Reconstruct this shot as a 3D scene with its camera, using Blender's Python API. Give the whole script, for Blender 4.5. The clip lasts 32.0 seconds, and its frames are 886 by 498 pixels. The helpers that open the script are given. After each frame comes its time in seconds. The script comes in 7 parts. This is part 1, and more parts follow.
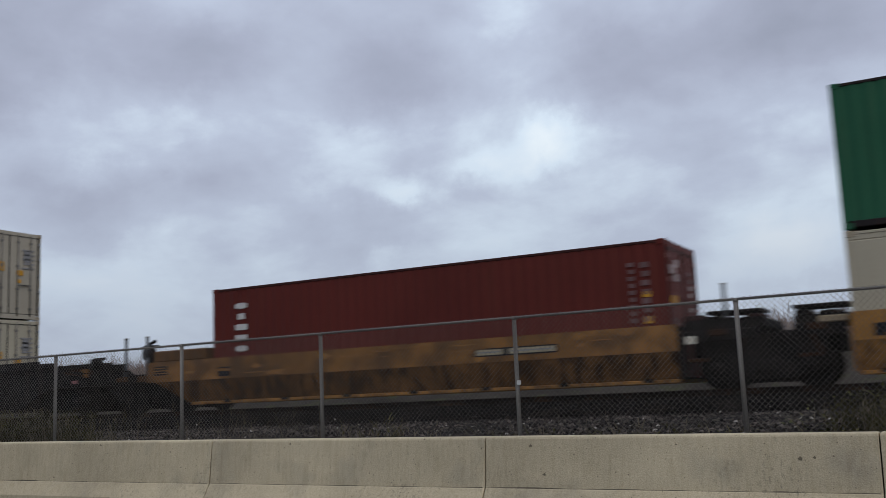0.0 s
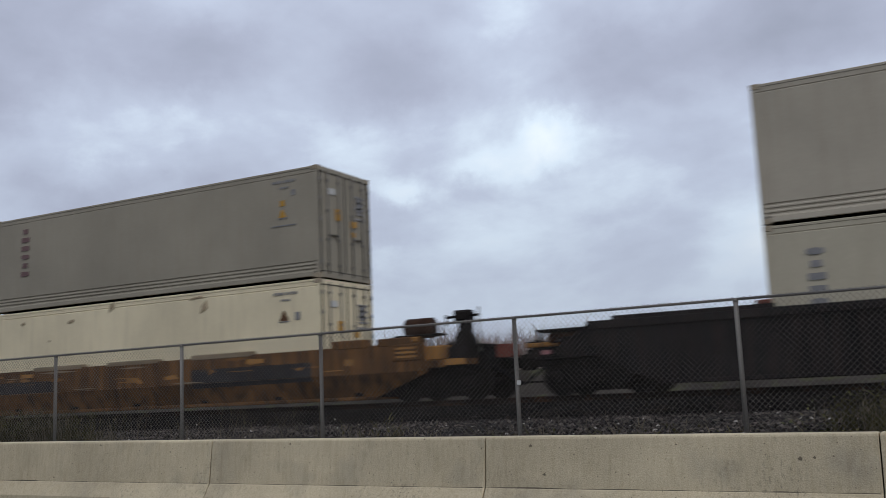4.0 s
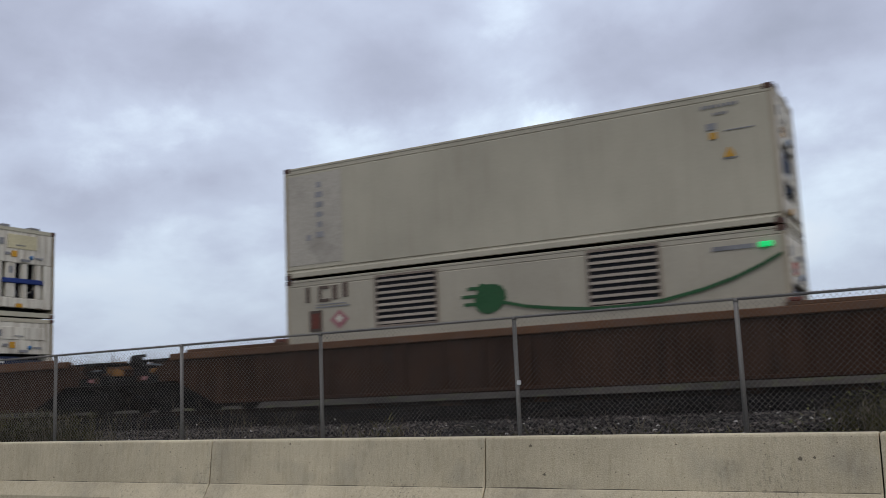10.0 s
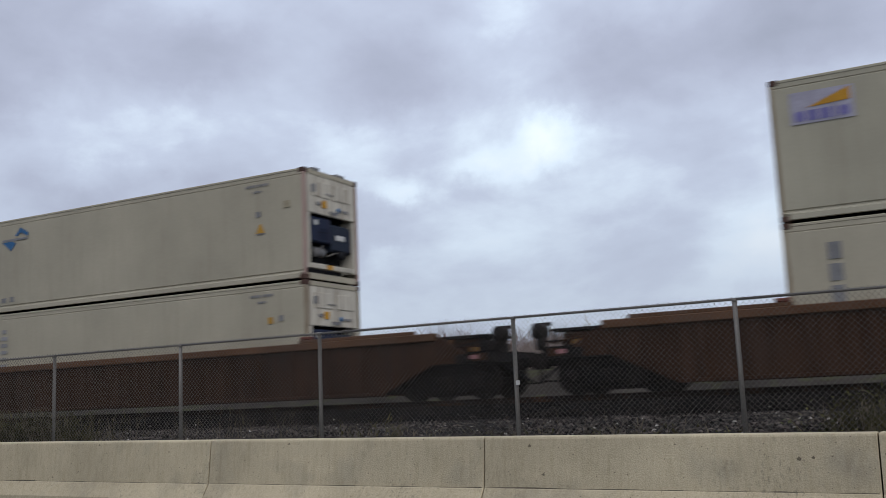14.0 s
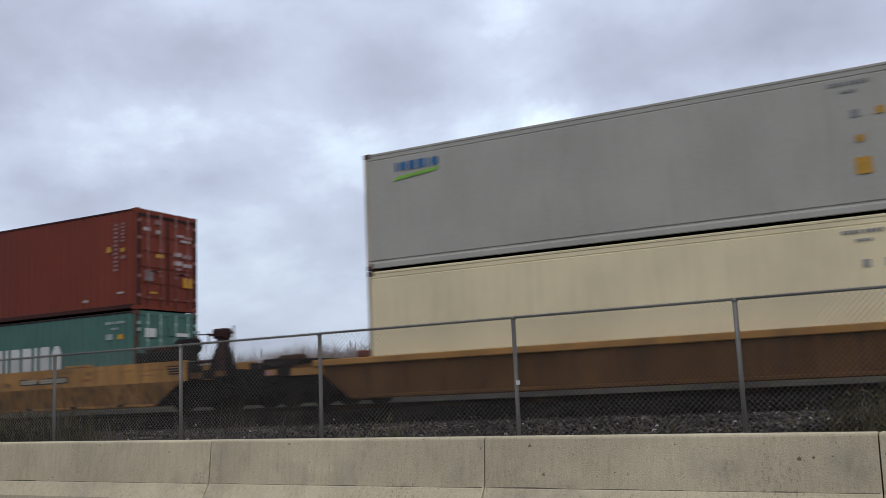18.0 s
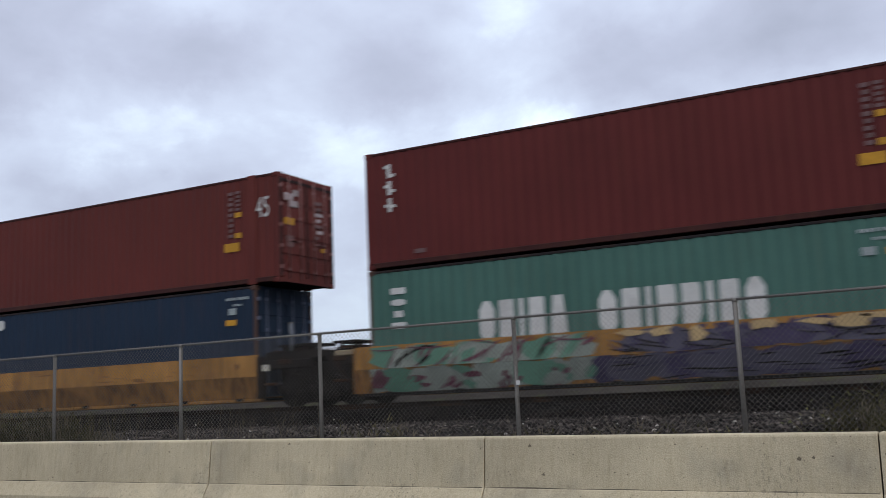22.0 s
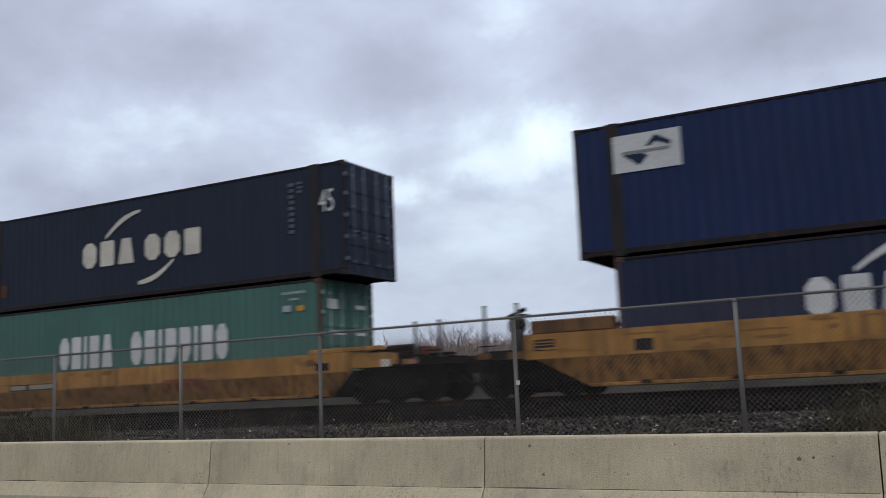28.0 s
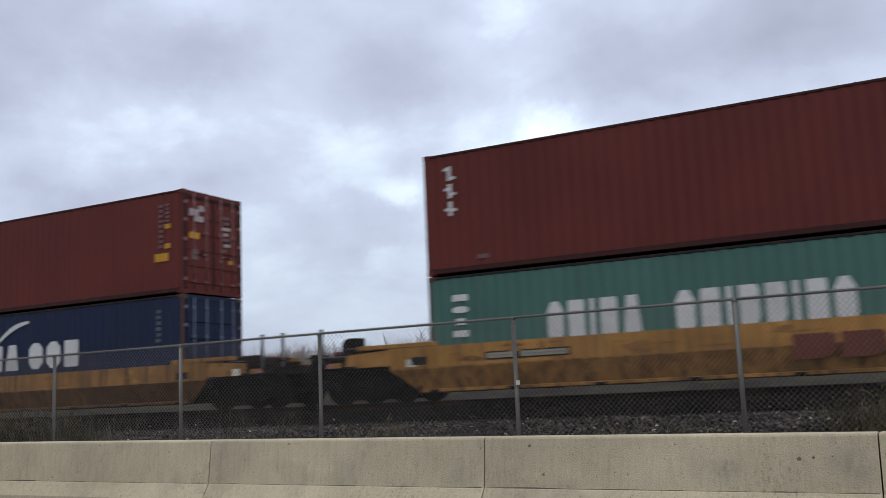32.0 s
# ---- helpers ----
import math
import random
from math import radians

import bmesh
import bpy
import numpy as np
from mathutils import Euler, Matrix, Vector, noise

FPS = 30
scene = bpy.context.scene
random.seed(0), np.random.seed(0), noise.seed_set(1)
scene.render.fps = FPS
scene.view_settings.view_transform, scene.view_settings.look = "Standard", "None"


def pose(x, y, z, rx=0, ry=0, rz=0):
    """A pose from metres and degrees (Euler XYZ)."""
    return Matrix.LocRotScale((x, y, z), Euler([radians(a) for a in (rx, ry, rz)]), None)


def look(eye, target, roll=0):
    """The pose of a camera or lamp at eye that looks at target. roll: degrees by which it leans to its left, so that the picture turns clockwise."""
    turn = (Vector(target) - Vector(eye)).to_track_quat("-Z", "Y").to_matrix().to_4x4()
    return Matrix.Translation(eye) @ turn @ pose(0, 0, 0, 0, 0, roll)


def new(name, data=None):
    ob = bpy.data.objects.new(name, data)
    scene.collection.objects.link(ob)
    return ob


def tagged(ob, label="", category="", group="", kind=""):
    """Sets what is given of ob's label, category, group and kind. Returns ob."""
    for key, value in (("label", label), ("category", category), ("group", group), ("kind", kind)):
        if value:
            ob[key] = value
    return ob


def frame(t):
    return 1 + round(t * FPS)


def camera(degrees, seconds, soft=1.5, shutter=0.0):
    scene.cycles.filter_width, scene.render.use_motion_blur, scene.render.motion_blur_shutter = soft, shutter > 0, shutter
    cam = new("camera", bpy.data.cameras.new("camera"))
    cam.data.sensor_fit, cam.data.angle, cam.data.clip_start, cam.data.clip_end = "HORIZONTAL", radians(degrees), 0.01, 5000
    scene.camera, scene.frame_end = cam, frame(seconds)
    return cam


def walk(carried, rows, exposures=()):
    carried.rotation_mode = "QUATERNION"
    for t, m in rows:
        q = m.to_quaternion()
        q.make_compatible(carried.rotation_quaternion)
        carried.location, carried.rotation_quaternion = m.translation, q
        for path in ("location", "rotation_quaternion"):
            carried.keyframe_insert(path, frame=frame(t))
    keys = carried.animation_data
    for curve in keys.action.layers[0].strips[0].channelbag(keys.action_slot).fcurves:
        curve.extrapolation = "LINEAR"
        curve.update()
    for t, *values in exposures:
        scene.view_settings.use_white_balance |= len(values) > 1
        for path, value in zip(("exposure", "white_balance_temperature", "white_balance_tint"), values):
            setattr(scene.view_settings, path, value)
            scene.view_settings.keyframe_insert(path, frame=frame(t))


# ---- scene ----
EYE_Z = 1.23          # the road beside the barrier is at z = 0
TRACK_Y = 21.16       # middle of the track; the track runs along x
RAIL_Z = 1.16

cam = camera(48.8, 32.0, soft=0.6, shutter=0.5)


def aim(right=0.0, up=0.0):
    """The camera's pose, turned a little from its rest: degrees to its right and up."""
    yaw, tip = radians(28.07 - right), radians(8.645 + up)
    to = (-math.sin(yaw) * math.cos(tip), math.cos(yaw) * math.cos(tip), math.sin(tip))
    return look((0, 0, EYE_Z), (to[0], to[1], EYE_Z + to[2]), -2.459)


walk(cam, [(0.0, aim()), (10.4, aim()), (10.9, aim(-0.20, -0.03)), (11.5, aim(-0.10, -0.03)), (12.0, aim()), (13.0, aim(0.09, -0.02)),
           (14.0, aim(0.06)), (20.0, aim(0.05)), (32.0, aim(0.06))],
     [(0.0, -0.25), (2.0, -0.12), (5.0, -0.14), (5.3, 0.02), (6.0, 0.08), (7.0, 0.0), (9.0, 0.02), (10.0, -0.02), (10.5, 0.05), (12.0, -0.16), (13.0, 0.1), (14.0, -0.04), (17.0, -0.07), (17.5, 0.0), (18.0, 0.08), (19.0, 0.05), (20.0, 0.22), (21.0, 0.19), (22.0, 0.2), (24.0, 0.25), (26.0, 0.15), (29.0, 0.0), (30.0, 0.05), (31.0, -0.12), (32.0, 0.14)])


def gone(t):
    """Metres that the train has gone at t seconds."""
    return 8.939 * t - 0.0038 * (t - 16) ** 2


# ---- sky and sun: an overcast day ----
world = bpy.data.worlds.new("overcast_sky")
scene.world = world
world.use_nodes = True
wn, wl = world.node_tree.nodes, world.node_tree.links
wn.clear()


def wnode(kind, **values):
    n = wn.new(kind)
    for key, value in values.items():
        n.inputs[key].default_value = value
    return n


def wmath(op, a, b=None):
    n = wn.new("ShaderNodeMath")
    n.operation = op
    for i, v in enumerate((a, b)):
        if v is None:
            continue
        if isinstance(v, (int, float)):
            n.inputs[i].default_value = v
        else:
            wl.new(v, n.inputs[i])
    return n.outputs[0]


def ramp(nodes, stops):
    n = nodes.new("ShaderNodeValToRGB")
    e = n.color_ramp.elements
    while len(e) < len(stops):
        e.new(0.5)
    for el, (p, c) in zip(e, stops):
        el.position, el.color = p, (*c, 1) if len(c) == 3 else c
    return n


sky = wn.new("ShaderNodeTexSky")
sky.sky_type, sky.sun_disc = "NISHITA", False
sky.sun_elevation, sky.sun_rotation = radians(49), radians(129)
coord = wn.new("ShaderNodeTexCoord")
sep = wn.new("ShaderNodeSeparateXYZ")
wl.new(coord.outputs["Generated"], sep.inputs[0])
height = wmath("MAXIMUM", sep.outputs["Z"], 0.0)
lift = wmath("ADD", height, 0.36)
deck = wn.new("ShaderNodeCombineXYZ")
wl.new(wmath("ADD", wmath("DIVIDE", sep.outputs["X"], lift), -0.346), deck.inputs[0])
wl.new(wmath("ADD", wmath("DIVIDE", sep.outputs["Y"], lift), -0.437), deck.inputs[1])
deck.inputs[2].default_value = 8.2
big = wnode("ShaderNodeTexNoise", Scale=1.6, Detail=7.0, Roughness=0.56, Distortion=0.3)
small = wnode("ShaderNodeTexNoise", Scale=4.0, Detail=7.0, Roughness=0.52, Distortion=0.15)
for n in (big, small):
    wl.new(deck.outputs[0], n.inputs["Vector"])
# masses of cloud and the thin bright places between them: degrees east of north (+y), degrees up, size, and how much thinner (+) or thicker (-)
MASSES = [(-23.6, 13.5, 0.11, 0.075), (-8.3, 7.6, 0.045, 0.11), (-53.7, 20.9, 0.07, -0.06), (-41.6, 19.6, 0.045, -0.07), (-49.3, 14.8, 0.045, 0.07),
          (-30.1, 18.5, 0.045, -0.07), (-47.8, 10.4, 0.045, -0.07), (-33.6, 13.9, 0.045, 0.05), (-23.1, 22.7, 0.045, 0.07), (-7.1, 19.7, 0.045, -0.06),
          (-9.2, 14.5, 0.045, 0.05), (-18.4, 17.8, 0.045, -0.06), (-56.2, 13.3, 0.045, 0.08), (-54.9, 16.5, 0.045, -0.06), (-20.6, 8.6, 0.07, -0.04),
          (-16.4, 22.1, 0.045, 0.05), (-43.2, 16.2, 0.045, 0.05), (-43.2, 12.7, 0.045, -0.04), (-41.6, 22.9, 0.045, 0.04), (-44.8, 9.3, 0.045, 0.05),
          (-30.9, 10.6, 0.035, -0.05), (-25.6, 11.3, 0.035, -0.045), (-21.0, 12.4, 0.03, -0.035), (-35.6, 9.9, 0.03, -0.03), (-21.4, 14.5, 0.022, 0.10), (-29.7, 12.4, 0.02, 0.08), (-25.6, 13.4, 0.02, 0.05), (-31.3, 8.6, 0.018, 0.06)]


def vmath(op, a, b):
    n = wn.new("ShaderNodeVectorMath")
    n.operation = op
    for i, v in enumerate((a, b)):
        if isinstance(v, tuple):
            n.inputs[i].default_value = v
        else:
            wl.new(v, n.inputs[i])
    return n.outputs["Value" if op in ("DOT_PRODUCT", "DISTANCE") else "Vector"]


# ragged edges: the direction is shaken by noise before the masses are met; they lie flat, wider than tall
shake = wnode("ShaderNodeTexNoise", Scale=9.0, Detail=6.0, Roughness=0.6)
wl.new(coord.outputs["Generated"], shake.inputs["Vector"])
shaken = vmath("ADD", vmath("MULTIPLY", vmath("SUBTRACT", shake.outputs["Color"], (0.5, 0.5, 0.5)), (0.12, 0.12, 0.10)), coord.outputs["Generated"])
flat = vmath("MULTIPLY", shaken, (1.0, 1.0, 1.7))
masses = 0.0
for east, up, size, thinner in MASSES:
    a, e = radians(east), radians(up)
    at = (math.sin(a) * math.cos(e), math.cos(a) * math.cos(e), 1.7 * math.sin(e))
    off = wmath("DIVIDE", vmath("DISTANCE", flat, at), size)
    lobe = wmath("EXPONENT", wmath("MULTIPLY", wmath("MULTIPLY", off, off), -0.5))
    masses = wmath("ADD", wmath("MULTIPLY", lobe, thinner), masses)
# the cloud thins towards the horizon and thickens overhead
thin = wmath("MULTIPLY", wmath("SUBTRACT", 0.30, wmath("MINIMUM", height, 0.5)), 0.35)
grainy = wmath("ADD", wmath("MULTIPLY", big.outputs["Fac"], 0.22), wmath("MULTIPLY", small.outputs["Fac"], 0.26))
cover = wmath("ADD", wmath("ADD", wmath("ADD", grainy, 0.26), thin), masses)
tone = ramp(wn, [(0.36, (0.352, 0.385, 0.49)), (0.46, (0.455, 0.497, 0.632)), (0.54, (0.575, 0.645, 0.80)), (0.61, (0.80, 0.93, 1.07)), (0.70, (0.96, 1.06, 1.14))])
wl.new(cover, tone.inputs[0])
haze = wn.new("ShaderNodeMixRGB")
haze.inputs[2].default_value = (0.50, 0.56, 0.69, 1)
wl.new(wmath("POWER", wmath("SUBTRACT", 1.0, wmath("MINIMUM", wmath("MULTIPLY", height, 3.8), 1.0)), 1.2), haze.inputs[0])
wl.new(tone.outputs[0], haze.inputs[1])
# an overcast sky is brighter towards the zenith
zenith = wn.new("ShaderNodeMixRGB")
zenith.blend_type = "MULTIPLY"
zenith.inputs[0].default_value = 1
glow = wmath("ADD", 0.97, wmath("MULTIPLY", wmath("POWER", height, 1.5), 0.75))
wl.new(haze.outputs[0], zenith.inputs[1])
wl.new(glow, zenith.inputs[2])
bg_cloud = wnode("ShaderNodeBackground", Strength=1.0)
bg_sky = wnode("ShaderNodeBackground", Strength=0.06)
wl.new(zenith.outputs[0], bg_cloud.inputs[0])
wl.new(sky.outputs[0], bg_sky.inputs[0])
both = wn.new("ShaderNodeMixShader")
both.inputs[0].default_value = 0.93
wl.new(bg_sky.outputs[0], both.inputs[1])
wl.new(bg_cloud.outputs[0], both.inputs[2])
wl.new(both.outputs[0], wn.new("ShaderNodeOutputWorld").inputs[0])

sun = new("sun", bpy.data.lights.new("sun", "SUN"))
sun.data.energy, sun.data.angle, sun.data.color = 0.85, radians(50), (1.0, 0.96, 0.9)
sun.matrix_world = look((22, -14, 30), (0, 4, 0))


# ---- materials ----
def material(name, colour, rough=0.6, metal=0.0, vary=0.25, grain=18.0, dirt=(0.05, 0.04, 0.03), dirty=0.35, bump=0.15, reach=0.52, streak=False, patch=0.8, spread=0.0, gloss=0.10, island=0.0, grit=0.35):
    """A worn surface: colour, patches at metre size, fine grain, dirt (in runs down the face with streak), and relief."""
    m = bpy.data.materials.new(name)
    m.use_nodes = True
    nt = m.node_tree
    nodes, links = nt.nodes, nt.links
    bsdf = nodes["Principled BSDF"]
    tc = nodes.new("ShaderNodeTexCoord")
    info = nodes.new("ShaderNodeObjectInfo")
    shift = nodes.new("ShaderNodeVectorMath")
    shift.operation = "MULTIPLY_ADD"
    links.new(info.outputs["Random"], shift.inputs[0])
    shift.inputs[1].default_value = (37, 19, 11)
    links.new(tc.outputs["Object"], shift.inputs[2])

    def noise_at(scale, stretch=(1, 1, 1), detail=4.0):
        mp = nodes.new("ShaderNodeMapping")
        mp.inputs["Scale"].default_value = stretch
        links.new(shift.outputs[0], mp.inputs[0])
        n = nodes.new("ShaderNodeTexNoise")
        n.inputs["Scale"].default_value, n.inputs["Detail"].default_value = scale, detail
        links.new(mp.outputs[0], n.inputs["Vector"])
        return n.outputs["Fac"]

    large, fine = noise_at(patch), noise_at(grain)
    dark = [c * (1 - vary) for c in colour]
    light = [min(1, c * (1 + vary * 0.6)) for c in colour]
    base = ramp(nodes, [(0.3, dark), (0.7, light)])
    links.new(large, base.inputs[0])
    grainy = nodes.new("ShaderNodeMixRGB")
    grainy.blend_type = "OVERLAY"
    grainy.inputs[0].default_value = grit
    links.new(base.outputs[0], grainy.inputs[1])
    gr = ramp(nodes, [(0.25, (0.3, 0.3, 0.3)), (0.75, (0.7, 0.7, 0.7))])
    links.new(fine, gr.inputs[0])
    links.new(gr.outputs[0], grainy.inputs[2])
    out = grainy.outputs[0]
    if spread:
        hsv = nodes.new("ShaderNodeHueSaturation")
        tint = nodes.new("ShaderNodeMapRange")
        tint.inputs[3].default_value, tint.inputs[4].default_value = 1 - spread, 1 + spread
        links.new(info.outputs["Random"], tint.inputs[0])
        links.new(tint.outputs[0], hsv.inputs["Value"])
        links.new(out, hsv.inputs["Color"])
        out = hsv.outputs[0]
    if island:
        each = nodes.new("ShaderNodeNewGeometry")
        shade = nodes.new("ShaderNodeHueSaturation")
        span = nodes.new("ShaderNodeMapRange")
        span.inputs[3].default_value, span.inputs[4].default_value = 1 / (1 + island), 1 + island
        curve = nodes.new("ShaderNodeMath")
        curve.operation = "POWER"
        curve.inputs[1].default_value = 2.2
        links.new(each.outputs["Random Per Island"], curve.inputs[0])
        links.new(curve.outputs[0], span.inputs[0])
        links.new(span.outputs[0], shade.inputs["Value"])
        links.new(out, shade.inputs["Color"])
        out = shade.outputs[0]
    soil = nodes.new("ShaderNodeMixRGB")
    soil.inputs[2].default_value = (*dirt, 1)
    mask = ramp(nodes, [(reach, (0, 0, 0)), (reach + 0.24, (dirty, dirty, dirty))])
    links.new(noise_at(1.6, (5, 5, 0.35) if streak else (1, 1, 1), 6.0), mask.inputs[0])
    links.new(mask.outputs[0], soil.inputs[0])
    links.new(out, soil.inputs[1])
    links.new(soil.outputs[0], bsdf.inputs["Base Color"])
    rr = nodes.new("ShaderNodeMapRange")
    rr.inputs[3].default_value, rr.inputs[4].default_value = max(0.05, rough - 0.12), min(1, rough + 0.15)
    links.new(large, rr.inputs[0])
    links.new(rr.outputs[0], bsdf.inputs["Roughness"])
    bsdf.inputs["Metallic"].default_value = metal
    bsdf.inputs["Specular IOR Level"].default_value = gloss
    if bump:
        b = nodes.new("ShaderNodeBump")
        b.inputs["Strength"].default_value, b.inputs["Distance"].default_value = bump, 0.02
        links.new(fine, b.inputs["Height"])
        links.new(b.outputs[0], bsdf.inputs["Normal"])
    return m


def glowing(name, colour, strength):
    m = material(name, colour, 0.4)
    b = m.node_tree.nodes["Principled BSDF"]
    b.inputs["Emission Color"].default_value, b.inputs["Emission Strength"].default_value = (*colour, 1), strength
    return m


RUST = (0.10, 0.045, 0.022)
M = {}
M["asphalt"] = material("asphalt", (0.055, 0.055, 0.057), 0.9, grain=120, bump=0.4)
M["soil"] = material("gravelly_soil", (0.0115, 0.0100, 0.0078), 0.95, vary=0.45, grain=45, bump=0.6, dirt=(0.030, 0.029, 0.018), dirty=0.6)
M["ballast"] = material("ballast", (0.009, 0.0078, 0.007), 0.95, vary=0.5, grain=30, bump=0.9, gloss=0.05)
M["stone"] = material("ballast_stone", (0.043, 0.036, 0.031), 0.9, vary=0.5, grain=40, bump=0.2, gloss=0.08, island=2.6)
# darker stones by the rail: oil, and the train's shade put into the colour
M["shaded_oily_stone"] = material("shaded_oily_ballast_stone", (0.0125, 0.0103, 0.009), 0.85, vary=0.5, grain=40, bump=0.2, gloss=0.06, island=1.2)
M["pale_stone"] = material("pale_stone", (0.25, 0.23, 0.20), 0.85, vary=0.3, grain=40, bump=0.2, island=1.2)
M["field"] = material("rough_grass", (0.050, 0.043, 0.035), 0.95, vary=0.45, grain=14, bump=0.6, dirt=(0.075, 0.085, 0.028), dirty=0.75, patch=0.5, gloss=0.03)
M["wood"] = material("creosoted_wood", (0.0175, 0.0147, 0.0126), 0.9, vary=0.4)
M["rail"] = material("rail_steel", (0.022, 0.016, 0.013), 0.75, 0.1, dirt=RUST, dirty=0.7)
M["galv"] = material("galvanised_steel", (0.205, 0.19, 0.168), 0.6, 0.15, vary=0.2, grain=60, bump=0.05, dirt=(0.12, 0.10, 0.08), dirty=0.4)
M["wire"] = material("chain_link_wire", (0.145, 0.133, 0.117), 0.6, 0.1, vary=0.2, bump=0)
M["twig"] = material("bare_twig", (0.19, 0.125, 0.105), 0.9, vary=0.35, patch=0.3, bump=0, dirt=(0.30, 0.26, 0.22), dirty=0.9)
M["pale_twig"] = material("pale_bare_twig", (0.36, 0.30, 0.26), 0.9, vary=0.3, bump=0)
M["weed"] = material("green_weed", (0.044, 0.040, 0.0165), 0.9, vary=0.4, patch=2, bump=0, dirt=(0.22, 0.19, 0.08), dirty=0.7)
M["leaf"] = material("yellow_green_leaf", (0.075, 0.078, 0.026), 0.8, vary=0.4, patch=2.5, bump=0, dirt=(0.20, 0.16, 0.05), dirty=0.8, island=0.8)
M["dry"] = material("dry_stalk", (0.1658, 0.1381, 0.0940), 0.9, vary=0.3, bump=0)
M["pale_wall"] = material("pale_render", (0.55, 0.54, 0.52), 0.9)
M["window"] = material("dark_window", (0.22, 0.23, 0.25), 0.2, bump=0)
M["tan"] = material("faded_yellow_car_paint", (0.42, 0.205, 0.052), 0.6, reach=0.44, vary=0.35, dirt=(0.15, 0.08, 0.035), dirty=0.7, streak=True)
# tan again, darkened for shade on the fold and for dull, scraped places
M["tan_shade_dull"] = material("dull_and_shaded_yellow_paint", (0.34, 0.166, 0.048), 0.65, reach=0.44, vary=0.35, dirt=(0.07, 0.04, 0.025), dirty=0.85, streak=True)
M["unit_white"] = material("white_unit_panel", (0.62, 0.575, 0.47), 0.55, vary=0.2, reach=0.46, dirt=(0.22, 0.15, 0.09), dirty=0.6, streak=True, bump=0, grit=0.15)
M["blue_bar"] = material("dark_blue_paint", (0.025, 0.045, 0.16), 0.5, vary=0.3, bump=0)
M["galv_cable"] = material("grey_cable", (0.2, 0.19, 0.18), 0.7, bump=0)
M["scuff"] = material("scuffed_yellow_paint", (0.26, 0.125, 0.042), 0.7, vary=0.35, bump=0)
# grimy paint; under a lighter band it also holds the fold's shade
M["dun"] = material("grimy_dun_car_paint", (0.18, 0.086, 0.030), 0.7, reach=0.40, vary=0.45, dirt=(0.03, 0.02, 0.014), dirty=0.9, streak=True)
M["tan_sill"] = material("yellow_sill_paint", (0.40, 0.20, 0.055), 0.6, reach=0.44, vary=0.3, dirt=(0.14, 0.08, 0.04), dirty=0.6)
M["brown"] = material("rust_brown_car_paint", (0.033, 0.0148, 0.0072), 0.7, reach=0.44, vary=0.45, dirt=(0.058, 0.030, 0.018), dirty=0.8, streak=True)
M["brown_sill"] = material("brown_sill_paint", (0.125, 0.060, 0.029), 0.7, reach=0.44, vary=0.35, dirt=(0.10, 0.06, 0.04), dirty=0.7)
M["black_car"] = material("black_car_paint", (0.0105, 0.0088, 0.0088), 0.7, reach=0.44, vary=0.4, dirt=(0.045, 0.032, 0.026), dirty=0.5, streak=True)
M["grime"] = material("grimy_cast_steel", (0.0125, 0.0102, 0.0094), 0.8, vary=0.5, bump=0.3)
M["wheel"] = material("wheel_steel", (0.017, 0.0138, 0.0125), 0.7, 0.1, vary=0.4)
M["rustred"] = material("rust_red_fitting", (0.16, 0.055, 0.04), 0.8, vary=0.3)
M["dark_red"] = material("dark_red_grimy_fitting", (0.045, 0.022, 0.020), 0.8, vary=0.4)
M["black"] = material("black_rubbered_steel", (0.018, 0.018, 0.02), 0.7)
M["white_mark"] = material("white_marking", (0.60, 0.59, 0.55), 0.6, vary=0.15, dirty=0.25, bump=0)
M["cream_mark"] = material("cream_marking", (0.62, 0.57, 0.46), 0.6, vary=0.2, dirty=0.3, bump=0)
M["grey_mark"] = material("grey_marking", (0.245, 0.24, 0.235), 0.6, vary=0.2, bump=0)
M["faint_mark"] = material("faint_marking", (0.1150, 0.1250, 0.1450), 0.6, vary=0.2, bump=0)
M["faint_red"] = material("faded_red_marking", (0.175, 0.11, 0.105), 0.6, vary=0.2, bump=0)
M["yellow_mark"] = material("yellow_marking", (0.55, 0.28, 0.035), 0.5, vary=0.15, bump=0)
M["dull_yellow"] = material("dull_yellow_marking", (0.50, 0.275, 0.05), 0.5, vary=0.2, bump=0)
M["magenta_pale"] = material("thin_magenta_marking", (0.46, 0.12, 0.19), 0.5, vary=0.2, bump=0)
M["magenta"] = material("magenta_marking", (0.45, 0.015, 0.11), 0.5, vary=0.12, bump=0)
M["pink_faint"] = material("faded_pink_marking", (0.36, 0.165, 0.165), 0.5, vary=0.2, bump=0)
M["maroon"] = material("maroon_panel", (0.22, 0.012, 0.022), 0.5, vary=0.12, bump=0)
M["plug_green"] = material("green_marking", (0.034, 0.096, 0.040), 0.5, vary=0.15, bump=0)
M["blue_mark"] = material("blue_marking", (0.05, 0.15, 0.30), 0.5, vary=0.15, bump=0)
M["lime_mark"] = material("lime_marking", (0.25, 0.50, 0.08), 0.5, vary=0.15, bump=0)
M["violet_mark"] = material("violet_marking", (0.22, 0.20, 0.42), 0.5, vary=0.2, bump=0)
M["red_mark"] = material("red_marking", (0.45, 0.05, 0.04), 0.5, vary=0.2, bump=0)
M["orange_mark"] = material("orange_marking", (0.62, 0.25, 0.10), 0.5, vary=0.2, bump=0)
M["mint"] = material("mint_spray", (0.12, 0.245, 0.168), 0.6, vary=0.3, bump=0)
M["mint_pale"] = material("pale_mint_spray", (0.28, 0.305, 0.255), 0.6, vary=0.3, bump=0)
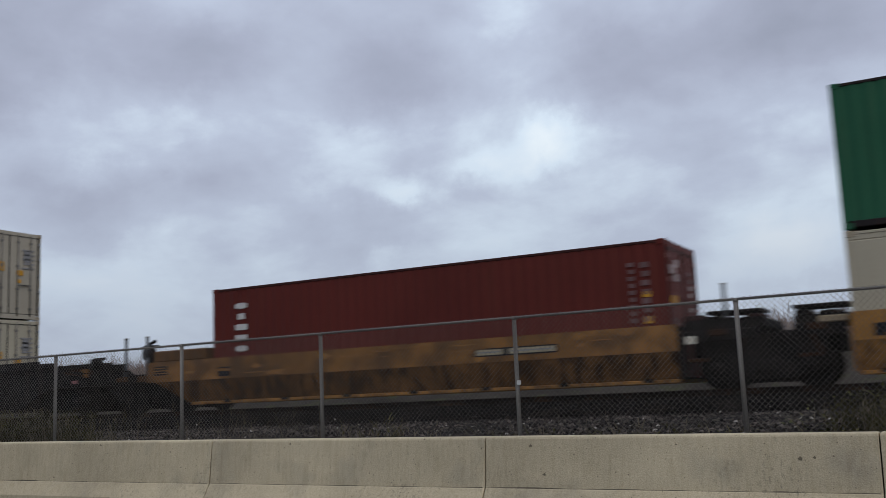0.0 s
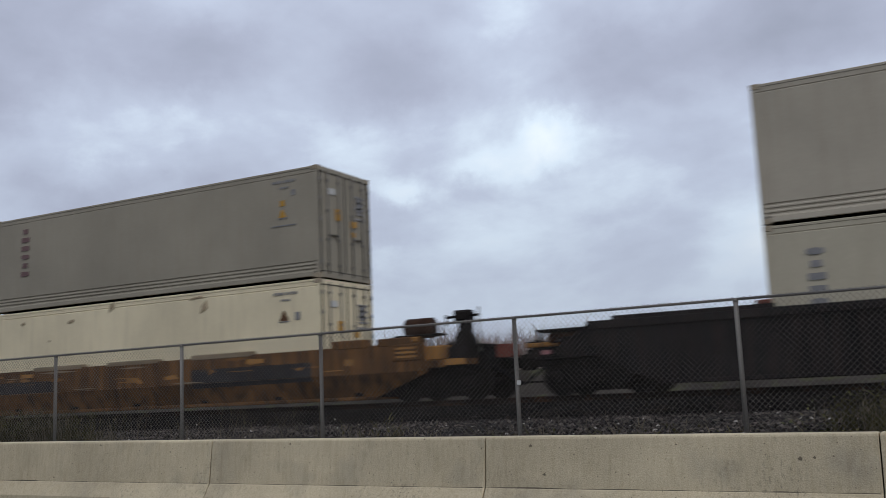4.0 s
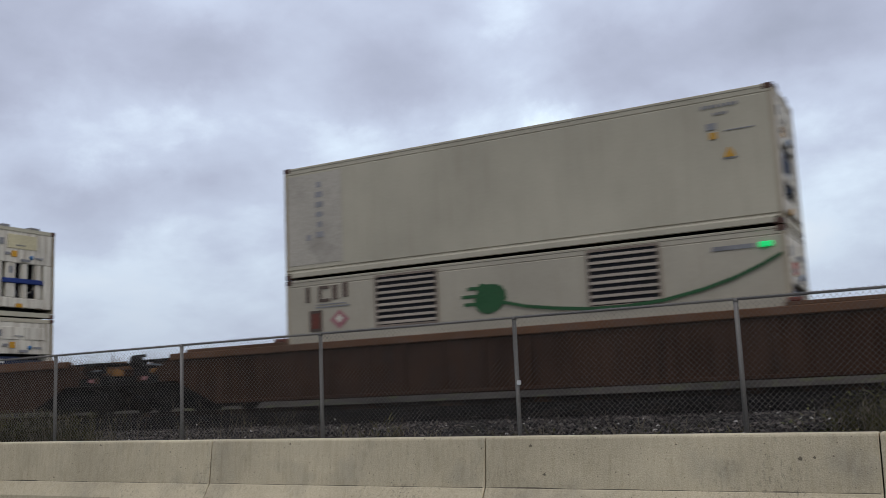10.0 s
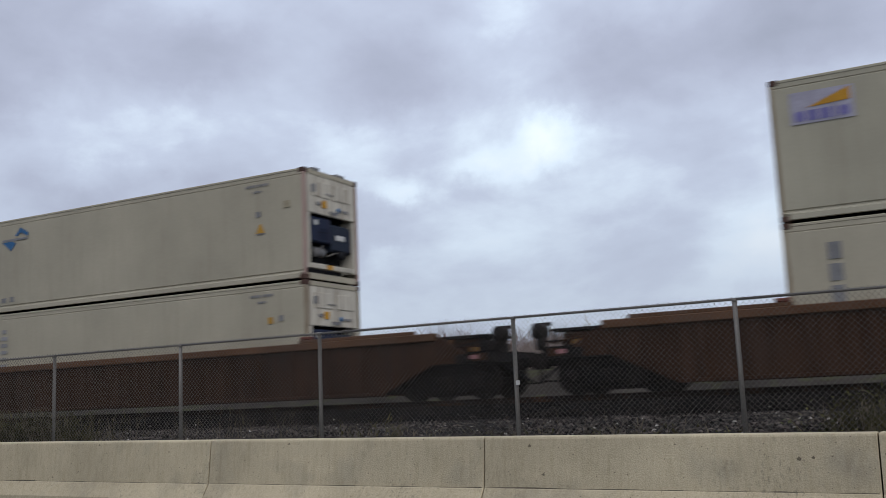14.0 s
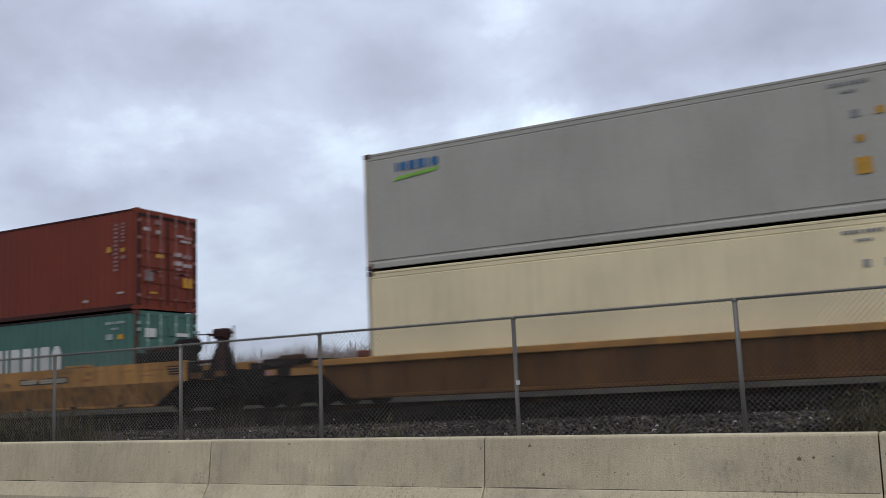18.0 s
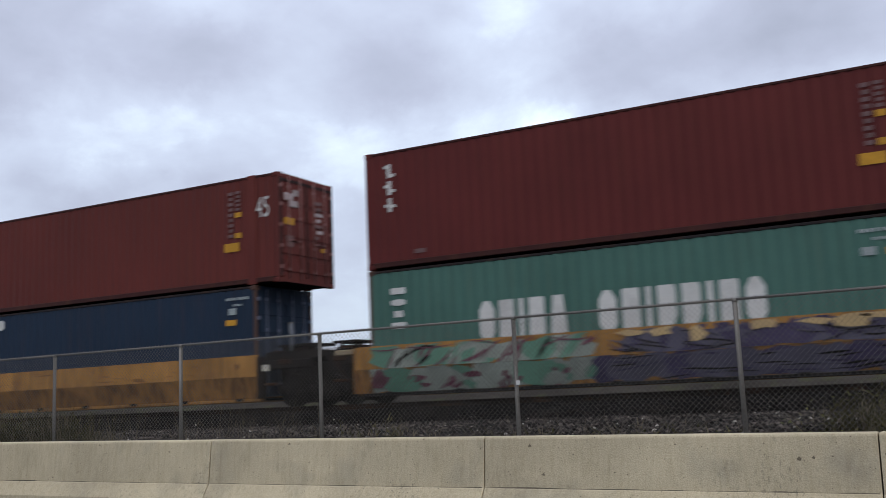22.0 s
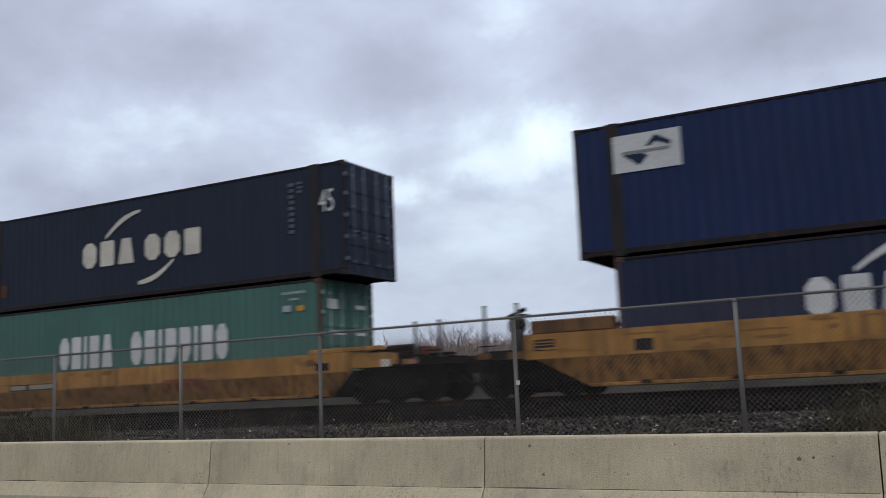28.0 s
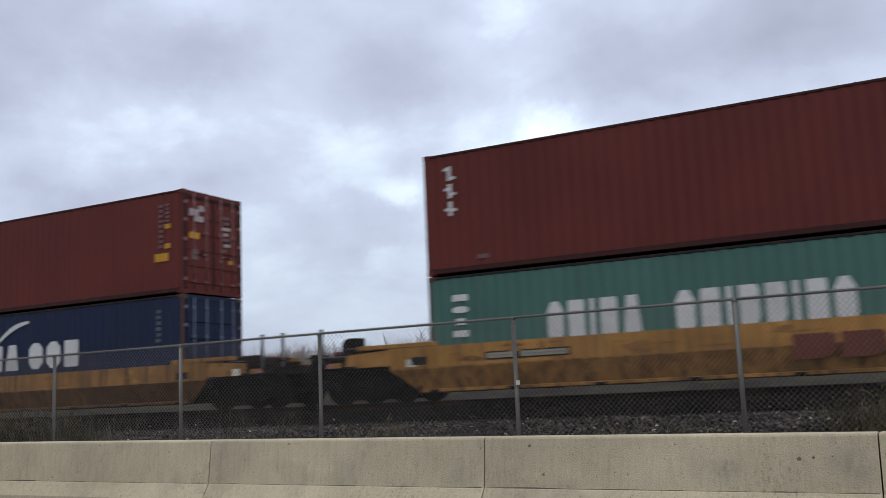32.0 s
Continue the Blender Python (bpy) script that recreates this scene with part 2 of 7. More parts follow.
M["purple"] = material("purple_spray", (0.062, 0.049, 0.094), 0.6, vary=0.35, bump=0)
M["violet_spray"] = material("violet_spray", (0.105, 0.096, 0.132), 0.6, vary=0.3, bump=0)
M["plum"] = material("plum_spray", (0.15, 0.055, 0.075), 0.6, vary=0.3, bump=0)
M["cream_spray"] = material("cream_spray", (0.50, 0.35, 0.17), 0.6, vary=0.2, bump=0)
M["green_lamp"] = glowing("green_lamp", (0.02, 0.75, 0.2), 0.5)


def paint(name, colour, **more):
    options = dict(rough=0.55, vary=0.14, dirt=RUST, dirty=0.16, streak=True, bump=0.0, patch=0.5, grit=0.1)
    options.update(more)
    M[name] = material(name, colour, **options)
    return name


paint("red_brown_container", (0.1148, 0.0238, 0.0179))
paint("orange_brown_container", (0.178, 0.041, 0.025))
paint("maroon_container", (0.1173, 0.0255, 0.0229))
paint("dark_red_container", (0.127, 0.031, 0.025))
paint("sea_green_container", (0.072, 0.152, 0.122))
paint("deep_green_container", (0.025, 0.105, 0.055))
paint("navy_container", (0.0208, 0.0288, 0.0576))
paint("blue_container", (0.0185, 0.031, 0.082))
paint("black_blue_container", (0.0228, 0.0300, 0.0455))
paint("dark_blue_container", (0.0195, 0.033, 0.056))
# rail paints, darker than the boxes: grime, and the shadow line at their foot
paint("grimy_shadow_rail", (0.022, 0.018, 0.018), dirty=0.6)
paint("red_shadow_rail", (0.05, 0.018, 0.016), dirty=0.6)
paint("rusty_post", (0.36, 0.30, 0.21), dirt=(0.12, 0.06, 0.03), dirty=0.8)
for key, tint in (("light_grey_reefer", (0.42, 0.38, 0.315)), ("grey_reefer", (0.32, 0.29, 0.235)), ("cream_reefer", (0.66, 0.57, 0.385)), ("white_reefer", (0.74, 0.65, 0.465)),
                  ("cool_grey_reefer", (0.445, 0.445, 0.39)), ("off_white_reefer", (0.45, 0.41, 0.325)), ("stone_reefer", (0.45, 0.42, 0.335)), ("dull_white_reefer", (0.405, 0.365, 0.295)), ("ivory_reefer", (0.78, 0.665, 0.44))):
    paint(key, (tint[0], tint[1] * 0.985, tint[2] * 0.92), dirt=(0.24, 0.18, 0.115), dirty=0.15, vary=0.13, reach=0.50)


def concrete():
    """Cast concrete: beige, cloudy, with dark pits, drip marks and grey-black stains."""
    m = material("barrier_concrete", (0.562, 0.478, 0.320), 0.85, vary=0.16, grain=70, dirt=(0.20, 0.19, 0.16), dirty=0.45, bump=0.25, patch=1.1)
    nodes, links = m.node_tree.nodes, m.node_tree.links
    bsdf = nodes["Principled BSDF"]
    before = bsdf.inputs["Base Color"].links[0].from_socket
    geo = nodes.new("ShaderNodeTexCoord")
    info = nodes.new("ShaderNodeObjectInfo")
    move = nodes.new("ShaderNodeVectorMath")
    move.operation = "MULTIPLY_ADD"
    links.new(info.outputs["Random"], move.inputs[0])
    move.inputs[1].default_value = (7, 3, 5)
    links.new(geo.outputs["Object"], move.inputs[2])
    pits = nodes.new("ShaderNodeTexVoronoi")
    pits.inputs["Scale"].default_value = 13
    links.new(move.outputs[0], pits.inputs["Vector"])
    hole = ramp(nodes, [(0.05, (0.85, 0.85, 0.85)), (0.10, (0, 0, 0))])
    links.new(pits.outputs["Distance"], hole.inputs[0])
    mix = nodes.new("ShaderNodeMixRGB")
    mix.inputs[2].default_value = (0.11, 0.095, 0.07, 1)
    links.new(hole.outputs[0], mix.inputs[0])
    links.new(before, mix.inputs[1])
    speck = nodes.new("ShaderNodeTexNoise")
    speck.inputs["Scale"].default_value, speck.inputs["Detail"].default_value, speck.inputs["Roughness"].default_value = 28, 8, 0.75
    tall = nodes.new("ShaderNodeMapping")
    tall.inputs["Scale"].default_value = (1, 1, 0.45)
    links.new(move.outputs[0], tall.inputs[0])
    links.new(tall.outputs[0], speck.inputs["Vector"])
    spots = ramp(nodes, [(0.53, (0, 0, 0)), (0.66, (0.7, 0.7, 0.7))])
    links.new(speck.outputs["Fac"], spots.inputs[0])
    area = nodes.new("ShaderNodeTexNoise")
    area.inputs["Scale"].default_value, area.inputs["Detail"].default_value, area.inputs["Roughness"].default_value = 0.8, 8, 0.62
    links.new(move.outputs[0], area.inputs["Vector"])
    where = ramp(nodes, [(0.44, (0.12, 0.12, 0.12)), (0.64, (1, 1, 1))])
    links.new(area.outputs["Fac"], where.inputs[0])
    mult = nodes.new("ShaderNodeMixRGB")
    mult.blend_type = "MULTIPLY"
    mult.inputs[0].default_value = 1
    links.new(spots.outputs[0], mult.inputs[1])
    links.new(where.outputs[0], mult.inputs[2])
    stain = nodes.new("ShaderNodeMixRGB")
    stain.inputs[2].default_value = (0.085, 0.088, 0.075, 1)
    links.new(mult.outputs[0], stain.inputs[0])
    links.new(mix.outputs[0], stain.inputs[1])
    sand = nodes.new("ShaderNodeTexNoise")
    sand.inputs["Scale"].default_value, sand.inputs["Detail"].default_value, sand.inputs["Roughness"].default_value = 85, 6, 0.8
    links.new(move.outputs[0], sand.inputs["Vector"])
    sandy = ramp(nodes, [(0.30, (0.74, 0.72, 0.69)), (0.52, (1, 1, 1)), (0.72, (1.08, 1.08, 1.08))])
    links.new(sand.outputs["Fac"], sandy.inputs[0])
    runs = nodes.new("ShaderNodeTexNoise")
    runs.inputs["Scale"].default_value, runs.inputs["Detail"].default_value = 1.0, 7
    stretch = nodes.new("ShaderNodeMapping")
    stretch.inputs["Scale"].default_value = (22, 22, 2.0)
    links.new(move.outputs[0], stretch.inputs[0])
    links.new(stretch.outputs[0], runs.inputs["Vector"])
    drip = ramp(nodes, [(0.30, (0.90, 0.885, 0.86)), (0.55, (1, 1, 1))])
    links.new(runs.outputs["Fac"], drip.inputs[0])
    last = stain.outputs[0]
    for extra in (sandy, drip):
        mul = nodes.new("ShaderNodeMixRGB")
        mul.blend_type = "MULTIPLY"
        mul.inputs[0].default_value = 1
        links.new(last, mul.inputs[1])
        links.new(extra.outputs[0], mul.inputs[2])
        last = mul.outputs[0]
    links.new(last, bsdf.inputs["Base Color"])
    return m


M["concrete"] = concrete()


# ---- geometry ----
class Geo:
    """Vertices and faces of one mesh."""

    def __init__(self):
        self.v, self.f = [], []

    def add(self, verts, faces):
        n = len(self.v)
        self.v.extend(verts)
        self.f.extend([tuple(n + i for i in face) for face in faces])
        return self

    def box(self, x0, x1, y0, y1, z0, z1):
        return self.add([(x, y, z) for z in (z0, z1) for x, y in ((x0, y0), (x1, y0), (x1, y1), (x0, y1))],
                        [(3, 2, 1, 0), (4, 5, 6, 7), (0, 1, 5, 4), (1, 2, 6, 5), (2, 3, 7, 6), (3, 0, 4, 7)])

    def soft_box(self, x0, x1, y0, y1, z0, z1, c=0.02):
        """A box with chamfered edges along its longest run."""
        d = (x1 - x0, y1 - y0, z1 - z0)
        axis = d.index(max(d))
        lo, hi = ((x0, y0, z0)[axis], (x1, y1, z1)[axis])
        a, b = [i for i in range(3) if i != axis]
        l, h = (x0, y0, z0), (x1, y1, z1)
        ring = [(l[a] + c, l[b]), (h[a] - c, l[b]), (h[a], l[b] + c), (h[a], h[b] - c), (h[a] - c, h[b]), (l[a] + c, h[b]), (l[a], h[b] - c), (l[a], l[b] + c)]
        return self.prism(ring, lo, hi, axis)

    def prism(self, ring, lo, hi, axis=1):
        """A polygon carried along an axis. The ring is in the two other axes, in order."""
        verts = []
        for s in (lo, hi):
            for a, b in ring:
                p = [a, b]
                p.insert(axis, s)
                verts.append(tuple(p))
        n = len(ring)
        return self.add(verts, [tuple(range(n)), tuple(range(2 * n - 1, n - 1, -1))] + [(i, n + i, n + (i + 1) % n, (i + 1) % n) for i in range(n)])

    def rod(self, p, q, r, sides=8, r2=None):
        p, q = Vector(p), Vector(q)
        d = (q - p).normalized()
        u = d.orthogonal().normalized()
        w = d.cross(u)
        r2 = r if r2 is None else r2
        verts = []
        for c, s in ((p, r), (q, r2)):
            for i in range(sides):
                t = 2 * math.pi * i / sides
                verts.append(tuple(c + (u * math.cos(t) + w * math.sin(t)) * s))
        n = sides
        return self.add(verts, [tuple(range(n - 1, -1, -1)), tuple(range(n, 2 * n))] + [(i, (i + 1) % n, n + (i + 1) % n, n + i) for i in range(n)])


def geo():
    return Geo()


def part(name, g, mat, parent=None, label="", smooth=False):
    me = bpy.data.meshes.new(name)
    me.from_pydata(g.v, [], g.f)
    me.materials.append(M[mat])
    bm = bmesh.new()
    bm.from_mesh(me)
    bmesh.ops.recalc_face_normals(bm, faces=bm.faces)
    bm.to_mesh(me)
    bm.free()
    if smooth:
        for p in me.polygons:
            p.use_smooth = True
    ob = new(name, me)
    if parent:
        ob.parent = parent
    if label:
        tagged(ob, label)
    return ob


def thing(name, label, category, group="", kind="", at=None):
    ob = new(name)
    ob.empty_display_size = 0.3
    tagged(ob, label, category, group, kind)
    if at:
        ob.matrix_basis = at
    return ob


TRAIN = []     # (thing, x of its middle at the train's zero)
SPIN = []      # (wheelset, x, z, x of its car)


# ---- ground ----
def ground():
    rows = [(-2600, -0.3), (-60, -0.05), (-8, 0.0), (9.9, 0.0), (10.25, 0.02), (10.9, 0.22), (11.8, 0.36), (12.6, 0.46), (14.2, 0.58), (16.2, 0.70), (17.8, 0.76), (19.0, 0.8), (23.5, 0.8),
            (26, 0.7), (28.5, 1.2), (31, 2.05), (36, 2.3), (45, 2.0), (90, 0.8), (300, 0.3), (2600, 0.0)]
    xs = [-2600, -600, -150, -60] + [-40 + i * 1.0 for i in range(51)] + [30, 100, 400, 2600]
    g = geo()
    n = len(xs)
    verts = []
    for y, z in rows:
        for x in xs:
            rough = 0.05 if 11.5 < y < 17 else 0.0
            verts.append((x, y, z + rough * noise.noise((x * 0.7, y * 0.7, 0))))
    faces = [(j * n + i, j * n + i + 1, (j + 1) * n + i + 1, (j + 1) * n + i) for j in range(len(rows) - 1) for i in range(n - 1)]
    ob = part("ground", g.add(verts, faces), "soil")
    ob.data.materials.append(M["asphalt"])
    ob.data.materials.append(M["field"])
    for p in ob.data.polygons:
        y = p.center[1]
        p.material_index = 1 if y < 9.95 else (2 if y > 25 else 0)
    tagged(ob, "dark gravelly soil between the road and the railway", "ground", kind="structure")


ground()


def ballast():
    g = geo()
    ring = [(17.7, 0.70), (18.3, 0.88), (18.75, 1.0), (19.3, 1.01), (23.0, 1.01), (23.6, 0.95), (24.8, 0.6)]
    xs = [-400, -120, -60] + [-45 + 0.5 * i for i in range(110)] + [20, 60, 300]
    n = len(ring)
    for x in xs:
        g.v += [(x, y + 0.05 * noise.noise((x, y, 1)), z + 0.035 * noise.noise((x * 1.3, y * 2, 3))) for y, z in ring]
    g.f = [(j * n + i, j * n + i + 1, (j + 1) * n + i + 1, (j + 1) * n + i) for j in range(len(xs) - 1) for i in range(n - 1)]
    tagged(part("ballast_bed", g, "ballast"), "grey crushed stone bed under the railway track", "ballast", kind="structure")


ballast()


def stones(name, count, box, size, mat, label, seed):
    """Loose broken stones on the ground between the fence and the rails."""
    rng = np.random.default_rng(seed)
    x = rng.uniform(box[0], box[1], count)
    y = rng.uniform(box[2], box[3], count)
    z = np.interp(y, [12.6, 14.2, 16.2, 17.7, 18.3, 18.75, 19.3, 21], [0.46, 0.58, 0.70, 0.74, 0.88, 1.0, 1.01, 1.01])
    s = rng.uniform(size[0], size[1], count)
    corner = np.array([(1, 0, 0), (-1, 0, 0), (0, 1, 0), (0, -1, 0), (0, 0, 1), (0, 0, -1)], float)
    faces8 = np.array([(0, 2, 4), (2, 1, 4), (1, 3, 4), (3, 0, 4), (2, 0, 5), (1, 2, 5), (3, 1, 5), (0, 3, 5)])
    turn = rng.uniform(0, 6.283, count)
    shape = corner[None] * rng.uniform(0.55, 1.2, (count, 6, 1)) + rng.uniform(-0.3, 0.3, (count, 6, 3))
    shape[:, :, 2] *= 0.7
    c, n = np.cos(turn)[:, None], np.sin(turn)[:, None]
    px = shape[:, :, 0] * c - shape[:, :, 1] * n
    py = shape[:, :, 0] * n + shape[:, :, 1] * c
    verts = np.stack([px * s[:, None] + x[:, None], py * s[:, None] + y[:, None], shape[:, :, 2] * s[:, None] + z[:, None] + s[:, None] * 0.25], -1).reshape(-1, 3)
    faces = (faces8[None] + 6 * np.arange(count)[:, None, None]).reshape(-1, 3)
    me = bpy.data.meshes.new(name)
    me.from_pydata(verts.tolist(), [], faces.tolist())
    me.materials.append(M[mat])
    tagged(new(name, me), label, "stones", kind="stuff")


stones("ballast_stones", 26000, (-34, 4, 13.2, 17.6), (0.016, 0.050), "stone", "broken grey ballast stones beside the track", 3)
# the shaded, oily strip beside the rail, in its own darker stones
stones("oily_ballast_stones", 24000, (-34, 4, 17.3, 20.2), (0.016, 0.046), "shaded_oily_stone", "ballast stones along the rail, coloured dark for the train's shade, oil and brake dust", 6)
stones("pale_stones", 900, (-30, 3, 13.3, 18.2), (0.012, 0.045), "pale_stone", "scattered pale broken stones on the gravel", 4)


def track():
    """Two rails on spikes and sleepers."""
    for side in (-1, 1):
        y = TRACK_Y + side * 0.7525
        g = geo()
        head = [(y - 0.036, 1.16), (y + 0.036, 1.16), (y + 0.036, 1.12), (y + 0.009, 1.105), (y + 0.009, 1.02), (y + 0.07, 1.0), (y - 0.07, 1.0), (y - 0.009, 1.02), (y - 0.009, 1.105), (y - 0.036, 1.12)]
        g.prism(head, -420, 320, 0)
        tagged(part("rail", g, "rail"), "rusty steel rail with a worn head", "rail", "rails", "structure")
    tie = part("sleeper", geo().soft_box(-0.11, 0.11, TRACK_Y - 1.3, TRACK_Y + 1.3, 0.85, 1.005, 0.015), "wood")
    tagged(tie, "dark creosoted wooden sleeper bedded in ballast", "sleeper", "railway sleepers", "structure")
    for i in range(1, 110):
        o = tie.copy()
        scene.collection.objects.link(o)
        o.location = (-0.53 * i + (i % 3) * 0.02, 0, 0)
    tie.location = (4.0, 0, 0)
    for o in scene.collection.objects:
        if o.name.startswith("sleeper"):
            o.location.x += 6


track()


# ---- concrete barrier ----
M["dirt_line"] = material("dirt_on_concrete", (0.19, 0.158, 0.115), 0.95, vary=0.5, grain=25, bump=0)
M["chip_hollow"] = material("hollow_in_concrete", (0.21, 0.175, 0.12), 0.95, vary=0.4, bump=0)
CHIPS = [(-10.9, 0.756, 0.03), (-7.6, 0.75, 0.025), (-4.35, 0.709, 0.03), (-1.56, 0.577, 0.03), (-1.43, 0.588, 0.022), (-4.19, 0.412, 0.022), (-5.68, 0.787, 0.02), (-2.75, 0.717, 0.015), (-1.88, 0.721, 0.012), (-9.59, 0.667, 0.015), (-11.78, 0.319, 0.015)]

def barriers():
    ring = [(9.80, 0.0), (9.80, 0.075), (9.916, 0.252), (9.930, 0.262), (9.982, 0.784), (9.990, 0.802), (10.012, 0.812), (10.2, 0.812), (10.24, 0.78), (10.30, 0.255), (10.42, 0.075), (10.42, 0.0)]
    joints = [-25.2, -21.2, -17.1, -13.12, -8.87, -4.90, -0.85, 3.2, 7.2]
    rng = random.Random(31)
    chips = CHIPS + [(rng.uniform(-14, 0), rng.uniform(0.3, 0.76), rng.uniform(0.005, 0.012)) for i in range(60)]
    for a, b in zip(joints, joints[1:]):
        half, mid = (b - a) / 2, (a + b) / 2
        g = geo()
        # end faces taper a little towards the joint
        xs = [(-half + 0.007, 0.012), (-half + 0.020, 0.0), (half - 0.020, 0.0), (half - 0.007, 0.012)]
        n = len(ring)
        for x, inset in xs:
            g.v += [(x, 10.11 + (y - 10.11) * (1 - inset * 2), z * (1 - inset * 0.6)) for y, z in ring]
        g.f = [(j * n + i, j * n + (i + 1) % n, (j + 1) * n + (i + 1) % n, (j + 1) * n + i) for j in range(3) for i in range(n)] + [tuple(range(n)), tuple(range(4 * n - 1, 3 * n - 1, -1))]
        ob = part("concrete_barrier", g, "concrete")
        ob.data.transform(Matrix.Translation((0, -10.11, 0)))
        tilt = math.degrees(math.atan(0.0086))
        ob.matrix_basis = pose(mid, 10.11, -0.078 - 0.0083 * mid, 0, tilt, 0)
        for x, z, r in chips:
            r *= 0.72
            if a < x < b:
                y = (9.925 + (z - 0.255) * 0.112 if z > 0.255 else 9.80 + (z - 0.075) * 0.694) - 10.11
                dent = [(x - mid + r * k * math.cos(i * 0.785), z + 1.2 * r * k * math.sin(i * 0.785)) for i, k in enumerate((1, 0.7, 0.95, 0.6, 1.1, 0.8, 0.7, 1.0))]
                chip = part("chip", geo().prism(dent, y - 0.002, y + 0.012, 1), "chip_hollow", ob, "dark chipped hollow")
        # ragged lines of dirt caught at the fold, and moss stains in patches
        n = 60
        low = [(a - mid + 0.03 + (b - a - 0.06) * k / n, 0.262) for k in range(n + 1)]
        high = [(x, 0.265 + 0.016 * max(0, noise.noise((x * 3 + mid, 1, 0))) + 0.03 * max(0, noise.noise((x * 1.1 + mid, 4, 0)))) for x, z in low]
        g = geo()
        g.v = [(x, y - 10.11, z) for row in (low, high) for x, z in row for y in (9.9275 + (z - 0.262) * 0.102,)]
        g.f = [(k, k + 1, n + 2 + k, n + 1 + k) for k in range(n)]
        part("dirt_line", g, "dirt_line", ob, "dark line of dirt at the fold")
        tagged(ob, "weathered beige concrete road barrier with dark pits and stains", "barrier", "concrete barriers")


barriers()


# ---- chain-link fence ----
def fence():
    y = 12.4
    posts = [-23.9, -20.8, -17.75, -14.70, -11.66, -8.82, -5.545, -2.525, 0.5, 3.5]
    top = 2.285
    f = thing("chain_link_fence", "galvanised chain-link fence with round posts and a top rail", "fence", at=pose(0, y, 0))
    for x in posts:
        g = geo()
        g.rod((x, 0, 0.3), (x, 0, top - 0.03), 0.030, 12)
        g.rod((x, 0, top - 0.035), (x, 0, top + 0.012), 0.036, 12, 0.026)
        p = part("post", g, "galv", f, smooth=True)
        for z in (0.75, 1.15, 1.55, 1.95):
            part("wire_tie", geo().rod((x - 0.045, -0.01, z), (x + 0.045, -0.01, z + 0.006), 0.004, 5), "wire", p)
    part("tag", geo().soft_box(-5.53, -5.475, -0.045, -0.035, 1.36, 1.42, 0.004), "white_mark", f, "small white tag wired to a post")
    for a, b in zip(posts, posts[1:]):
        part("top_rail", geo().rod((a, 0, top), (b, 0, top), 0.018, 10), "galv", f, smooth=True)
    # woven wire: crossing diagonals, each cell a diamond, with twisted ends above the rail
    w, h = 0.0715, 0.0715
    low, high = 0.42, top + 0.06
    rows = int((high - low) / (h / 2))
    verts, faces = [], []
    r = 0.0027
    n = int((posts[-1] - posts[0]) / (w / 2))
    rng = np.random.default_rng(8)
    for i in range(n):
        x0 = posts[0] + i * w / 2
        if x0 < posts[0] or x0 > posts[-1]:
            continue
        start = len(verts)
        for k in range(rows + 1):
            z = low + k * h / 2
            side = (k + i) % 2
            bow = 0.012 * noise.noise((x0 * 0.9, z * 1.3, 5)) + 0.02 * noise.noise((x0 * 0.35, z * 0.6, 9))
            x = x0 + side * w / 2 + 0.006 * noise.noise((x0 * 2, z * 2, 2))
            yy = bow + (0.0022 if side else -0.0022) - 0.028
            for dx, dy in ((-r, -r * 0.8), (r, -r * 0.8), (0, r * 1.3)):
                verts.append((x + dx, yy + dy, z))
        for k in range(rows):
            a = start + 3 * k
            for j in range(3):
                faces.append((a + j, a + (j + 1) % 3, a + 3 + (j + 1) % 3, a + 3 + j))
    me = bpy.data.meshes.new("wire_mesh")
    me.from_pydata(verts, [], faces)
    me.materials.append(M["wire"])
    ob = new("wire_mesh", me)
    ob.parent = f
    tagged(ob, "woven diamond wire mesh")
    part("tension_wire", geo().rod((posts[0], -0.03, 0.47), (posts[-1], -0.03, 0.47), 0.003, 5), "wire", f)


fence()


# ---- far brush, weeds and buildings ----
def strands(name, label, category, mat, items):
    """Thin tapered stems, each from a foot along a bent way: (foot, top, thickness)."""
    verts, faces = [], []
    for (x, y, z), (dx, dy, dz), r in items:
        s = len(verts)
        for k, q in ((0, 1.0), (0.5, 0.75), (1.0, 0.25)):
            cx, cy, cz = x + dx * k * k * 0.6 + dx * k * 0.4, y + dy * k, z + dz * k
            for a in (0, 2.1, 4.2):
                verts.append((cx + r * q * math.cos(a), cy + r * q * math.sin(a), cz))
        for k in range(2):
            for j in range(3):
                faces.append((s + 3 * k + j, s + 3 * k + (j + 1) % 3, s + 3 * k + 3 + (j + 1) % 3, s + 3 * k + 3 + j))
    me = bpy.data.meshes.new(name)
    me.from_pydata(verts, [], faces)
    me.materials.append(M[mat])
    return tagged(new(name, me), label, category, kind="stuff")


